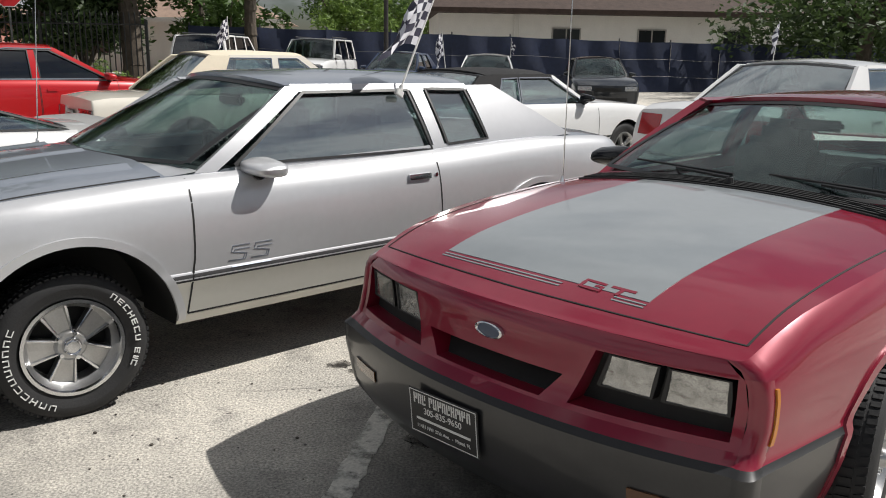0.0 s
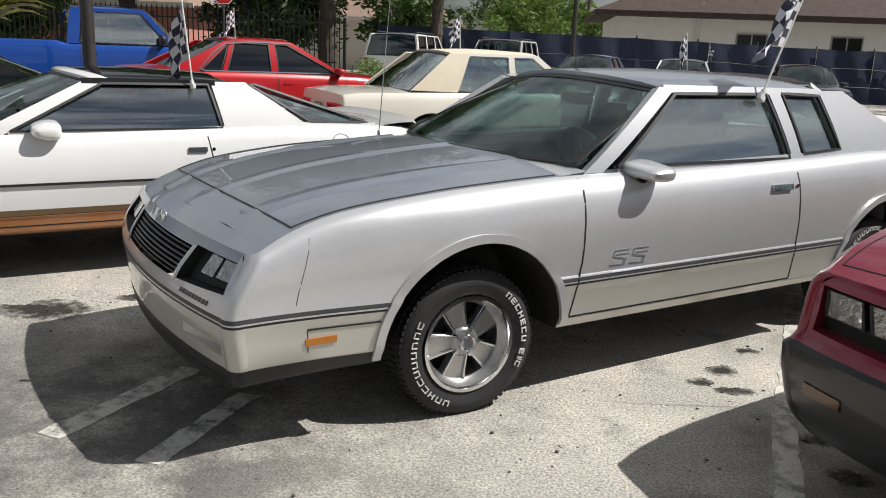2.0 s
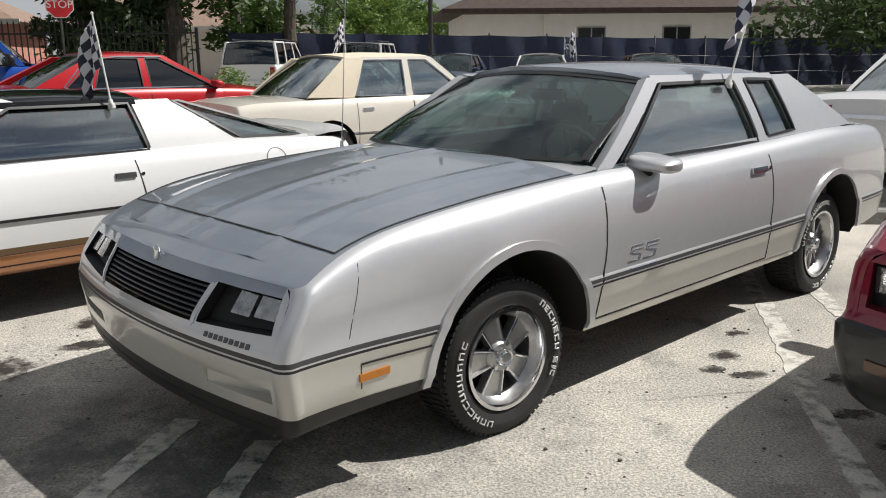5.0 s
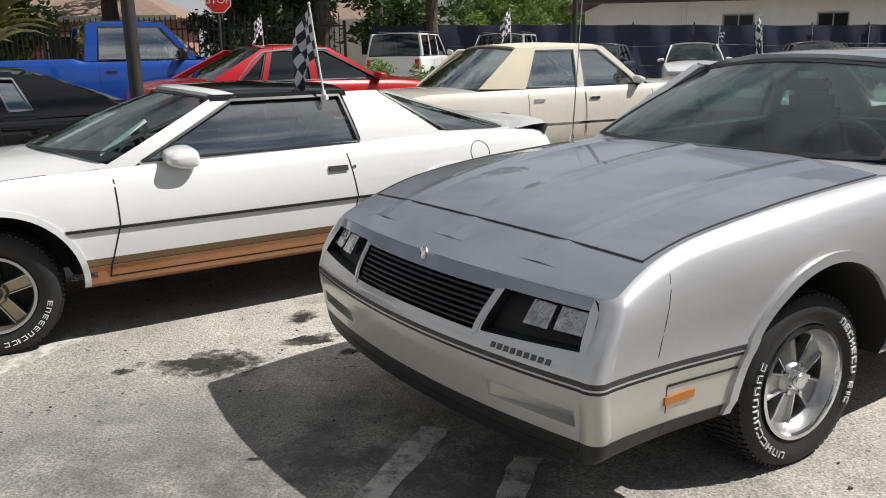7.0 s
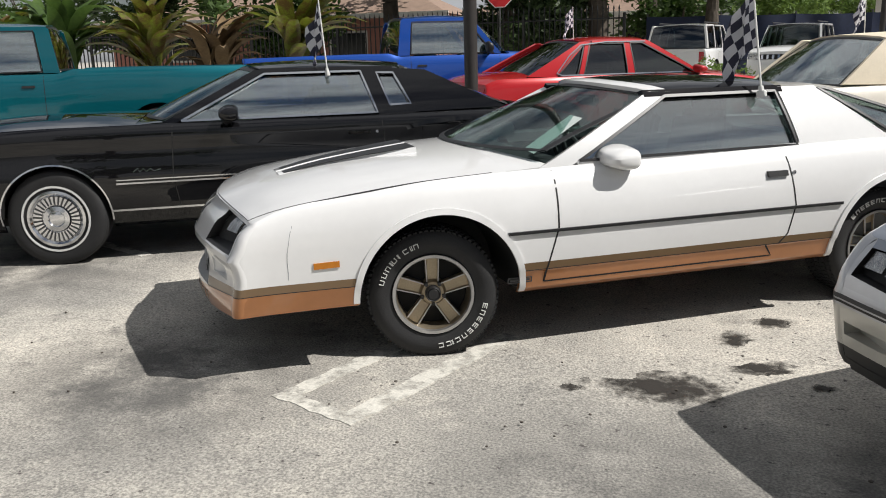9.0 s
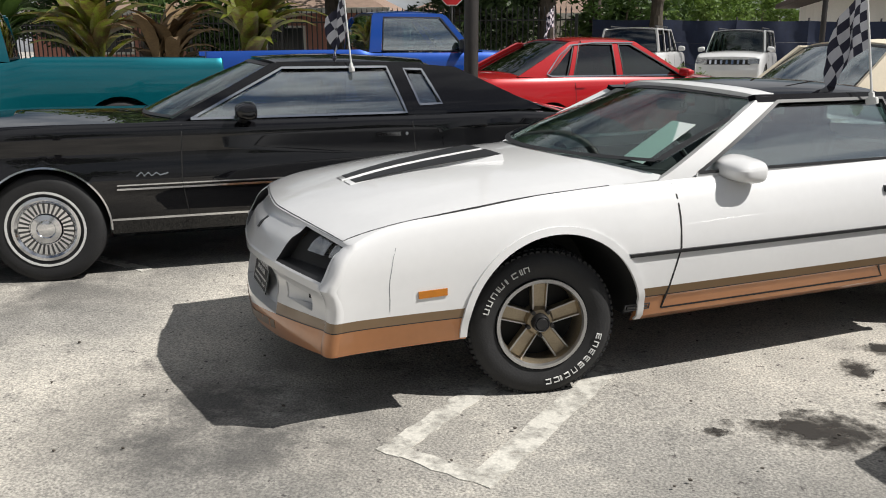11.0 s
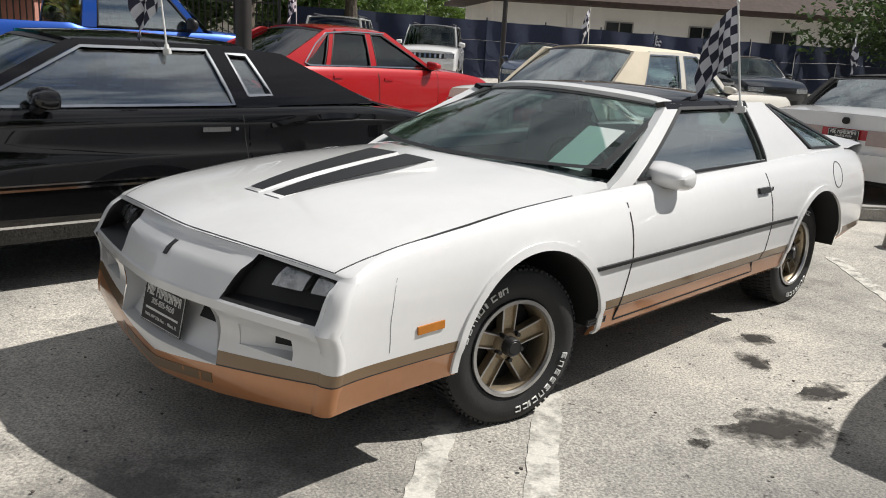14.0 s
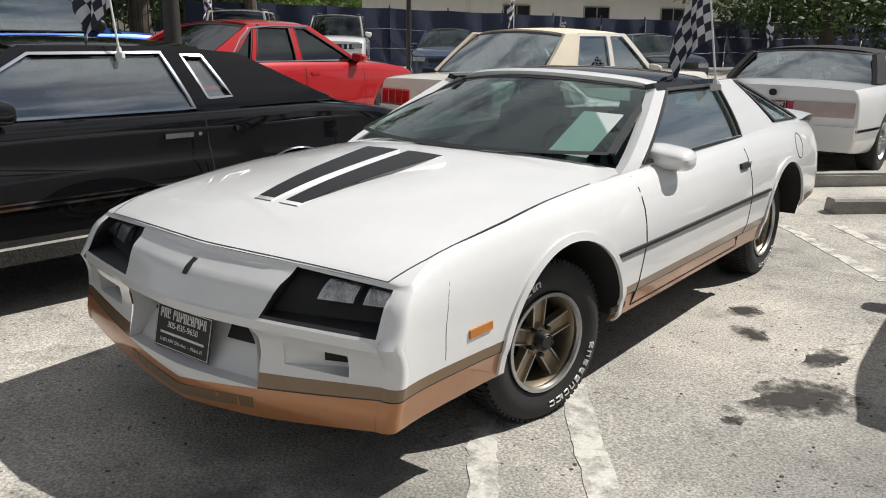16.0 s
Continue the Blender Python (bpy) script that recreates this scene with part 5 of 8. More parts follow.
# ---- maroon coupe ----
def maroon_coupe():
    root = car_root("hatchback_coupe", "maroon sports coupe with grey bonnet stripe and black bumper", 1.73, 3.78, 223)
    c = Car(root, 2.64, 0.9065, 1.01, 0.86, 0.2,
            shoulder=[(-2.33, 0.86), (-1.6, 0.95), (-0.4, 0.935), (0.6, 0.925), (1.3, 0.895), (1.8, 0.845), (2.08, 0.79), (2.23, 0.755)],
            centre=[(-2.33, 0.90), (-1.6, 0.99), (0.7, 0.985), (1.3, 0.945), (1.8, 0.88), (2.08, 0.81), (2.23, 0.765)],
            plan=[(-2.33, 0.78), (-1.3, 0.86), (1.3, 0.855), (1.9, 0.815), (2.23, 0.79)],
            rows=[("a", 0.2, 0.10), ("a", 0.23, 0.05), ("a", 0.33, 0.01), ("a", 0.42, -0.01), ("a", 0.50, -0.012), ("a", 0.515, 0.0), ("a", 0.53, 0.004), ("a", 0.60, 0.0), ("f", 0.4, 0.004), ("f", 0.7, 0.014), ("f", 0.88, 0.032), ("f", 1.0, 0.07)],
            arch=0.37, nose_bow=0.13, nose_rake=[(0.2, 0.06), (0.3, 0.0), (0.5, -0.02), (0.53, 0.03), (0.62, 0.06), (0.74, 0.075), (0.77, 0.10)], round_front=0.04, wheel_z=0.305, cabin=(-1.7, 0.72), edge=0.05, crown=2.2)
    c.build([MAROON, BUMPER, TRIM], lambda k, x: 1 if k < 4 else 2 if k == 4 else 0, 0, [("door", -0.5, 0.66)], hood=(0.80, 2.12), nose_hole=lambda k, u: True)
    greenhouse(c, (0.78, -1.75), (0.1, -0.95), [(-1.05, 1.26), (-0.5, 1.285), (0.0, 1.275), (0.2, 1.25)], 0.77, 0.58, 0.935, MAROON, MAROON, GLASS_CLEAR,
               [(((0.60, 0.93), (0.50, 0.93), (-0.04, 1.27), (0.06, 1.27)), MAROON), (((-0.55, 0.94), (-0.66, 0.94), (-0.6, 1.26), (-0.5, 1.26)), MAROON), (((-1.3, 0.95), (-1.7, 0.97), (-1.05, 1.26), (-0.95, 1.26)), MAROON), (((-0.95, 1.24), (-0.95, 1.275), (0.05, 1.28), (0.05, 1.245)), MAROON)],
               [((0.48, 0.945), (-0.55, 0.95), (-0.5, 1.24), (-0.02, 1.245)), ((-0.67, 0.95), (-1.28, 0.96), (-0.97, 1.24), (-0.61, 1.245))], crown=0.045, bow=0.16, cowl=0.97, rear_z=1.0)
    cabin(c, -1.6, 0.65, 0.7, 0.93, INSIDE, 0.25)
    wheels(c, rim_spoke(10, ALLOY, ALLOY_DARK, ALLOY, 0.04), 0.31, 0.22, 0.19, 0.74, 12)
    arch_lip(c, MAROON, 0.03, 0.008)
    top, fr = c.top(), c.front()
    bm = bmesh.new()
    sheet(bm, top, ((0.86, -0.36), (2.02, -0.40), (2.02, 0.40), (0.86, 0.46)), 0.0015, 0.003, 24, 14)
    st = part("hood_stripe", bm, STRIPE_GREY, root)
    bm = bmesh.new()
    for x in (2.04, 2.058):
        ribbon(bm, top, [(x, -0.40), (x, 0.12)], 0.006, 0.002)
        ribbon(bm, top, [(x, 0.30), (x, 0.40)], 0.006, 0.002)
    part("stripe_pinline", bm, STRIPE_GREY, st)
    # two block letters in maroon
    bm = bmesh.new()
    for pts in ([(1.98, 0.245), (1.975, 0.15), (2.03, 0.145), (2.035, 0.235), (2.005, 0.24), (2.005, 0.205)], [(1.98, 0.27), (1.98, 0.38)], [(1.98, 0.325), (2.035, 0.315)]):
        ribbon(bm, top, [(2.012 + (a - 2.008) * 0.75, 0.26 + (b - 0.26) * 0.72) for a, b in pts], 0.013, 0.003, 0.02)
    part("hood_letters", bm, MAROON, st)
    seam(c, [[(0.66, 0.92), (0.66, 0.35)], [(-0.5, 0.93), (-0.52, 0.35)]])
    seam(c, [[(2.12, -0.70), (2.13, 0), (2.12, 0.70)], [(2.12, 0.70), (1.4, 0.722), (0.8, 0.74)], [(2.12, -0.70), (1.4, -0.722), (0.8, -0.74)]], top, 0.006, FLATBLACK, "hood_gap")
    bm = bmesh.new()
    sheet(bm, top, ((0.70, -0.72), (0.86, -0.70), (0.86, 0.70), (0.70, 0.72)), 0.006, 0.012, 3, 16)
    cw = part("cowl_grille", bm, TRIM, root)
    for k in range(5):
        bm = bmesh.new()
        x = 0.73 + k * 0.028
        ribbon(bm, top, [(x, -0.68), (x, 0.68)], 0.008, 0.012)
        part("grille_bar", bm, FLATBLACK, cw)
    for y0 in (0.62, 0.0):
        bm = bmesh.new()
        a = Vector((0.80, y0, 0.985))
        b = Vector((0.70, y0 - 0.3, 1.015))
        tube(bm, a, a + Vector((0, 0, 0.03)), 0.018, 0.014, 8)
        tube(bm, a + Vector((0, 0, 0.03)), b, 0.008, 0.006, 6)
        tube(bm, b + Vector((0.0, 0.26, 0.0)), b + Vector((-0.03, -0.22, 0.012)), 0.006, 0.005, 6)
        part("wiper", bm, TRIM, root)
    # nose: lamps in recessed pairs and the slot between
    def wide(z):
        return c.side_y(c.xf, z)

    def crest(y):
        return (y, c.top_z(c.xf, y))
    q = [(mt, ((0, a), (wide(a), a), (wide(b), b), (0, b))) for a, b, mt in ((0.2, 0.23, 1), (0.23, 0.33, 1), (0.33, 0.42, 1), (0.42, 0.5, 1), (0.5, 0.515, 2), (0.515, 0.54, 0))]
    q += [(0, ((0, 0.54), (0.21, 0.54), (0.21, 0.55), (0, 0.55))), (0, ((0.21, 0.54), (0.30, 0.54), (0.30, 0.555), (0.21, 0.55))), (0, ((0.30, 0.54), (0.722, 0.54), (0.722, 0.56), (0.30, 0.555))), (0, ((0.722, 0.54), (wide(0.54), 0.54), (wide(0.56), 0.56), (0.722, 0.56))),
          (0, ((0.21, 0.55), (0.30, 0.555), (0.36, 0.715), (0.27, 0.625))), (0, ((0.722, 0.56), (wide(0.56), 0.56), (wide(0.64), 0.64), (0.720, 0.64))), (0, ((0.720, 0.64), (wide(0.64), 0.64), (wide(0.715), 0.715), (0.717, 0.715))),
          (0, ((0, 0.625), (0.27, 0.625), (0.36, 0.715), (0, 0.73))), (0, ((0, 0.73), (0.36, 0.715), crest(0.36), crest(0))), (0, ((0.36, 0.715), (0.717, 0.715), crest(0.68), crest(0.36))), (0, ((0.717, 0.715), (wide(0.715), 0.715), (c.brim(c.xf), c.sh(c.xf)), crest(0.68)))]
    part("front_fascia", patchwork(fr, q, car=c, bands=((0.24, 0.50, 1), (0.50, 0.515, 2), (0.515, 0.722, 0))), [MAROON, BUMPER, TRIM], root, "maroon nose skin over a black bumper")
    hollow(root, fr, "grille_slot", ((-0.21, 0.55), (0.21, 0.55), (0.27, 0.625), (-0.27, 0.625)), (0.05, 0.05, 0.10, 0.10), MAROON, FLATBLACK, 1)
    for sg in (1, -1):
        b, inner = hollow(root, fr, "headlamp_bezel", ((0.30, 0.555), (0.722, 0.56), (0.717, 0.715), (0.36, 0.715)), (0.075, 0.06, 0.035, 0.05), MAROON, FLATBLACK, sg)
        for a0, a1 in ((0.10, 0.47), (0.55, 0.95)):
            bm = bmesh.new()
            sheet(bm, inner, ((a0, 0.34), (a1, 0.34), (a1, 0.93), (a0, 0.93)), 0.028, 0.026, 6, 5)
            lm = part("headlamp", bm, LAMP, b)
            bm = bmesh.new()
            ribbon(bm, inner, [(a0, 0.34), (a1, 0.34), (a1, 0.93), (a0, 0.93)], 0.03, 0.032, 0.2, close=True)
            part("lamp_rim", bm, TRIM, lm)
        bm = bmesh.new()
        sheet(bm, c.side(sg), ((2.125, 0.56), (2.15, 0.56), (2.145, 0.70), (2.125, 0.70)), 0.006, 0.012, 3, 5)
        part("side_marker", bm, AMBER, root)
        bm = bmesh.new()
        sheet(bm, fr, ((sg * 0.52, 0.36), (sg * 0.68, 0.36), (sg * 0.68, 0.40), (sg * 0.52, 0.40)), 0.006, 0.02, 6, 3)
        part("turn_lamp", bm, AMBER_SHADED, root)
        door_mirror(c, 0.38, 0.99, 0.77, (0.07, 0.10, 0.055), BLACK, sg)
        handle(c, -0.38, 0.80, TRIM, 0.13, sg)
    bm = bmesh.new()
    (px, py, pz), _ = fr(0, 0.685)
    rows = [[(px + d, 0.055 * r * math.cos(a), pz + 0.024 * r * math.sin(a)) for r, d in ((0, 0.009), (0.8, 0.009), (0.85, 0.012), (1, 0.010), (1.02, 0.0))] for a in np.linspace(0, 2 * math.pi, 33)]
    grid(bm, rows, lambda i, j: 1 if j < 1 else 0)
    part("nose_emblem", bm, [CHROME, NAVY_CAR], root)
    (px, py, pz), _ = fr(-0.12, 0.36)
    dealer_plate(root.matrix_world @ pose(px + 0.02, -0.10, 0.385, 0, 0, 90) @ pose(0, 0, 0, 4, -2, 0))
    bm = bmesh.new()
    box(bm, 0.02, 0.06, -0.12, 0.12, 1.16, 1.21, 0.015)
    part("rear_view_mirror", bm, INSIDE_DK, root)
    bm = bmesh.new()
    p = Vector((0.95, -0.72, 0.90))
    tube(bm, p, p + Vector((-0.01, 0, 0.85)), 0.0035, 0.002, 6)
    tube(bm, p, p + Vector((0, 0, 0.05)), 0.016, 0.006, 8)
    part("aerial", bm, CHROME, root)
    return c


# ---- black coupe ----
def black_coupe():
    root = car_root("vintage_coupe", "glossy black vintage coupe with chrome trim and whitewall tyres", -7.63, 6.21, 216)
    c = Car(root, 2.946, 1.18, 1.30, 0.96, 0.24,
            shoulder=[(-2.77, 0.80), (-2.4, 0.90), (-1.6, 0.97), (-0.9, 0.965), (0.6, 0.965), (1.4, 0.965), (2.2, 0.93), (2.65, 0.86)],
            centre=[(-2.77, 0.82), (-2.4, 0.93), (-1.9, 1.0), (0.8, 1.0), (1.6, 1.01), (2.3, 0.97), (2.65, 0.88)],
            plan=[(-2.77, 0.84), (-2.2, 0.92), (-1.47, 0.97), (-0.7, 0.93), (0.5, 0.95), (1.47, 0.97), (2.2, 0.95), (2.65, 0.88)],
            rows=[("a", 0.24, 0.12), ("a", 0.27, 0.07), ("a", 0.36, 0.03), ("a", 0.375, 0.022), ("a", 0.42, 0.012), ("a", 0.56, 0.0), ("a", 0.60, 0.0), ("f", 0.3, 0.012), ("f", 0.55, 0.03), ("f", 0.72, 0.022), ("f", 0.88, 0.03), ("f", 0.96, 0.055), ("f", 1.0, 0.09)],
            arch=0.365, nose_bow=0.1, tail_bow=0.1, nose_rake=[(0.2, 0.05), (0.5, 0), (0.9, 0.06)], tail_rake=[(0.2, 0.05), (0.5, 0), (0.85, 0.06)], wheel_z=0.345, cabin=(-2.0, 0.9), edge=0.06)
    c.build([BLACK, CHROME], lambda k, x: 1 if k == 2 and abs(x) < 1.1 else 0, 0, [("door", -0.87, 0.64)], hood=(1.0, 2.4), trunk=(-2.6, -2.1))
    greenhouse(c, (0.92, -1.98), (0.12, -1.12), [(-1.3, 1.27), (-0.9, 1.305), (-0.4, 1.325), (0.1, 1.31), (0.25, 1.285)], 0.84, 0.63, 0.955, BLACK, BLACK, GLASS,
               [(((0.74, 0.955), (0.63, 0.955), (-0.06, 1.315), (0.04, 1.315)), BLACK), (((-0.86, 0.965), (-0.97, 0.965), (-0.88, 1.3), (-0.74, 1.3)), BLACK), (((-1.12, 0.97), (-1.86, 0.985), (-1.25, 1.28), (-1.0, 1.30)), BLACK), (((-1.0, 1.275), (-1.0, 1.315), (0.0, 1.325), (0.0, 1.29)), BLACK), (((-1.14, 0.95), (-1.14, 1.04), (-0.9, 1.02), (-0.9, 0.95)), BLACK), (((-1.03, 1.25), (-1.03, 1.3), (-0.85, 1.3), (-0.85, 1.26)), BLACK)],
               [((0.58, 0.975), (-0.85, 0.98), (-0.75, 1.285), (-0.03, 1.285)), ((-0.95, 1.03), (-1.11, 1.035), (-1.0, 1.265), (-0.87, 1.27))], crown=0.05, bow=0.22, trim=CHROME, cowl=0.985, rear_z=1.0)
    cabin(c, -1.9, 0.8, 0.78, 0.96, INSIDE_DK, 0.35, bench=-1.25)
    wheels(c, rim_cover(CHROME), 0.342, 0.21, 0.195, 0.835, -6, ring=(0.222, 0.236), tread=False)
    arch_lip(c, CHROME, 0.011, 0.006)
    for sg in (1, -1):
        for a, b in ((2.4, 1.87), (1.05, -1.05), (-1.9, -2.6)):
            bm = bmesh.new()
            ribbon(bm, c.side(sg), [(a, 0.587), (b, 0.587)], 0.008, 0.006)
            ribbon(bm, c.side(sg), [(a, 0.562), (b, 0.562)], 0.012, 0.007)
            part("side_moulding", bm, CHROME, root)
        bm = bmesh.new()
        ribbon(bm, c.side(sg), [(-1.05, 0.86), (-1.2, 0.9), (-1.5, 0.92), (-1.9, 0.9), (-2.3, 0.84)], 0.03, 0.012)
        part("haunch_crease", bm, BLACK, root)
        door_mirror(c, 0.24, 1.03, 0.86, (0.07, 0.09, 0.06), BLACK, sg)
        handle(c, -0.70, 0.845, CHROME, 0.17, sg)
        bm = bmesh.new()
        ribbon(bm, c.side(sg), [(0.93, 0.64), (0.90, 0.665), (0.885, 0.64), (0.86, 0.662), (0.84, 0.64), (0.81, 0.66), (0.79, 0.642), (0.74, 0.655)], 0.007, 0.004, 0.02)
        part("script_badge", bm, CHROME, root)
    seam(c, [[(0.64, 0.95), (0.66, 0.6), (0.63, 0.38)], [(-0.87, 0.96), (-0.9, 0.6), (-0.86, 0.38)]], width=0.007)
    fr, bk = c.front(), c.back()
    for z0, z1 in ((0.42, 0.52), (0.45, 0.49)):
        plate_on(c, fr, -0.9, 0.9, z0, z1, 0.06, CHROME, "bumper", 0.06, 14, 4)
        plate_on(c, bk, -0.9, 0.9, z0, z1, 0.06, CHROME, "bumper", 0.06, 14, 4)
    plate_on(c, fr, -0.4, 0.4, 0.56, 0.78, 0.01, CHROME, "grille", 0.03, 10, 5)
    for sg in (1, -1):
        plate_on(c, fr, sg * 0.5, sg * 0.75, 0.6, 0.8, 0.02, LAMP, "headlamp", 0.03)
        plate_on(c, bk, sg * 0.45, sg * 0.8, 0.6, 0.74, 0.008, RED_LENS, "tail_lamp", 0.03)
    window_flag(root.matrix_world @ pose(-0.50, 0.70, 1.285, -3, 5, -81), seed=8, big=1.2)
    return c


silver = silver_coupe()
white = white_sports()
maroon = maroon_coupe()
black = black_coupe()

# ---- ground ----
def ground_z(x, y):
    dip = 0.024 * math.exp(-((x + 4.5) ** 2 + (y - 5.4) ** 2) / 6.0)
    return 0.011 * max(0.0, min(y, 40.0) - 8.0) * max(0.0, min(1.0, (8.0 - x) / 16.0)) - dip


def asphalt(name):
    """Sun-bleached asphalt: large grey and beige patches, fine aggregate, small cracks."""
    m = bpy.data.materials.new(name)
    m.use_nodes = True
    n, l = m.node_tree.nodes, m.node_tree.links
    p = n["Principled BSDF"]
    p.inputs["Roughness"].default_value = 0.9
    p.inputs["Specular IOR Level"].default_value = 0.25
    tc = n.new("ShaderNodeTexCoord")

    def noise(scale, detail, lo, hi, rough=0.55):
        t, r = n.new("ShaderNodeTexNoise"), n.new("ShaderNodeMapRange")
        t.inputs["Scale"].default_value, t.inputs["Detail"].default_value, t.inputs["Roughness"].default_value = scale, detail, rough
        r.inputs["From Min"].default_value, r.inputs["From Max"].default_value = lo, hi
        l.new(tc.outputs["Object"], t.inputs["Vector"]), l.new(t.outputs["Fac"], r.inputs["Value"])
        return r.outputs["Result"]

    def mix(fac, a, b, mode="MIX"):
        x = n.new("ShaderNodeMixRGB")
        x.blend_type = mode
        for k, v in (("Fac", fac), ("Color1", a), ("Color2", b)):
            if isinstance(v, (int, float)):
                x.inputs[k].default_value = v
            elif isinstance(v, tuple):
                x.inputs[k].default_value = (*v, 1)
            else:
                l.new(v, x.inputs[k])
        return x.outputs["Color"]
    patches = mix(noise(0.55, 7, 0.40, 0.60, 0.6), (0.505, 0.476, 0.425), (0.30, 0.289, 0.267))
    stains = mix(noise(2.1, 8, 0.55, 0.75, 0.65), patches, (0.14, 0.136, 0.13))
    pale = mix(noise(1.3, 8, 0.56, 0.72, 0.7), stains, (0.54, 0.508, 0.452))
    grains = mix(noise(95, 3, 0.34, 0.68), (0.36, 0.36, 0.36), (1.72, 1.70, 1.64))
    grit = mix(0.62, pale, grains, "MULTIPLY")
    dark = mix(noise(28, 3, 0.66, 0.72), grit, (0.10, 0.09, 0.085))
    # dark spots in parking bays: engine-oil drips, plus car shade put into the colour
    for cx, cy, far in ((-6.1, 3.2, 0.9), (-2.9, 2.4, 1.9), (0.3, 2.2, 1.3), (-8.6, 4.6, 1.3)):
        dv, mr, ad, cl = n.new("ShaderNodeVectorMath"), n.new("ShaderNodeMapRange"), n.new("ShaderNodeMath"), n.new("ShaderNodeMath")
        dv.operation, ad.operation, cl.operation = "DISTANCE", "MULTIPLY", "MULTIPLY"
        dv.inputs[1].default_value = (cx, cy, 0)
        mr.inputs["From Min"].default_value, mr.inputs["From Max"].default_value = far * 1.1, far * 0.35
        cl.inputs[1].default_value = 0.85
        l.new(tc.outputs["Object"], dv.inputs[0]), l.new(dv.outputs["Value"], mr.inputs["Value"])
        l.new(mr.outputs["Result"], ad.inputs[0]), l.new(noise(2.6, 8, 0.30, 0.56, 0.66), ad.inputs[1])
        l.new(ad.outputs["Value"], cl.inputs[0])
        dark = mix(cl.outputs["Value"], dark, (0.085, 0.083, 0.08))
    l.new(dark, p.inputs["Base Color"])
    bp = n.new("ShaderNodeBump")
    bp.inputs["Strength"].default_value, bp.inputs["Distance"].default_value = 0.55, 0.012
    l.new(noise(85, 4, 0, 1), bp.inputs["Height"])
    l.new(bp.outputs["Normal"], p.inputs["Normal"])
    return m


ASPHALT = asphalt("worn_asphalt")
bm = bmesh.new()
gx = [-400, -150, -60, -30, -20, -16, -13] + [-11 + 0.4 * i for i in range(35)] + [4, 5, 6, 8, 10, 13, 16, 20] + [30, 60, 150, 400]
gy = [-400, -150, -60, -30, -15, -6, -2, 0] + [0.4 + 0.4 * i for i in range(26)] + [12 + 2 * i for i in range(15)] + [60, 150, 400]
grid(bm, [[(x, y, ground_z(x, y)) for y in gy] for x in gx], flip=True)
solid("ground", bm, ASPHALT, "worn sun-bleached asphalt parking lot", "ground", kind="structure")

def worn_layer(name, color, rough, scale, lo, hi, radial=False):
    """A thin layer with gaps where it is worn away."""
    m = bpy.data.materials.new(name)
    m.use_nodes = True
    n, l = m.node_tree.nodes, m.node_tree.links
    p, out = n["Principled BSDF"], n["Material Output"]
    p.inputs["Roughness"].default_value, p.inputs["Specular IOR Level"].default_value = rough, 0.3
    tc, t, r, fine = n.new("ShaderNodeTexCoord"), n.new("ShaderNodeTexNoise"), n.new("ShaderNodeMapRange"), n.new("ShaderNodeTexNoise")
    t.inputs["Scale"].default_value, t.inputs["Detail"].default_value, t.inputs["Roughness"].default_value = scale, 9, 0.68
    fine.inputs["Scale"].default_value, fine.inputs["Detail"].default_value = 90, 3
    r.inputs["From Min"].default_value, r.inputs["From Max"].default_value = lo, hi
    l.new(tc.outputs["Object"], t.inputs["Vector"]), l.new(tc.outputs["Object"], fine.inputs["Vector"])
    cm = n.new("ShaderNodeMixRGB")
    cm.inputs["Color1"].default_value, cm.inputs["Color2"].default_value = (*[c * 0.55 for c in color], 1), (*[min(0.9, c * 1.25) for c in color], 1)
    l.new(fine.outputs["Fac"], cm.inputs["Fac"]), l.new(cm.outputs["Color"], p.inputs["Base Color"])
    src = t.outputs["Fac"]
    if radial:
        sub, ln, mr, ad = n.new("ShaderNodeVectorMath"), n.new("ShaderNodeVectorMath"), n.new("ShaderNodeMapRange"), n.new("ShaderNodeMath")
        sub.operation, ln.operation, ad.operation = "SUBTRACT", "LENGTH", "ADD"
        sub.inputs[1].default_value = (0.5, 0.5, 0.5)
        mr.inputs["From Min"].default_value, mr.inputs["From Max"].default_value, mr.inputs["To Min"].default_value, mr.inputs["To Max"].default_value = 0.1, 0.72, 0.22, -0.32
        sep = n.new("ShaderNodeVectorMath")
        sep.operation = "MULTIPLY"
        sep.inputs[1].default_value = (1, 1, 0)
        l.new(tc.outputs["Generated"], sub.inputs[0]), l.new(sub.outputs["Vector"], sep.inputs[0]), l.new(sep.outputs["Vector"], ln.inputs[0]), l.new(ln.outputs["Value"], mr.inputs["Value"])
        l.new(mr.outputs["Result"], ad.inputs[0]), l.new(src, ad.inputs[1])
        src = ad.outputs["Value"]
    l.new(src, r.inputs["Value"])
    mx, tr = n.new("ShaderNodeMixShader"), n.new("ShaderNodeBsdfTransparent")
    l.new(r.outputs["Result"], mx.inputs["Fac"]), l.new(tr.outputs["BSDF"], mx.inputs[1]), l.new(p.outputs["BSDF"], mx.inputs[2]), l.new(mx.outputs["Shader"], out.inputs["Surface"])
    return m


LINE = worn_layer("worn_white_line", (0.62, 0.60, 0.54), 0.85, 10, 0.30, 0.54)
OIL = worn_layer("dark_oil_stain", (0.035, 0.031, 0.027), 0.7, 16, 0.40, 0.72, True)
CONC = shader("grey_concrete", (0.36, 0.35, 0.32), 0.85, vary=0.4, scale=5, bump=0.3, bscale=50)


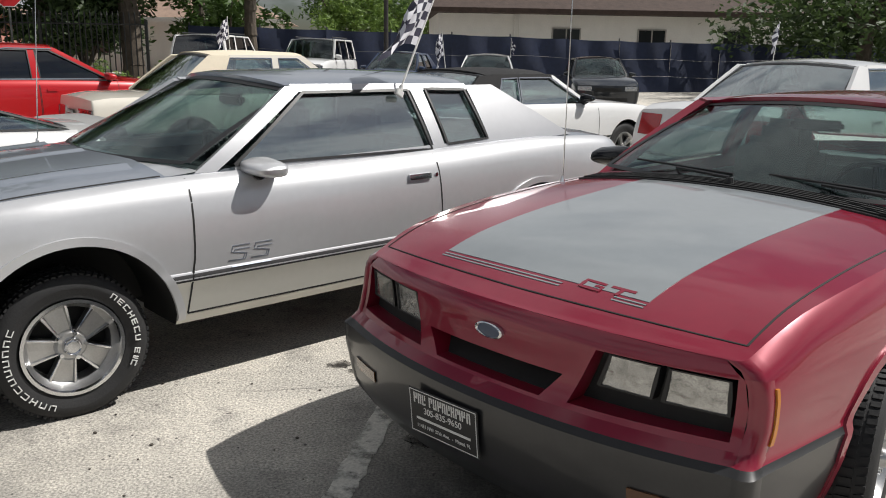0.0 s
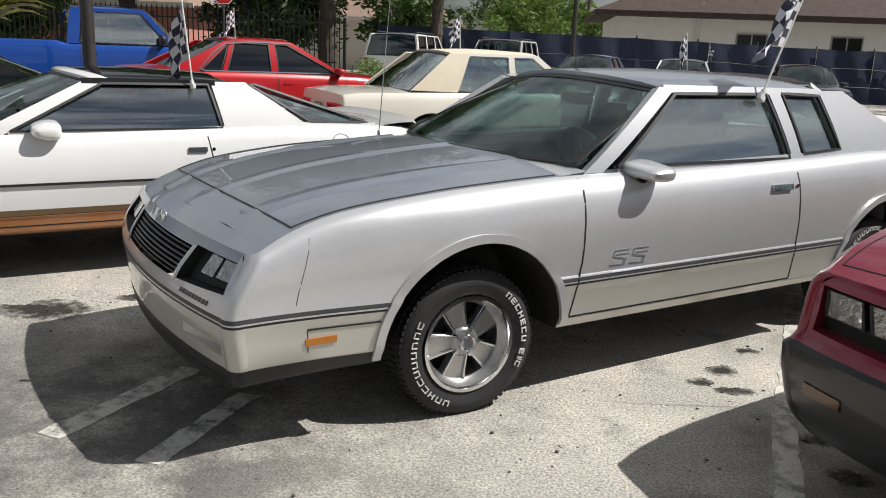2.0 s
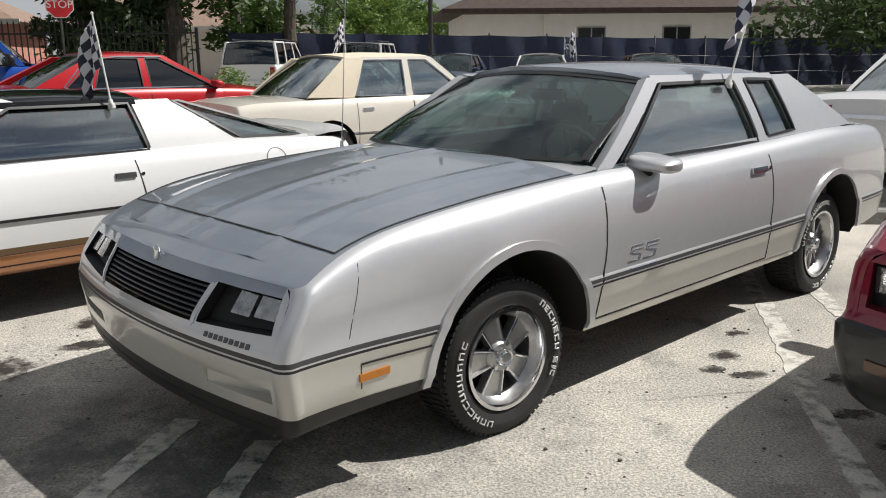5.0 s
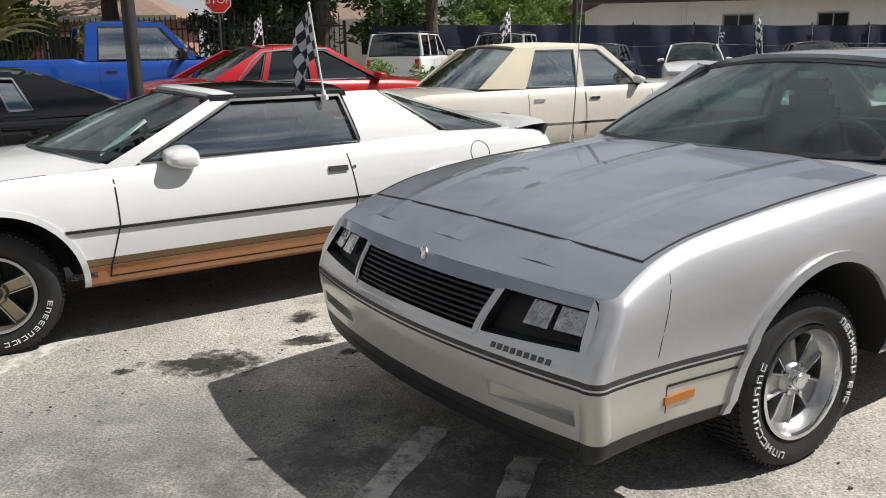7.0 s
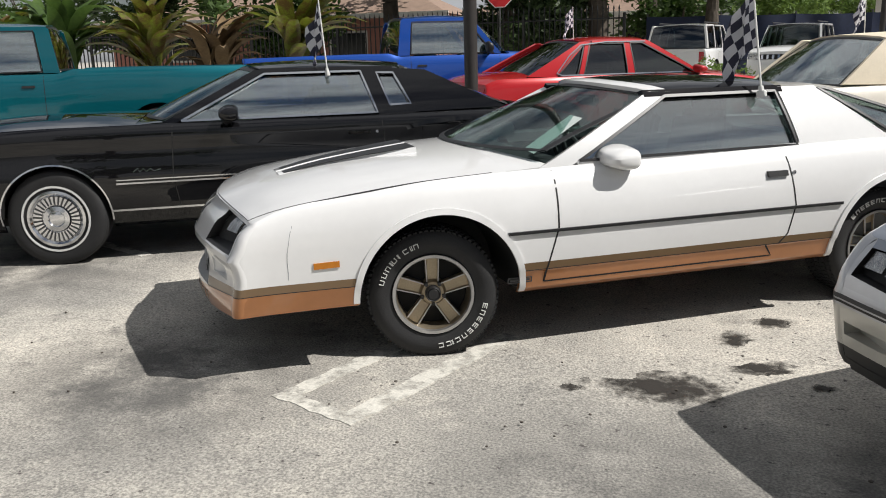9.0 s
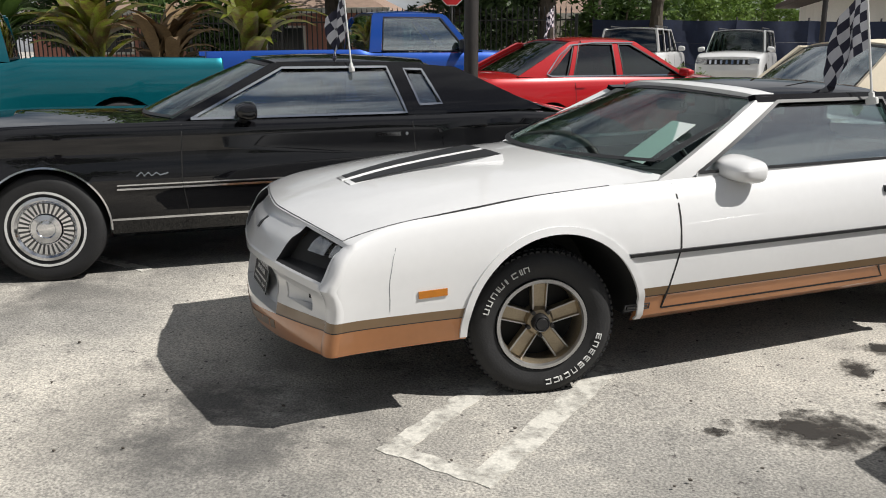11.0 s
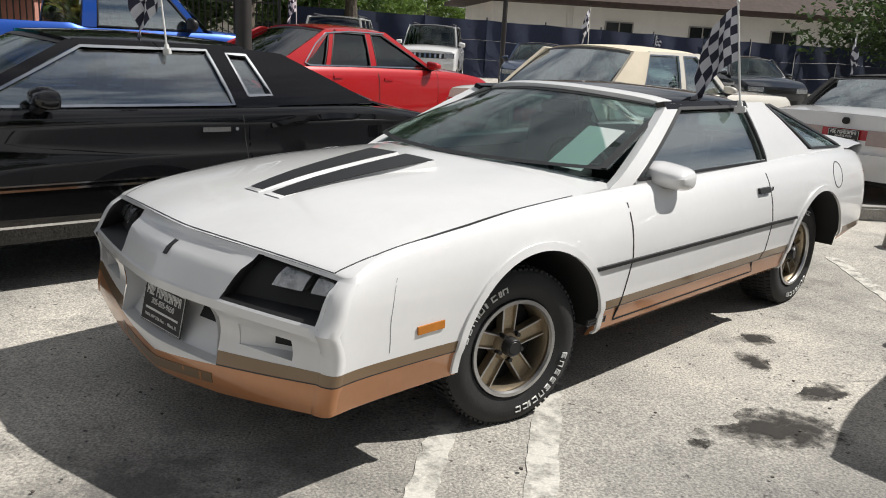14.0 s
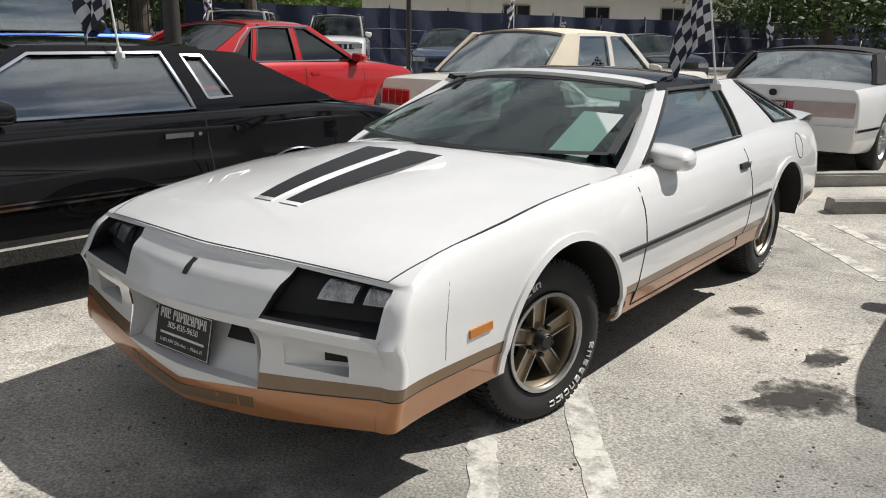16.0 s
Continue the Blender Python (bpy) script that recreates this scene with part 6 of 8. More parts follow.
def flat_patch(name, pts, mat, label, category, z=0.004, rag=0.02, seed=1):
    """A thin ragged layer on the ground; pts: its outline."""
    bm = bmesh.new()
    rnd = random.Random(seed)
    out = []
    for (x0, y0), (x1, y1) in zip(pts, pts[1:] + pts[:1]):
        n = max(2, int(math.hypot(x1 - x0, y1 - y0) / 0.05))
        for k in range(n):
            t = k / n
            out.append((x0 + (x1 - x0) * t + rnd.uniform(-rag, rag), y0 + (y1 - y0) * t + rnd.uniform(-rag, rag)))
    up = [bm.verts.new((x, y, ground_z(x, y) + z)) for x, y in out]
    dn = [bm.verts.new((x, y, ground_z(x, y) - 0.01)) for x, y in out]
    f = bm.faces.new(up)
    for k in range(len(out)):
        j = (k + 1) % len(out)
        bm.faces.new((up[j], up[k], dn[k], dn[j]))
    bmesh.ops.triangulate(bm, faces=[f])
    return solid(name, bm, mat, label, category, kind="structure")


def line(x0, y0, x1, y1, w=0.1, seed=1):
    dx, dy = x1 - x0, y1 - y0
    ln = math.hypot(dx, dy)
    nx, ny = -dy / ln * w / 2, dx / ln * w / 2
    return flat_patch("parking_line", [(x0 + nx, y0 + ny), (x1 + nx, y1 + ny), (x1 - nx, y1 - ny), (x0 - nx, y0 - ny)], LINE, "worn white painted parking line on asphalt", "parking line", 0.0035, 0.008, seed)


def stain(x, y, rx, ry, turn=0.0, seed=1, name="oil_stain"):
    rnd = random.Random(seed)
    ph = [rnd.uniform(0, 6.3) for _ in range(4)]
    pts = []
    for k in range(26):
        a = 2 * math.pi * k / 26
        g = 1 + 0.22 * math.sin(2 * a + ph[0]) + 0.16 * math.sin(3 * a + ph[1]) + 0.12 * math.sin(5 * a + ph[2])
        px, py = rx * g * math.cos(a), ry * g * math.sin(a)
        pts.append((x + px * math.cos(turn) - py * math.sin(turn), y + px * math.sin(turn) + py * math.cos(turn)))
    return flat_patch(name, pts, OIL, "dark oil stain soaked into asphalt", "stain", 0.003, 0.012, seed)


# bay lines run along the cars
line(-5.42, 3.18, -5.24, 4.0, 0.10, 1), line(-5.05, 3.08, -4.78, 4.3, 0.11, 2), line(-5.42, 3.22, -5.06, 3.12, 0.08, 3)
line(-0.36, 2.4, -0.21, 3.3, 0.10, 4), line(-0.21, 3.3, 0.08, 4.45, 0.10, 5), line(0.08, 4.45, 0.30, 5.5, 0.10, 6), line(0.49, 4.5, 0.66, 5.6, 0.10, 12)
line(-2.41, 5.3, -2.16, 6.75, 0.10, 7), line(-1.92, 5.6, -1.74, 6.7, 0.10, 8)
line(-2.95, 2.55, -2.76, 3.3, 0.11, 9), line(-2.5, 2.45, -2.4, 3.1, 0.10, 10)
line(-8.9, 5.3, -7.9, 5.0, 0.09, 11)
for k, a in enumerate([(-3.92, 3.88, 0.34, 0.17, 0.1), (-3.55, 4.25, 0.17, 0.09, 0.4), (-3.72, 4.62, 0.11, 0.12, 0.2), (-3.55, 4.95, 0.13, 0.09, 0.2), (-0.36, 3.92, 0.10, 0.06, 0.3), (-0.33, 3.68, 0.10, 0.05, 0.3), (-0.48, 3.75, 0.07, 0.04, 0.1), (-0.2, 4.25, 0.07, 0.04, 0.5), (0.02, 3.6, 0.09, 0.05, 0.7), (-0.08, 3.25, 0.10, 0.05, 0.2), (-0.05, 2.95, 0.08, 0.06, 0.2), (-3.3, 4.1, 0.06, 0.04, 0), (-4.3, 3.75, 0.05, 0.04, 0)]):
    stain(*a, seed=20 + k)


def wheel_stop(x, y, deg):
    bm = bmesh.new()
    prof = [(-0.09, 0), (-0.07, 0.10), (-0.05, 0.12), (0.05, 0.12), (0.07, 0.10), (0.09, 0)]
    rows = [[(X * (0.97 if k in (0, 9) else 1), yy, zz) for yy, zz in prof] for k, X in enumerate(np.linspace(-0.9, 0.9, 10))]
    vs = grid(bm, rows, flip=True)
    bm.faces.new(vs[0]), bm.faces.new(vs[-1][::-1])
    return solid("wheel_stop", bm, CONC, "weathered grey concrete wheel stop on asphalt", "wheel stop", "wheel stops", m=pose(x, y, ground_z(x, y), 0, 0, deg))


wheel_stop(-0.62, 7.05, -6), wheel_stop(2.6, 7.0, -6)
bm = bmesh.new()
box(bm, -7.5, 7.5, -0.09, 0.09, -0.1, 0.13, 0.02)
solid("kerb", bm, CONC, "long low grey concrete kerb between parking rows", "kerb", kind="structure", m=pose(5.9, 7.95, 0, 0, 0, -3))
bm = bmesh.new()
rnd = random.Random(77)
for k in range(130):
    x, y = rnd.uniform(-7.5, 0.5), rnd.uniform(1.6, 5.2)
    r = rnd.uniform(0.004, 0.010)
    bmesh.ops.create_icosphere(bm, subdivisions=1, radius=r, matrix=Matrix.Translation((x, y, r * 0.4)) @ Matrix.Diagonal((1, rnd.uniform(0.6, 1), 0.6, 1)))
solid("litter_and_pebbles", bm, shader("dark_pebble", (0.10, 0.085, 0.07), 0.8, vary=0.4, scale=20), "small dark pebbles and leaf bits scattered on asphalt", "pebbles", kind="stuff")


# ---- further parked cars ----
def plain_car(root, wb, fo, ro, hw, rock, shoulder, centre, body, base, top, roof, belt, wr, windows, pillars, glass=None, arch=0.36, low=None, trim=None, doors=(), wheel=0.33, rake_n=0.06, rake_t=0.06, roof_mat=None, inside=None, bow=0.18, crown=2.4, tail=(), bumper=None, roof_crown=0.05, rear_z=None, cowl=None, top_mat=None, wstyle=None, tub=True, handles=(), hmat=None, wb_in=0.12, nose_bow=0.12, tail_bow=0.08, rbow=0.1):
    mats = [body, low or body, trim or body]
    c = Car(root, wb, fo, ro, hw, rock, shoulder, centre,
            plan=[(-wb / 2 - ro, hw - 0.09), (-wb / 2, hw), (wb / 2, hw), (wb / 2 + fo - 0.2, hw - 0.05), (wb / 2 + fo, hw - 0.1)],
            rows=[("a", rock, 0.09), ("a", rock + 0.04, 0.05), ("a", rock + 0.12, 0.02), ("a", rock + 0.2, 0.01), ("a", rock + 0.26, 0.0), ("a", rock + 0.29, 0.0), ("f", 0.3, 0.0), ("f", 0.55, 0.006), ("f", 0.75, 0.018), ("f", 0.9, 0.036), ("f", 1.0, 0.075)],
            arch=arch, nose_bow=nose_bow, tail_bow=tail_bow, nose_rake=[(0, 0.05), (0.4, 0), (0.55, 0), (0.95, rake_n)], tail_rake=[(0, 0.05), (0.4, 0), (0.55, 0), (1.0, rake_t)], wheel_z=wheel, cabin=(base[1] + 0.08, base[0] - 0.06), edge=0.06, crown=crown, round_front=0.06, round_tail=0.03)
    c.build(mats, lambda k, x: 1 if k < 4 else 2 if k == 4 else 0, 0, doors)
    if windows or pillars:
        greenhouse(c, base, top, roof, hw - wb_in, wr, belt, roof_mat or body, body, glass or GLASS_DK, pillars, windows, crown=roof_crown, bow=bow, trim=trim, rear_z=rear_z, cowl=cowl, rbow=rbow)
    if tub:
        cabin(c, base[1] + 0.15, base[0] - 0.1, hw - 0.17, belt, inside or INSIDE_DK, base[0] - 0.5, seats=((base[0] - 1.0, 0.36), (base[0] - 1.0, -0.36)), bench=base[1] + 0.75)
    wheels(c, wstyle or rim_spoke(5, ALLOY, ALLOY_DARK, ALLOY, 0.06), wheel, 0.21, 0.2, hw - 0.13, 0, tread=False)
    fr, bk = c.front(), c.back()
    for y0, y1, z0, z1, mt in tail:
        for sg in (1, -1):
            plate_on(c, bk, sg * y0, sg * y1, z0, z1, 0.006, mt, "tail_lamp")
    if bumper:
        z0, z1, mt = bumper
        plate_on(c, bk, -hw + 0.1, hw - 0.1, z0, z1, 0.05, mt, "bumper", 0.05, 12, 3)
        plate_on(c, fr, -hw + 0.12, hw - 0.12, z0, z1, 0.05, mt, "bumper", 0.05, 12, 3)
    for hx, hz in handles:
        for sg in (1, -1):
            handle(c, hx, hz, hmat or CHROME, 0.14, sg, False)
    for a in doors:
        seam(c, [[(a[1], belt - 0.02), (a[1] + 0.01, rock + 0.1)], [(a[2], belt - 0.02), (a[2], rock + 0.1)]], width=0.007)
    return c


def sedan_glass(base, top, belt, roof, body, two=True, mid=-0.25, rear=-0.95):
    """Pillars and windows of a four-door."""
    xw, xb = base
    xt, xr = top
    r = roof - 0.03
    pil = [(((xw - 0.2, belt), (xw - 0.3, belt), (xt - 0.22, r + 0.02), (xt - 0.1, r + 0.02)), body),
           (((mid + 0.04, belt), (mid - 0.06, belt), (mid - 0.05, r + 0.02), (mid + 0.03, r + 0.02)), body),
           (((rear, belt), (xb + 0.1, belt + 0.02), (xr, r + 0.02), (rear + 0.22, r + 0.02)), body),
           (((rear + 0.2, r - 0.01), (rear + 0.2, r + 0.03), (xt - 0.12, r + 0.03), (xt - 0.12, r - 0.01)), body)]
    win = [((xw - 0.32, belt + 0.01), (mid + 0.05, belt + 0.01), (mid + 0.04, r - 0.01), (xt - 0.2, r - 0.01)),
           ((mid - 0.07, belt + 0.01), (rear + 0.02, belt + 0.02), (rear + 0.2, r - 0.01), (mid - 0.06, r - 0.01))]
    return pil, win


def cream_sedan():
    root = car_root("sedan", "old ivory four-door sedan with tan vinyl roof and chrome trim", -2.39, 11.35, 36, z=0.03)
    pil, win = sedan_glass((1.0, -1.7), (0.32, -1.05), 0.93, 1.40, IVORY, mid=-0.18, rear=-0.98)
    pil[2] = (pil[2][0], VINYL)
    c = plain_car(root, 2.75, 1.05, 1.12, 0.92, 0.24, [(-2.5, 0.88), (-2.2, 0.91), (-1, 0.925), (1, 0.93), (2.2, 0.90), (2.42, 0.85)], [(-2.5, 0.9), (-2.2, 0.95), (1, 0.97), (2.2, 0.93), (2.42, 0.88)], IVORY, (1.0, -1.7), (0.32, -1.05), [(-1.2, 1.38), (-0.4, 1.41), (0.3, 1.39)], 0.93, 0.68, win, pil, GLASS, arch=0.36, trim=CHROME, doors=[("door", -0.18, 0.85), ("door", -1.0, -0.19)], rake_n=0.03, rake_t=0.03, roof_mat=VINYL, inside=INSIDE_TAN, bow=0.12, bumper=(0.40, 0.50, CHROME), handles=((-0.05, 0.80), (-0.85, 0.80)), wstyle=rim_cover(CHROME), tail=[], nose_bow=0.03, tail_bow=0.03)
    bk = c.back()
    for sg in (1, -1):
        for k in range(4):
            plate_on(c, bk, sg * (0.34 + k * 0.115), sg * (0.44 + k * 0.115), 0.62, 0.76, 0.008, RED_LENS, "tail_lamp")
        bm = bmesh.new()
        ribbon(bm, bk, [(sg * 0.33, 0.61), (sg * 0.81, 0.61), (sg * 0.81, 0.77), (sg * 0.33, 0.77)], 0.014, 0.014, 0.05, close=True)
        part("lamp_bezel", bm, CHROME, root)
    (px, py, pz), _ = bk(0, 0.68)
    dealer_plate(root.matrix_world @ pose(px - 0.02, 0, 0.68, 0, 0, -90))
    door_mirror(c, 0.62, 1.0, 0.83, (0.05, 0.08, 0.05), IVORY, -1)
    window_flag(root.matrix_world @ pose(-0.2, 0.72, 1.37, 0, 3, 190), seed=12, big=1.2)


def red_sedan():
    root = car_root("modern_sedan", "bright red modern four-door sedan with tinted windows", -6.1, 12.6, 45, z=0.06)
    pil, win = sedan_glass((1.05, -1.85), (0.15, -0.95), 0.97, 1.43, RED, mid=-0.28, rear=-1.02)
    pil[2] = (((-1.42, 0.98), (-1.85, 1.0), (-1.0, 1.42), (-0.90, 1.42)), RED)
    pil.append((((-1.02, 0.98), (-1.10, 0.98), (-0.92, 1.41), (-0.84, 1.41)), RED))
    win[1] = (win[1][0], (-1.02, 0.99), (-0.86, 1.40), win[1][3])
    win.append(((-1.12, 0.99), (-1.40, 1.0), (-1.12, 1.27), (-0.95, 1.38)))
    c = plain_car(root, 2.81, 1.03, 1.22, 0.925, 0.22, [(-2.62, 0.92), (-2.2, 0.985), (-1.2, 0.985), (0.9, 0.95), (1.8, 0.87), (2.43, 0.72)], [(-2.62, 0.95), (-2.2, 1.04), (-1.8, 1.06), (1.0, 1.02), (1.8, 0.93), (2.43, 0.74)], RED, (1.05, -1.85), (0.15, -0.95), [(-1.1, 1.40), (-0.5, 1.445), (0.1, 1.43), (0.3, 1.40)], 0.97, 0.64, win, pil, GLASS_DK, arch=0.36, doors=[("door", -0.28, 0.85), ("door", -1.05, -0.29)], rake_n=0.12, rake_t=0.1, bow=0.22, handles=((-0.12, 0.84), (-0.98, 0.87)), hmat=RED, tail=[(0.45, 0.77, 0.72, 0.88, RED_LENS)], trim=None, nose_bow=0.25, tail_bow=0.15)
    for sg in (1, -1):
        bm = bmesh.new()
        pts = [(0.75, 0.985), (-1.35, 1.0), (-1.42, 1.03), (-1.2, 1.25), (-1.0, 1.38), (-0.6, 1.415), (0.0, 1.41)]
        w = 0.925 - 0.12

        def fn(x, z, sg=sg):
            t = max(0, min(1, (z - 0.97) / 0.475))
            return (x, sg * (w + (0.64 - w) * t ** 1.25 + 0.012), z), (0, sg, 0.2)
        ribbon(bm, fn, pts, 0.016, 0.008)
        part("chrome_window_line", bm, CHROME, root)
        door_mirror(c, 0.72, 1.03, 0.84, (0.07, 0.10, 0.06), RED, sg)
    window_flag(root.matrix_world @ pose(-0.3, 0.75, 1.42, 0, 2, 190), seed=14, big=1.15)


def convertible():
    root = car_root("convertible", "white convertible with black cloth top and red tail lamps", 0.81, 10.49, 40, z=0.01)
    pil = [(((0.62, 0.9), (0.54, 0.9), (0.0, 1.24), (0.08, 1.24)), WHITE), (((-0.95, 0.92), (-1.5, 0.94), (-1.1, 1.24), (-0.75, 1.24)), SOFTTOP), (((-0.9, 1.2), (-0.9, 1.25), (0.06, 1.25), (0.06, 1.2)), SOFTTOP)]
    win = [((0.52, 0.91), (-0.55, 0.92), (-0.5, 1.21), (0.02, 1.21)), ((-0.58, 0.92), (-0.93, 0.93), (-0.78, 1.2), (-0.53, 1.21))]
    c = plain_car(root, 2.52, 0.95, 1.02, 0.93, 0.22, [(-2.28, 0.90), (-1.5, 0.92), (0.8, 0.90), (1.6, 0.86), (2.21, 0.76)], [(-2.28, 0.92), (-1.5, 0.96), (0.8, 0.95), (1.6, 0.89), (2.21, 0.78)], WHITE, (0.8, -1.55), (0.12, -1.05), [(-1.2, 1.24), (-0.5, 1.27), (0.1, 1.25)], 0.9, 0.66, win, pil, GLASS, arch=0.36, roof_mat=SOFTTOP, doors=[("door", -0.6, 0.7)], handles=((-0.42, 0.78),), rake_t=0.05, low=WHITE, trim=CHROME, bumper=(0.42, 0.54, WHITE), bow=0.14, tail_bow=0.04)
    bk = c.back()
    plate_on(c, bk, -0.80, 0.80, 0.67, 0.77, 0.006, RED_LENS, "tail_lamp_band", 0.02, 14, 3)
    for sg in (1, -1):
        plate_on(c, bk, sg * 0.22, sg * 0.80, 0.625, 0.775, 0.012, shader("pink_grey_lens", (0.42, 0.33, 0.30), 0.25, coat=0.5, vary=0.2), "lens", 0.02, 8, 3)
        door_mirror(c, 0.45, 0.98, 0.84, (0.06, 0.09, 0.05), BLACK, sg)
    (px, py, pz), _ = bk(0, 0.70)
    dealer_plate(root.matrix_world @ pose(px - 0.03, 0, 0.69, 0, 0, -90))
    bm = bmesh.new()
    blob(bm, (px - 0.01, 0, 0.85), (0.012, 0.04, 0.035), 0.8, 8)
    part("boot_emblem", bm, FLATBLACK, root)
    window_flag(root.matrix_world @ pose(-0.4, 0.72, 1.22, 0, 10, 190), seed=16, big=1.2)


def white_sedan():
    root = car_root("large_sedan", "large white four-door sedan with red tail lamps", 4.68, 10.0, 40)
    pil, win = sedan_glass((1.15, -1.75), (0.35, -1.0), 0.96, 1.42, WHITE, mid=-0.2, rear=-1.0)
    c = plain_car(root, 2.91, 1.1, 1.35, 0.97, 0.22, [(-2.8, 0.93), (-2.3, 0.99), (-1, 0.97), (1.1, 0.95), (2.0, 0.88), (2.55, 0.74)], [(-2.8, 0.97), (-2.3, 1.04), (1.1, 1.0), (2.0, 0.92), (2.55, 0.76)], WHITE, (1.15, -1.75), (0.35, -1.0), [(-1.15, 1.40), (-0.4, 1.44), (0.4, 1.41)], 0.96, 0.68, win, pil, GLASS, doors=[("door", -0.2, 0.95), ("door", -1.1, -0.21)], handles=((-0.08, 0.84), (-0.98, 0.84)), tail=[(0.5, 0.80, 0.68, 0.90, RED_LENS)], rake_t=0.1, nose_bow=0.2, tail_bow=0.12, trim=CHROME)
    bk = c.back()
    plate_on(c, bk, -0.45, 0.45, 0.78, 0.82, 0.012, CHROME, "boot_strip", 0.02)
    window_flag(root.matrix_world @ pose(-0.1, 0.76, 1.4, 0, -14, 190), seed=17, big=1.2)


def pickup(name, label, x, y, deg, body, z=0.0, size=1.0):
    root = car_root(name, label, x, y, deg, z=z, category="pickup truck")
    pil = [(((1.02, 1.2), (0.92, 1.2), (0.50, 1.72), (0.60, 1.72)), body), (((-0.42, 1.2), (-0.6, 1.2), (-0.52, 1.72), (-0.36, 1.72)), body), (((-0.5, 1.68), (-0.5, 1.74), (0.56, 1.74), (0.56, 1.68)), body)]
    win = [((0.90, 1.21), (-0.40, 1.22), (-0.35, 1.69), (0.50, 1.69))]
    c = plain_car(root, 3.35, 0.92, 1.2, 0.98, 0.36, [(-2.875, 1.22), (-0.72, 1.24), (-0.6, 1.19), (1.1, 1.19), (1.9, 1.14), (2.595, 1.02)], [(-2.875, 0.72), (-0.78, 0.72), (-0.66, 1.15), (0.9, 1.24), (1.9, 1.18), (2.595, 1.05)], body, (1.2, -0.6), (0.66, -0.48), [(-0.5, 1.73), (0.1, 1.76), (0.7, 1.73)], 1.19, 0.74, win, pil, GLASS, arch=0.43, wheel=0.38, doors=[("door", -0.42, 0.98)], handles=((-0.25, 1.05),), hmat=TRIM, bow=0.1, crown=14, rake_t=0.0, rake_n=0.05, trim=None, tail=[(0.74, 0.82, 0.75, 1.1, RED_LENS)], rear_z=1.22, cowl=1.22, rbow=0.02, nose_bow=0.05, tail_bow=0.01)
    for sg in (1, -1):
        door_mirror(c, 0.8, 1.3, 0.9, (0.05, 0.1, 0.09), TRIM, sg)
    root.scale = (size, size, size)
    return c


def suv(name, label, x, y, deg, body, z=0.0, flag=False):
    root = car_root(name, label, x, y, deg, z=z, category="sport utility vehicle")
    pil, win = sedan_glass((1.0, -2.1), (0.35, -1.95), 1.08, 1.72, body, mid=-0.2, rear=-1.05)
    pil[2] = (((-1.08, 1.09), (-1.2, 1.09), (-1.1, 1.71), (-1.0, 1.71)), body)
    pil.append((((-1.95, 1.09), (-2.12, 1.09), (-2.0, 1.71), (-1.85, 1.71)), body))
    pil.append((((-1.95, 1.66), (-1.95, 1.73), (-1.0, 1.73), (-1.0, 1.68)), body))
    win.append(((-1.22, 1.1), (-1.93, 1.11), (-1.85, 1.67), (-1.12, 1.68)))
    win[1] = (win[1][0], (-1.07, 1.1), (-1.0, 1.68), win[1][3])
    c = plain_car(root, 2.8, 0.9, 0.95, 0.95, 0.32, [(-2.35, 1.07), (0.9, 1.08), (1.7, 1.05), (2.3, 0.95)], [(-2.35, 1.08), (0.9, 1.14), (1.7, 1.1), (2.3, 0.98)], body, (1.0, -2.12), (0.35, -1.98), [(-2.0, 1.69), (-1, 1.73), (0.35, 1.70)], 1.08, 0.72, win, pil, GLASS_DK, arch=0.42, wheel=0.37, doors=[("door", -0.2, 0.85), ("door", -1.15, -0.21)], handles=((-0.1, 0.95), (-1.0, 0.97)), hmat=body, bow=0.14, rake_t=0.02, rbow=0.05, tail=[(0.66, 0.79, 0.72, 1.0, RED_LENS)], bumper=(0.5, 0.62, body))
    fr = c.front()
    plate_on(c, fr, -0.62, 0.62, 0.76, 0.9, 0.01, FLATBLACK, "grille", 0.03, 10, 3)
    for k in range(7):
        plate_on(c, fr, -0.48 + k * 0.15, -0.42 + k * 0.15, 0.77, 0.89, 0.016, CHROME, "grille_slot", 0.02, 2, 3)
    for sg in (1, -1):
        plate_on(c, fr, sg * 0.55, sg * 0.85, 0.78, 0.92, 0.014, LAMP, "headlamp", 0.02, 5, 3)
        door_mirror(c, 0.75, 1.18, 0.88, (0.06, 0.1, 0.08), body, sg)
    for sg in (1, -1):
        bm = bmesh.new()
        tube(bm, (-1.7, sg * 0.62, 1.79), (0.2, sg * 0.62, 1.79), 0.014, 0.014, 8)
        tube(bm, (-1.6, sg * 0.62, 1.70), (-1.6, sg * 0.62, 1.79), 0.016, 0.014, 8), tube(bm, (0.1, sg * 0.62, 1.70), (0.1, sg * 0.62, 1.79), 0.016, 0.014, 8)
        part("roof_rail", bm, TRIM, root)
    if flag:
        window_flag(root.matrix_world @ pose(-0.2, 0.78, 1.7, 0, 3, 10), seed=19, big=1.1)


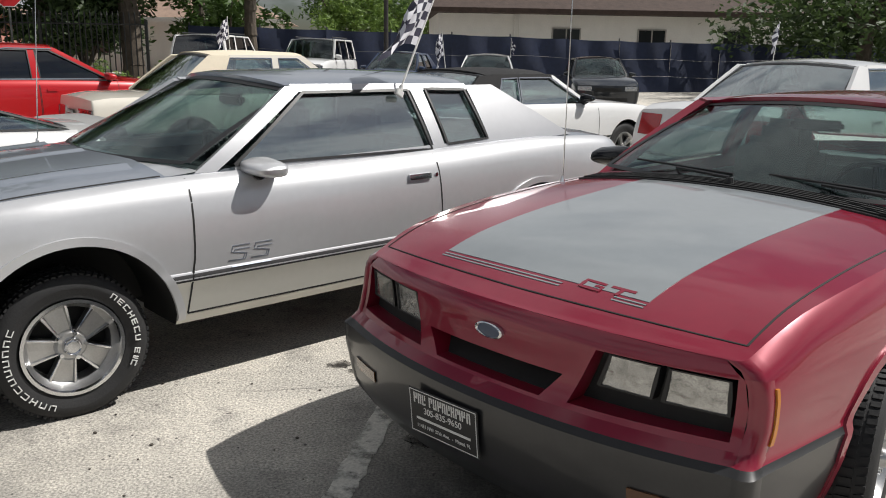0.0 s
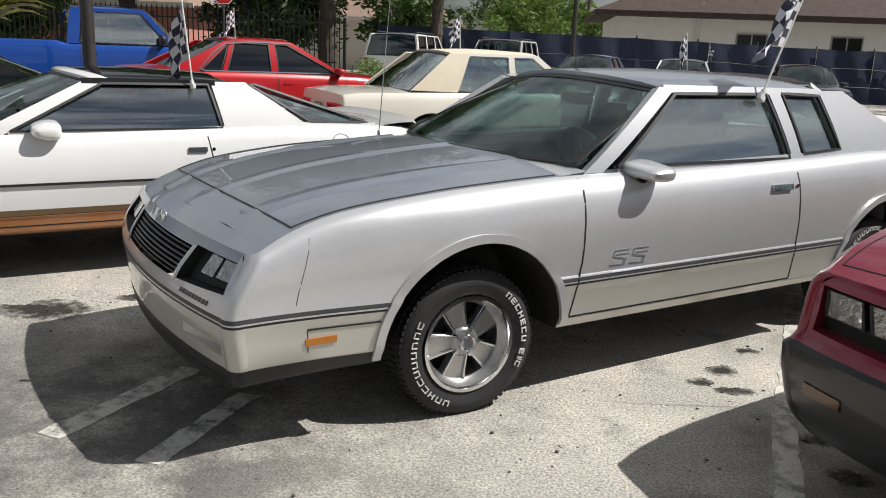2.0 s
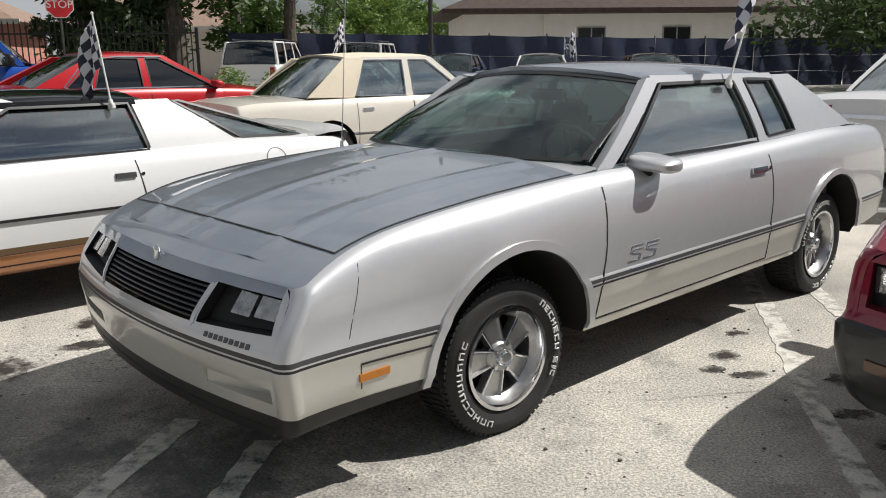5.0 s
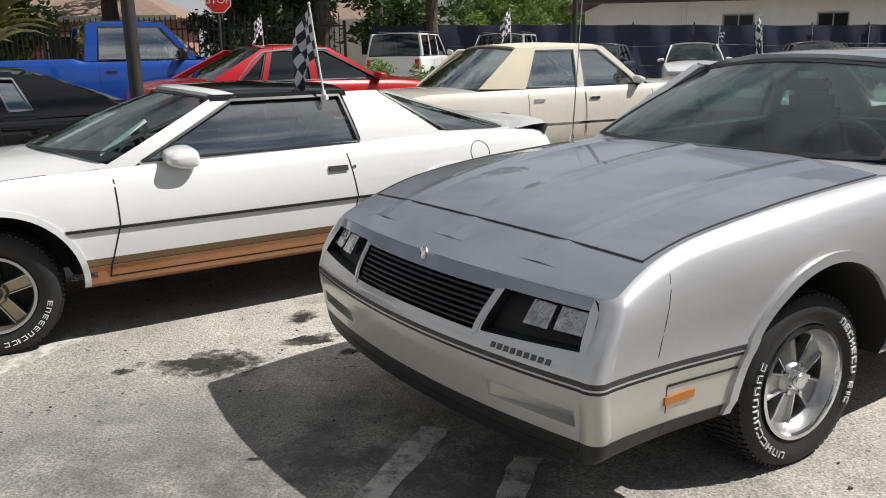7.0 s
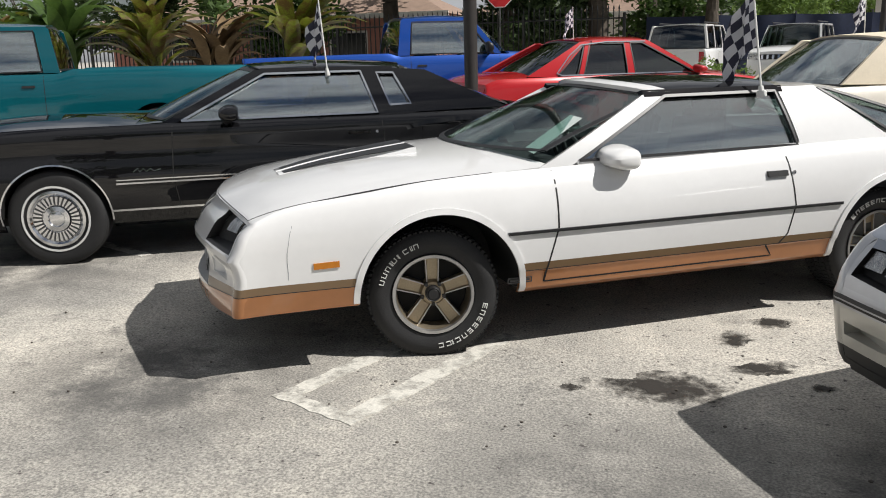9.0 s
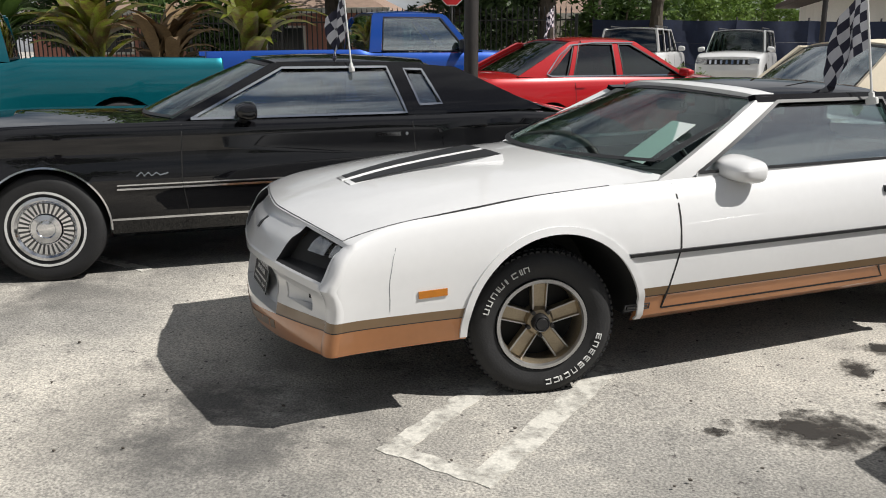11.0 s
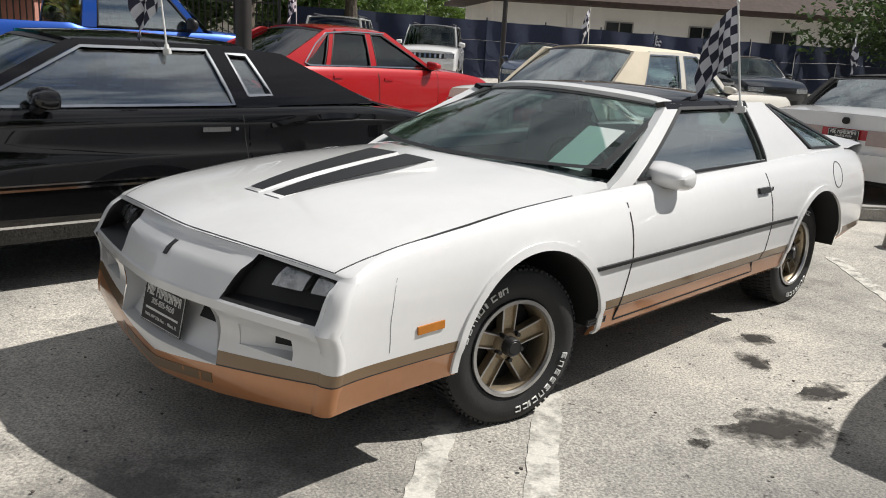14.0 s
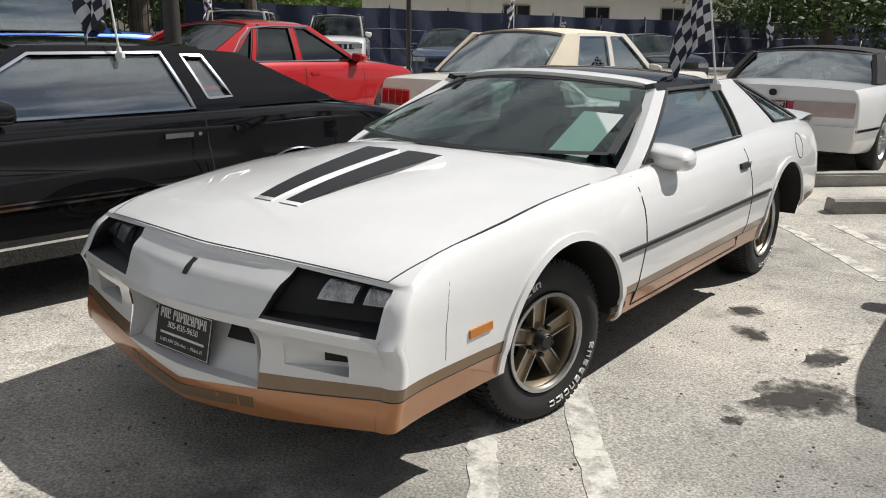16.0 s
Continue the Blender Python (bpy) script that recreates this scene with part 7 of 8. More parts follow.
def far_sedan(label, x, y, deg, body, flag=False):
    root = car_root("sedan", label, x, y, deg, z=ground_z(x, y))
    pil, win = sedan_glass((0.95, -1.6), (0.2, -0.95), 0.92, 1.38, body, mid=-0.25, rear=-0.95)
    c = plain_car(root, 2.65, 0.95, 1.0, 0.88, 0.2, [(-2.32, 0.88), (-1, 0.92), (0.9, 0.9), (1.7, 0.83), (2.27, 0.7)], [(-2.32, 0.92), (-1.5, 0.97), (0.9, 0.96), (1.7, 0.87), (2.27, 0.72)], body, (0.95, -1.6), (0.2, -0.95), [(-1.1, 1.35), (-0.4, 1.39), (0.3, 1.36)], 0.92, 0.6, win, pil, GLASS, arch=0.35, nose_bow=0.2)
    fr = c.front()
    for sg in (1, -1):
        plate_on(c, fr, sg * 0.42, sg * 0.76, 0.58, 0.69, 0.01, LAMP, "headlamp", 0.02, 5, 3)
        door_mirror(c, 0.6, 0.98, 0.8, (0.06, 0.09, 0.055), body, sg)
    plate_on(c, fr, -0.35, 0.35, 0.56, 0.66, 0.01, FLATBLACK, "grille", 0.02, 8, 3)
    plate_on(c, fr, -0.5, 0.5, 0.3, 0.4, 0.01, FLATBLACK, "lower_grille", 0.02, 8, 3)
    if flag:
        window_flag(root.matrix_world @ pose(-0.2, 0.66, 1.36, 0, 3, 10), seed=21, big=1.15)


cream_sedan(), red_sedan(), convertible(), white_sedan()
pickup("pickup_truck", "bright blue pickup truck with open bed", -9.7, 13.7, 38, BLUE, z=0.07, size=1.07)
pickup("pickup_truck", "teal metallic pickup truck with long open bed", -13.2, 8.4, 222, TEAL, z=0.02, size=1.05)
suv("jeep_wagon", "white boxy sport utility wagon with dark rear window", -6.9, 26.6, 84, WHITE, 0.2)
suv("sport_utility", "white modern sport utility vehicle with slotted grille", -4.2, 27.8, 262, WHITE, 0.17)
far_sedan("dark charcoal sedan parked before the blue fence", 4.3, 23.5, 268, GREY_CAR)
far_sedan("white sedan parked before the blue fence", 1.3, 24.5, 265, WHITE, True)
far_sedan("blue-grey sedan parked before the blue fence", -1.3, 24.8, 255, NAVY_CAR)
far_sedan("dark grey sedan parked before the blue fence", 13.5, 24.5, 250, GREY_CAR)

# ---- boundary, buildings, trees ----
NAVY = shader("navy_fence_cloth", (0.012, 0.022, 0.06), 0.75, vary=0.4, scale=1.2, bump=0.25, bscale=4)
IRON = shader("black_iron", (0.012, 0.012, 0.012), 0.5, vary=0.3)
STUCCO = shader("white_stucco", (0.78, 0.76, 0.72), 0.9, vary=0.1, scale=1.5, bump=0.15, bscale=60)
PINK = shader("pink_stucco", (0.48, 0.22, 0.17), 0.9, vary=0.15, scale=2)
SHINGLE = shader("brown_shingle", (0.075, 0.05, 0.04), 0.9, vary=0.45, scale=3, bump=0.5, bscale=14)
ROOF_TAN = shader("tan_roof", (0.30, 0.21, 0.16), 0.9, vary=0.3, scale=3, bump=0.4, bscale=14)
BARK = shader("grey_bark", (0.10, 0.08, 0.06), 0.9, vary=0.5, scale=6, bump=0.8, bscale=18)
DARKGLASS = shader("dark_window_pane", (0.02, 0.022, 0.025), 0.12, spec=0.6)
LEAF = shader("green_leaf", (0.085, 0.15, 0.028), 0.6, color2=(0.04, 0.08, 0.018), scale=1.5)
LEAF_LIGHT = shader("light_green_leaf", (0.17, 0.26, 0.045), 0.55, color2=(0.08, 0.14, 0.03), scale=1.5)
LEAF_DARK = shader("dark_green_leaf", (0.06, 0.10, 0.026), 0.6, color2=(0.028, 0.05, 0.015), scale=1.5)
FROND_DRY = shader("dry_palm_frond", (0.20, 0.13, 0.06), 0.85, color2=(0.09, 0.06, 0.03), scale=3)
CROTON = shader("croton_leaf", (0.16, 0.20, 0.02), 0.45, color2=(0.10, 0.06, 0.02), scale=5, lo=0.42, hi=0.58)
SIGNRED = shader("stop_sign_red", (0.55, 0.015, 0.02), 0.45, vary=0.08)


def fence_panels():
    x0, y0, x1, y1 = -9.0, 30.0, 26.0, 41.0
    ln = math.hypot(x1 - x0, y1 - y0)
    n = 15
    root = thing("boundary_fence", "tall navy blue cloth screen on a chain-link boundary fence", "fence", kind="structure")
    for k in range(n):
        bm = bmesh.new()
        rows = []
        for i in range(9):
            t = (k + i / 8) / n
            x, y = x0 + (x1 - x0) * t, y0 + (y1 - y0) * t
            g = ground_z(x, y)
            rows.append([(x, y + 0.05 * math.sin(i * 1.3 + k + j * 0.7), g + 0.02 + (2.08 - 0.03 * math.sin(math.pi * i / 8)) * j / 6) for j in range(7)])
        grid(bm, rows)
        bmesh.ops.solidify(bm, geom=list(bm.faces), thickness=0.01)
        part("screen_panel", bm, NAVY, root, deg=60)
        bm = bmesh.new()
        t = k / n
        x, y = x0 + (x1 - x0) * t, y0 + (y1 - y0) * t
        tube(bm, (x, y + 0.12, ground_z(x, y)), (x, y + 0.12, ground_z(x, y) + 2.2), 0.03, 0.03, 8)
        part("fence_post", bm, ALLOY_DARK, root)
    for h in (0.65, 1.35):
        bm = bmesh.new()
        for k in range(n * 4):
            ta, tb = k / (n * 4), (k + 1) / (n * 4)
            f = lambda t: Vector((x0 + (x1 - x0) * t, y0 + (y1 - y0) * t - 0.09, ground_z(x0 + (x1 - x0) * t, y0) + h + 0.04 * math.sin(t * 40)))
            tube(bm, f(ta), f(tb), 0.0055, 0.0055, 5)
        part("tie_rope", bm, ALLOY_DARK, root)


def iron_fence():
    root = thing("iron_fence", "black wrought-iron picket fence with pointed tops", "fence", kind="structure")
    x0, y0, x1, y1 = -31.0, 20.0, -8.6, 24.6
    ln = math.hypot(x1 - x0, y1 - y0)
    bm = bmesh.new()
    box(bm, -0.014, 0.014, -0.014, 0.014, 0.05, 2.25)
    bmesh.ops.create_cone(bm, cap_ends=True, segments=4, radius1=0.03, radius2=0, depth=0.14, matrix=Matrix.Translation((0, 0, 2.32)))
    pick = mesh_from(bm, "picket", IRON)
    n = int(ln / 0.15)
    for k in range(n):
        t = k / n
        o = new("picket", pick)
        o.parent = root
        x, y = x0 + (x1 - x0) * t, y0 + (y1 - y0) * t
        o.location = (x, y, ground_z(x, y))
    for h in (0.2, 2.0):
        bm = bmesh.new()
        tube(bm, (x0, y0, ground_z(x0, y0) + h), (x1, y1, ground_z(x1, y1) + h), 0.022, 0.022, 6)
        part("rail", bm, IRON, root)
    for k in range(9):
        t = k / 8
        x, y = x0 + (x1 - x0) * t, y0 + (y1 - y0) * t
        bm = bmesh.new()
        box(bm, x - 0.04, x + 0.04, y - 0.04, y + 0.04, ground_z(x, y), ground_z(x, y) + 2.15, 0.006)
        part("post", bm, IRON, root)


def white_house():
    root = thing("white_building", "long white stucco building with brown shingle hip roof", "building", pose(8.0, 46.0, 0, 0, 0, 4))
    bm = bmesh.new()
    box(bm, -8.3, 20, 0, 9, 0, 3.75)
    part("wall", bm, STUCCO, root)
    bm = bmesh.new()
    E = [(-9.5, -1.3), (21.2, -1.3), (21.2, 10.3), (-9.5, 10.3)]
    lo = [bm.verts.new((x, y, 3.62)) for x, y in E]
    hi0 = [bm.verts.new((x, y, 3.86)) for x, y in E]
    r0, r1 = bm.verts.new((-3.6, 4.5, 6.4)), bm.verts.new((15, 4.5, 6.4))
    for i in range(4):
        j = (i + 1) % 4
        bm.faces.new((lo[i], lo[j], hi0[j], hi0[i]))
    bm.faces.new(lo[::-1])
    bm.faces.new((hi0[0], hi0[1], r1, r0)), bm.faces.new((hi0[2], hi0[3], r0, r1)), bm.faces.new((hi0[1], hi0[2], r1)), bm.faces.new((hi0[3], hi0[0], r0))
    part("roof", bm, SHINGLE, root)
    for x in (-1.36, 3.36, 8.1, 12.8, 17.5):
        bm = bmesh.new()
        box(bm, x - 0.8, x + 0.8, -0.06, 0.0, 1.9, 2.95)
        w = part("window", bm, shader("window_frame", (0.35, 0.33, 0.30), 0.6, vary=0.1), root)
        for s_ in (-1, 1):
            bm = bmesh.new()
            box(bm, x + s_ * 0.38 - 0.34, x + s_ * 0.38 + 0.34, -0.08, -0.055, 1.98, 2.88)
            part("pane", bm, DARKGLASS, w)
    for x in (-4.2, 10.2):
        bm = bmesh.new()
        tube(bm, (x, -0.08, 2.2), (x, -0.08, 3.6), 0.03, 0.03, 8), tube(bm, (x + 0.25, -0.08, 2.2), (x + 0.25, -0.08, 4.4), 0.03, 0.03, 8)
        box(bm, x - 0.2, x + 0.4, -0.2, 0, 2.1, 2.35, 0.02)
        part("conduit", bm, STUCCO, root)


def pink_house(x, y, deg, w, label, wall, roof):
    root = thing("bungalow", label, "house", pose(x, y, 0.2, 0, 0, deg))
    bm = bmesh.new()
    box(bm, -w / 2, w / 2, 0, 7, 0, 2.9)
    part("wall", bm, wall, root)
    bm = bmesh.new()
    lo = [bm.verts.new(p) for p in ((-w / 2 - 0.8, -0.9, 2.8), (w / 2 + 0.8, -0.9, 2.8), (w / 2 + 0.8, 7.9, 2.8), (-w / 2 - 0.8, 7.9, 2.8))]
    r = [bm.verts.new(p) for p in ((-w / 2 + 2.6, 3.5, 4.6), (w / 2 - 2.6, 3.5, 4.6))]
    bm.faces.new(lo[::-1]), bm.faces.new((lo[0], lo[1], r[1], r[0])), bm.faces.new((lo[2], lo[3], r[0], r[1])), bm.faces.new((lo[1], lo[2], r[1])), bm.faces.new((lo[3], lo[0], r[0]))
    part("roof", bm, roof, root)
    bm = bmesh.new()
    box(bm, -w / 2 - 0.85, w / 2 + 0.85, -0.96, -0.9, 2.68, 2.9, 0.01)
    part("fascia", bm, STUCCO, root)
    for wx in (-w / 4, w / 4):
        bm = bmesh.new()
        box(bm, wx - 0.9, wx + 0.9, -0.05, 0, 1.0, 2.2)
        f = part("window", bm, STUCCO, root)
        bm = bmesh.new()
        box(bm, wx - 0.8, wx + 0.8, -0.07, -0.045, 1.1, 2.1)
        part("pane", bm, DARKGLASS, f)


def leaf_cloud(bm, centre, radius, count, size, rnd, flat=0.75):
    """Many small leaves on the shell and inside of an uneven cluster."""
    cx, cy, cz = centre
    for _ in range(count):
        d = Vector((rnd.gauss(0, 1), rnd.gauss(0, 1), rnd.gauss(0, 1))).normalized() * radius * rnd.uniform(0.45, 1.05)
        p = Vector((cx + d.x, cy + d.y, cz + d.z * flat))
        a, b = Vector((rnd.gauss(0, 1), rnd.gauss(0, 1), rnd.gauss(0, 0.6))).normalized(), Vector((rnd.gauss(0, 1), rnd.gauss(0, 1), rnd.gauss(0, 1))).normalized()
        s = size * rnd.uniform(0.6, 1.4)
        n = a.cross(b)
        if n.length < 0.1:
            continue
        b = n.normalized().cross(a) * s * 0.42
        a = a * s
        bm.faces.new([bm.verts.new(q) for q in (p - a, p + b * 0.9 - a * 0.2, p + a, p - b * 0.9 - a * 0.2)])


def raw_mesh(bm, name, mat):
    me = bpy.data.meshes.new(name)
    bm.to_mesh(me)
    bm.free()
    me.materials.append(mat)
    return me


def leafy(m):
    n, l = m.node_tree.nodes, m.node_tree.links
    p, out = n["Principled BSDF"], n["Material Output"]
    mx, tl = n.new("ShaderNodeMixShader"), n.new("ShaderNodeBsdfTranslucent")
    mx.inputs["Fac"].default_value = 0.35
    c = p.inputs["Base Color"]
    if c.is_linked:
        l.new(c.links[0].from_socket, tl.inputs["Color"])
    l.new(p.outputs["BSDF"], mx.inputs[1]), l.new(tl.outputs["BSDF"], mx.inputs[2]), l.new(mx.outputs["Shader"], out.inputs["Surface"])


for m_ in (LEAF, LEAF_LIGHT, LEAF_DARK, CROTON):
    leafy(m_)


def tree(x, y, h, spread, trunk, leaf, label, seed, base=0.35, clusters=22, size=0.16, dens=170, low=False):
    rnd = random.Random(seed)
    root = thing("tree", label, "tree", pose(x, y, ground_z(x, y)), "boundary trees")
    bm = bmesh.new()
    tips = []
    fork = Vector((rnd.uniform(-0.2, 0.2), rnd.uniform(-0.2, 0.2), h * base))
    prev, pr = Vector((0, 0, -0.1)), trunk * 1.3
    for k in range(1, 6):
        p = fork * (k / 5) + Vector((rnd.uniform(-0.05, 0.05), rnd.uniform(-0.05, 0.05), 0))
        tube(bm, prev, p, pr, trunk * (1.2 - 0.06 * k), 10)
        prev, pr = p, trunk * (1.2 - 0.06 * k)
    for k in range(7):
        a = 2 * math.pi * k / 7 + rnd.uniform(-0.3, 0.3)
        tip = fork + Vector((math.cos(a) * spread * rnd.uniform(0.4, 0.8), math.sin(a) * spread * rnd.uniform(0.4, 0.8), (h - fork.z) * rnd.uniform(0.25, 0.85)))
        mid = (fork + tip) / 2 + Vector((rnd.uniform(-0.3, 0.3), rnd.uniform(-0.3, 0.3), 0.3))
        tube(bm, fork, mid, trunk * 0.6, trunk * 0.35, 7), tube(bm, mid, tip, trunk * 0.35, trunk * 0.1, 6)
        tips += [mid, tip]
    part("trunk", bm, BARK, root)
    bm = bmesh.new()
    for k in range(clusters):
        t = tips[k % len(tips)]
        c = t + Vector((rnd.gauss(0, spread * 0.25), rnd.gauss(0, spread * 0.25), rnd.uniform(-0.3, 0.7) - (h * 0.18 if low else 0)))
        leaf_cloud(bm, c, spread * rnd.uniform(0.2, 0.36), dens, size, rnd)
    o = new("crown", raw_mesh(bm, "crown", leaf))
    o.parent = root
    o["kind"] = "stuff"
    return root


def palm(x, y, h, seed, label="cabbage palm with a skirt of dry hanging fronds"):
    rnd = random.Random(seed)
    root = thing("palm_tree", label, "palm tree", pose(x, y, ground_z(x, y)), "boundary trees")
    bm = bmesh.new()
    prev = Vector((0, 0, -0.1))
    for k in range(1, 13):
        p = Vector((0.03 * math.sin(k), 0.03 * math.cos(k * 1.3), h * k / 12))
        tube(bm, prev, p, 0.24 if k % 2 else 0.21, 0.2, 10)
        prev = p
    part("trunk", bm, BARK, root)

    def fronds(n, up, length, mat, name, spread):
        bm = bmesh.new()
        for k in range(n):
            a = rnd.uniform(0, 6.28)
            e = up + rnd.uniform(-spread, spread)
            stem = [Vector((math.cos(a) * length * t * math.cos(e - 1.1 * t * t), math.sin(a) * length * t * math.cos(e - 1.1 * t * t), h + length * t * math.sin(e - 1.1 * t * t))) for t in np.linspace(0, 1, 6)]
            for s0, s1 in zip(stem, stem[1:]):
                tube(bm, s0, s1, 0.016, 0.012, 4)
            for i in range(26):
                t = 0.35 + 0.65 * i / 25
                j = min(4, int(t * 5))
                p = stem[j].lerp(stem[j + 1], t * 5 - j) if j < 5 else stem[5]
                d = (stem[j + 1] - stem[j]).normalized()
                sd_ = d.cross(Vector((0, 0, 1))).normalized() * (1 if i % 2 else -1)
                q = p + (sd_ * 0.8 + d * 0.5 + Vector((0, 0, -0.35))) * length * 0.30 * rnd.uniform(0.7, 1.1)
                w = d * 0.022
                bm.faces.new([bm.verts.new(v) for v in (p - w, p + w, q)])
        o = new(name, raw_mesh(bm, name, mat))
        o.parent = root
        o["kind"] = "stuff"
    fronds(26, 0.5, 1.9, LEAF, "crown", 0.7)
    fronds(26, -1.0, 1.7, FROND_DRY, "dead_fronds", 0.25)


def croton(x, y, h, seed, mat):
    """A clump of broad upright leaves."""
    rnd = random.Random(seed)
    root = thing("garden_plant", "broad-leaved yellow-green garden plant", "plant", pose(x, y, ground_z(x, y)), "garden plants")
    for s_ in range(3):
        bm = bmesh.new()
        c = Vector((rnd.uniform(-0.5, 0.5), rnd.uniform(-0.3, 0.3), 0))
        tube(bm, c, c + Vector((0, 0, h * 0.55)), 0.04, 0.03, 8)
        part("stem", bm, BARK, root)
        for k in range(13):
            a, e, L = rnd.uniform(0, 6.28), rnd.uniform(0.75, 1.45), h * rnd.uniform(0.4, 0.62)
            bm = bmesh.new()
            b0 = c + Vector((0, 0, h * rnd.uniform(0.35, 0.6)))
            rows = []
            for t in np.linspace(0, 1, 7):
                ee = e - 0.5 * t * t
                p = b0 + Vector((math.cos(a) * math.cos(ee), math.sin(a) * math.cos(ee), math.sin(ee))) * L * t
                w = 0.10 * h / 1.8 * math.sin(math.pi * min(1, 0.12 + 0.88 * t)) + 0.004
                sd_ = Vector((-math.sin(a), math.cos(a), 0)) * w
                rows.append([p - sd_ + Vector((0, 0, w * 0.4)), p, p + sd_ + Vector((0, 0, w * 0.4))])
            grid(bm, rows)
            part("leaf", bm, mat, root, deg=80)


def hedge(x, y, deg, L, H, D, seed):
    rnd = random.Random(seed)
    bm = bmesh.new()
    for k in range(int(L * 9)):
        leaf_cloud(bm, (rnd.uniform(-L / 2, L / 2), rnd.uniform(-D / 2, D / 2), H * rnd.uniform(0.25, 0.85)), 0.26, 90, 0.05, rnd, 0.9)
    o = new("hedge", raw_mesh(bm, "hedge", LEAF_LIGHT))
    o.matrix_world = pose(x, y, ground_z(x, y), 0, 0, deg)
    tagged(o, "clipped light green hedge beside the fence", "hedge", kind="stuff")


def stop_sign(x, y, z, deg):
    root = thing("stop_sign", "red octagonal stop sign on a steel post", "road sign", pose(x, y, ground_z(x, y), 0, 0, deg))
    bm = bmesh.new()
    tube(bm, (0, 0.03, 0), (0, 0.03, z + 0.3), 0.03, 0.03, 8)
    part("post", bm, ALLOY_DARK, root)
    for r, y0, mt, nm in ((0.38, 0.0, LETTER, "rim"), (0.355, -0.004, SIGNRED, "face")):
        bm = bmesh.new()
        bmesh.ops.create_cone(bm, cap_ends=True, segments=8, radius1=r, radius2=r, depth=0.006, matrix=Matrix.Translation((0, y0, z)) @ Matrix.Rotation(radians(90), 4, "X") @ Matrix.Rotation(radians(22.5), 4, "Z"))
        part(nm, bm, mt, root)
    me = lettering("STOP", 0.28)
    me.materials.append(LETTER)
    o = new("lettering", me)
    o.parent = root
    o.matrix_local = pose(0, -0.009, z, 90, 0, 0)


def post(name, x, y, r, h, mat, label, lean=0.0):
    bm = bmesh.new()
    tube(bm, (0, 0, -0.1), (lean, 0, h), r, r * 0.92, 14)
    solid(name, bm, mat, label, "pole", m=pose(x, y, ground_z(x, y)))


fence_panels()
iron_fence()
white_house()
pink_house(-27.0, 33.0, 12, 16, "pink bungalow with a tan hipped roof behind the fence", PINK, ROOF_TAN)
pink_house(-15.0, 44.0, 5, 12, "pale bungalow with a tan hipped roof behind the fence", STUCCO, ROOF_TAN)
POLE = shader("dark_painted_steel", (0.035, 0.03, 0.028), 0.5, vary=0.35, scale=6)
post("lamp_post", -6.9, 9.0, 0.075, 6.5, POLE, "dark painted steel post rising from the lot")
post("lamp_post", -1.9, 28.2, 0.08, 8.0, POLE, "dark painted steel post before the blue fence")
post("utility_pole", -8.0, 60.0, 0.16, 11.0, BARK, "wooden utility pole beyond the fence")
post("utility_pole", -2.2, 78.0, 0.16, 12.0, BARK, "wooden utility pole beyond the fence")
for k, (z0, z1) in enumerate(((10.2, 11.0), (9.6, 10.4), (8.6, 9.2))):
    bm = bmesh.new()
    for i in range(24):
        t0, t1 = i / 24, (i + 1) / 24
        f = lambda t: Vector((-70 + 68 * t, 52 + 26 * t, z0 + (z1 - z0) * t - 6 * t * (1 - t)))
        tube(bm, f(t0), f(t1), 0.03, 0.03, 4)
    solid("power_line", bm, TRIM, "black overhead power line between poles", "cable")
stop_sign(-11.9, 23.4, 2.75, 20)
hedge(-7.2, 21.0, 12, 4.4, 1.15, 1.0, 5)
hedge(-14.0, 18.9, 12, 5.0, 1.1, 0.9, 6)
for k, (x, y, h, m_) in enumerate(((-16.0, 13.8, 2.7, CROTON), (-14.3, 13.9, 2.3, FROND_DRY), (-13.0, 14.6, 2.8, CROTON), (-17.8, 13.0, 2.9, LEAF), (-19.5, 13.5, 2.8, CROTON))):
    croton(x, y, h, 40 + k, m_)
tree(-9.9, 27.0, 9.0, 5.0, 0.30, LEAF_DARK, "large dark green shade tree behind the iron fence", 1, 0.42, 40, 0.2, 190)
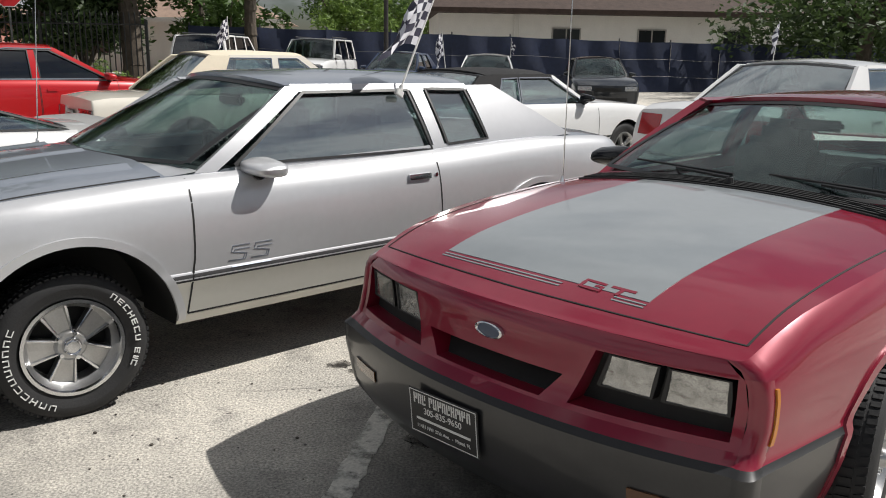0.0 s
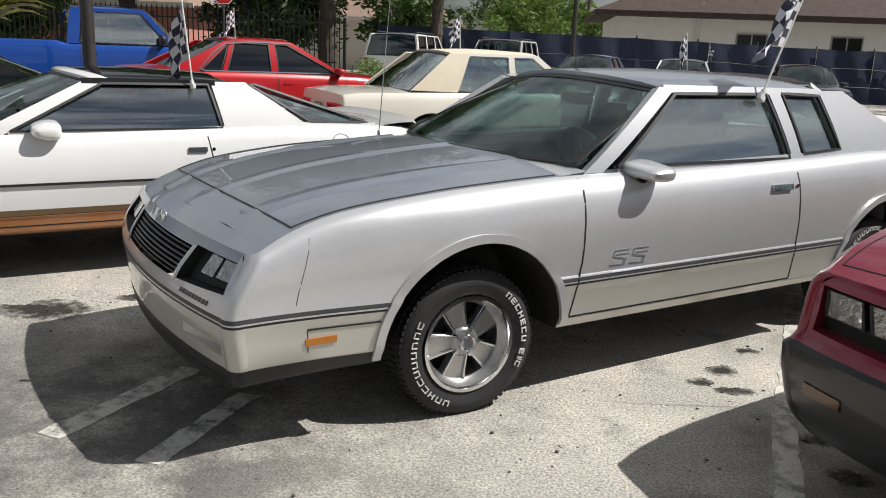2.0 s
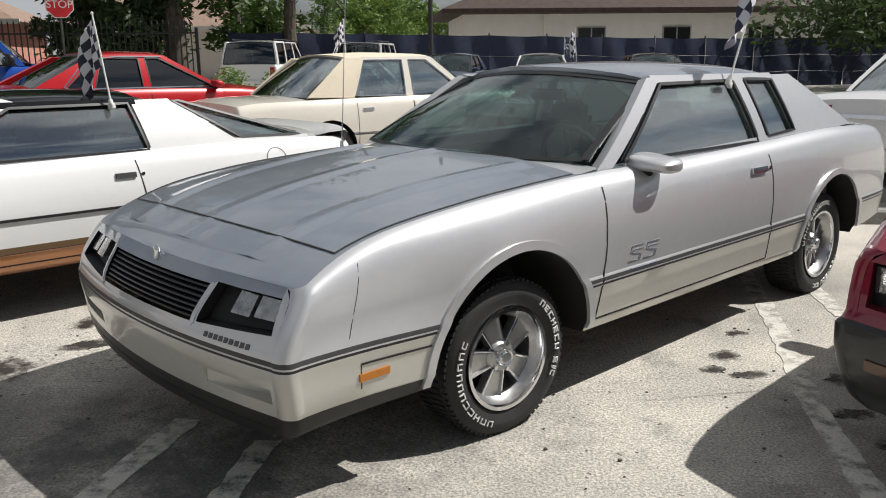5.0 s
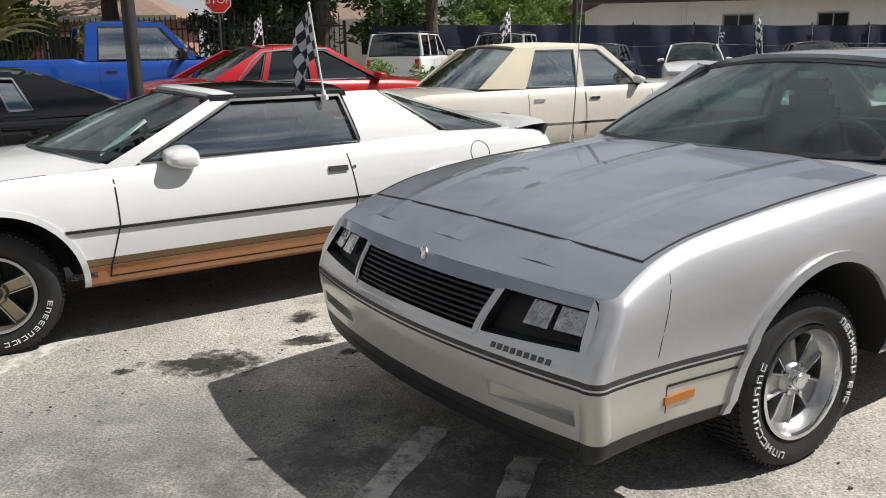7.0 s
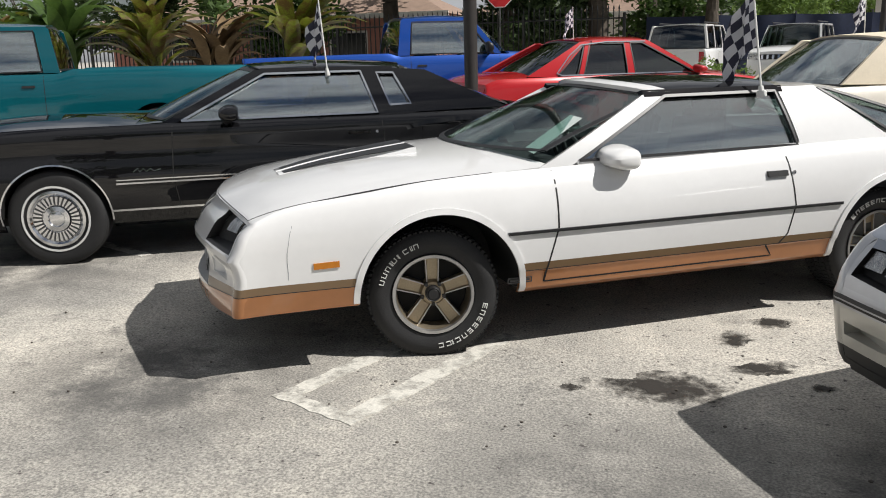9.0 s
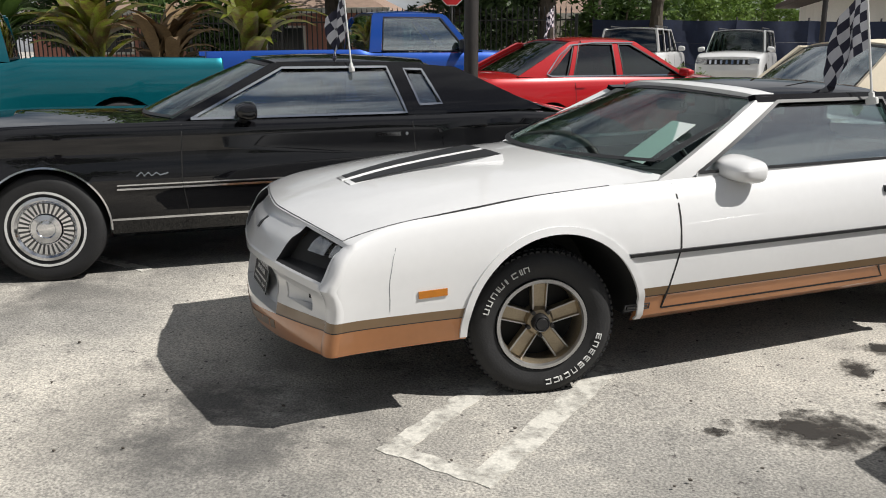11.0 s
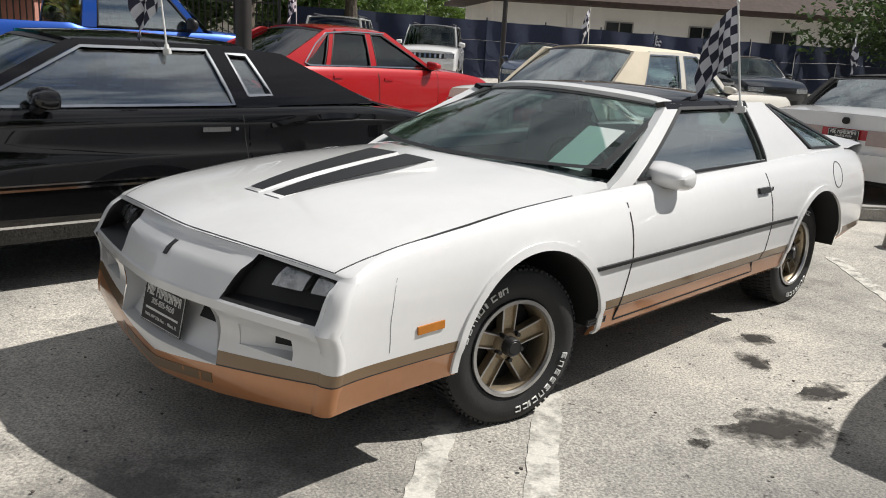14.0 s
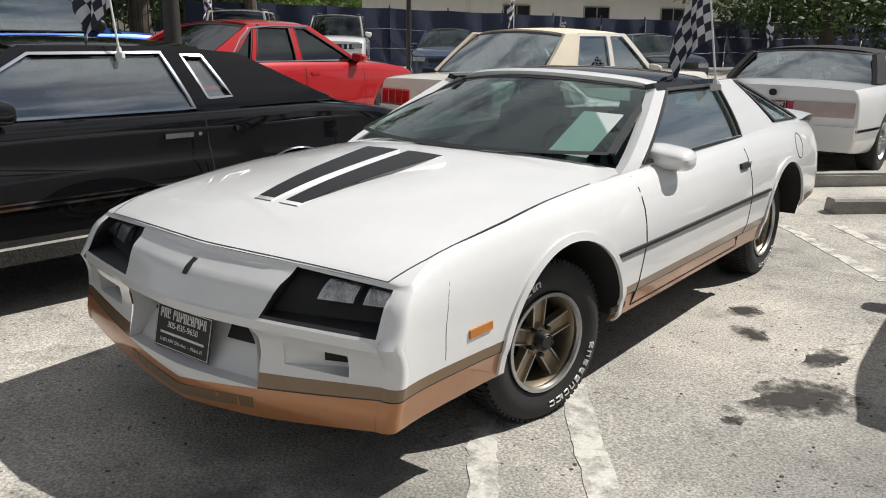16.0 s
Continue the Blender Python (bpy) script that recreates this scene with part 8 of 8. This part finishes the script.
tree(-13.5, 28.5, 9.5, 5.2, 0.34, LEAF_DARK, "large dark green shade tree behind the iron fence", 2, 0.4, 42, 0.2, 190)
tree(-18.5, 29.5, 9.0, 5.0, 0.3, LEAF, "spreading green shade tree behind the iron fence", 3, 0.42, 36, 0.2, 190)
tree(-10.2, 38.0, 10.0, 3.8, 0.34, LEAF_DARK, "large dark green shade tree behind the blue fence", 9, 0.28, 40, 0.22, 190)
tree(-6.8, 60.0, 6.6, 3.4, 0.2, LEAF_LIGHT, "bright light green tree behind the blue fence", 5, 0.22, 34, 0.18, 190)
tree(-8.6, 84.0, 10.0, 5.0, 0.3, LEAF, "tall round green tree in the distance", 6, 0.25, 36, 0.24, 190)
tree(-4.6, 92.0, 7.2, 3.6, 0.25, LEAF_LIGHT, "round light green tree in the distance", 4, 0.22, 30, 0.24, 170)
tree(-0.4, 70.0, 4.6, 2.6, 0.2, LEAF_LIGHT, "low round green tree in the distance", 10, 0.2, 26, 0.2, 170)
tree(16.5, 33.0, 6.0, 5.2, 0.28, LEAF_DARK, "dark green tree with low branches over the blue fence", 7, 0.42, 46, 0.16, 190, True)
tree(23.0, 33.5, 7.0, 5.5, 0.28, LEAF_DARK, "dark green tree with low branches over the blue fence", 8, 0.4, 44, 0.16, 190, True)
tree(-25.0, 27.0, 8.0, 4.5, 0.28, LEAF, "spreading green shade tree behind the iron fence", 12, 0.4, 30, 0.2, 180)
for k, (x, y, h) in enumerate(((-21.5, 26.5, 4.2), (-29.0, 27.5, 5.5), (-34.0, 26.0, 6.0), (-11.6, 27.2, 3.6), (-8.6, 33.5, 4.8), (-13.8, 31.0, 4.2))):
    tree(x, y, h, 2.6, 0.09, LEAF_DARK if k % 2 else LEAF, "dense dark green shrub behind the fence", 80 + k, 0.15, 26, 0.15, 150)
palm(-6.9, 30.5, 5.4, 31), palm(-9.3, 32.5, 5.8, 33)
for k, (x, y) in enumerate(((12, -32), (26, -24), (-6, -36), (40, -10), (-22, -30))):
    tree(x, y, 6.5, 5.0, 0.3, LEAF_DARK, "large dark green shade tree across the street", 60 + k, 0.25, 30, 0.34, 90)
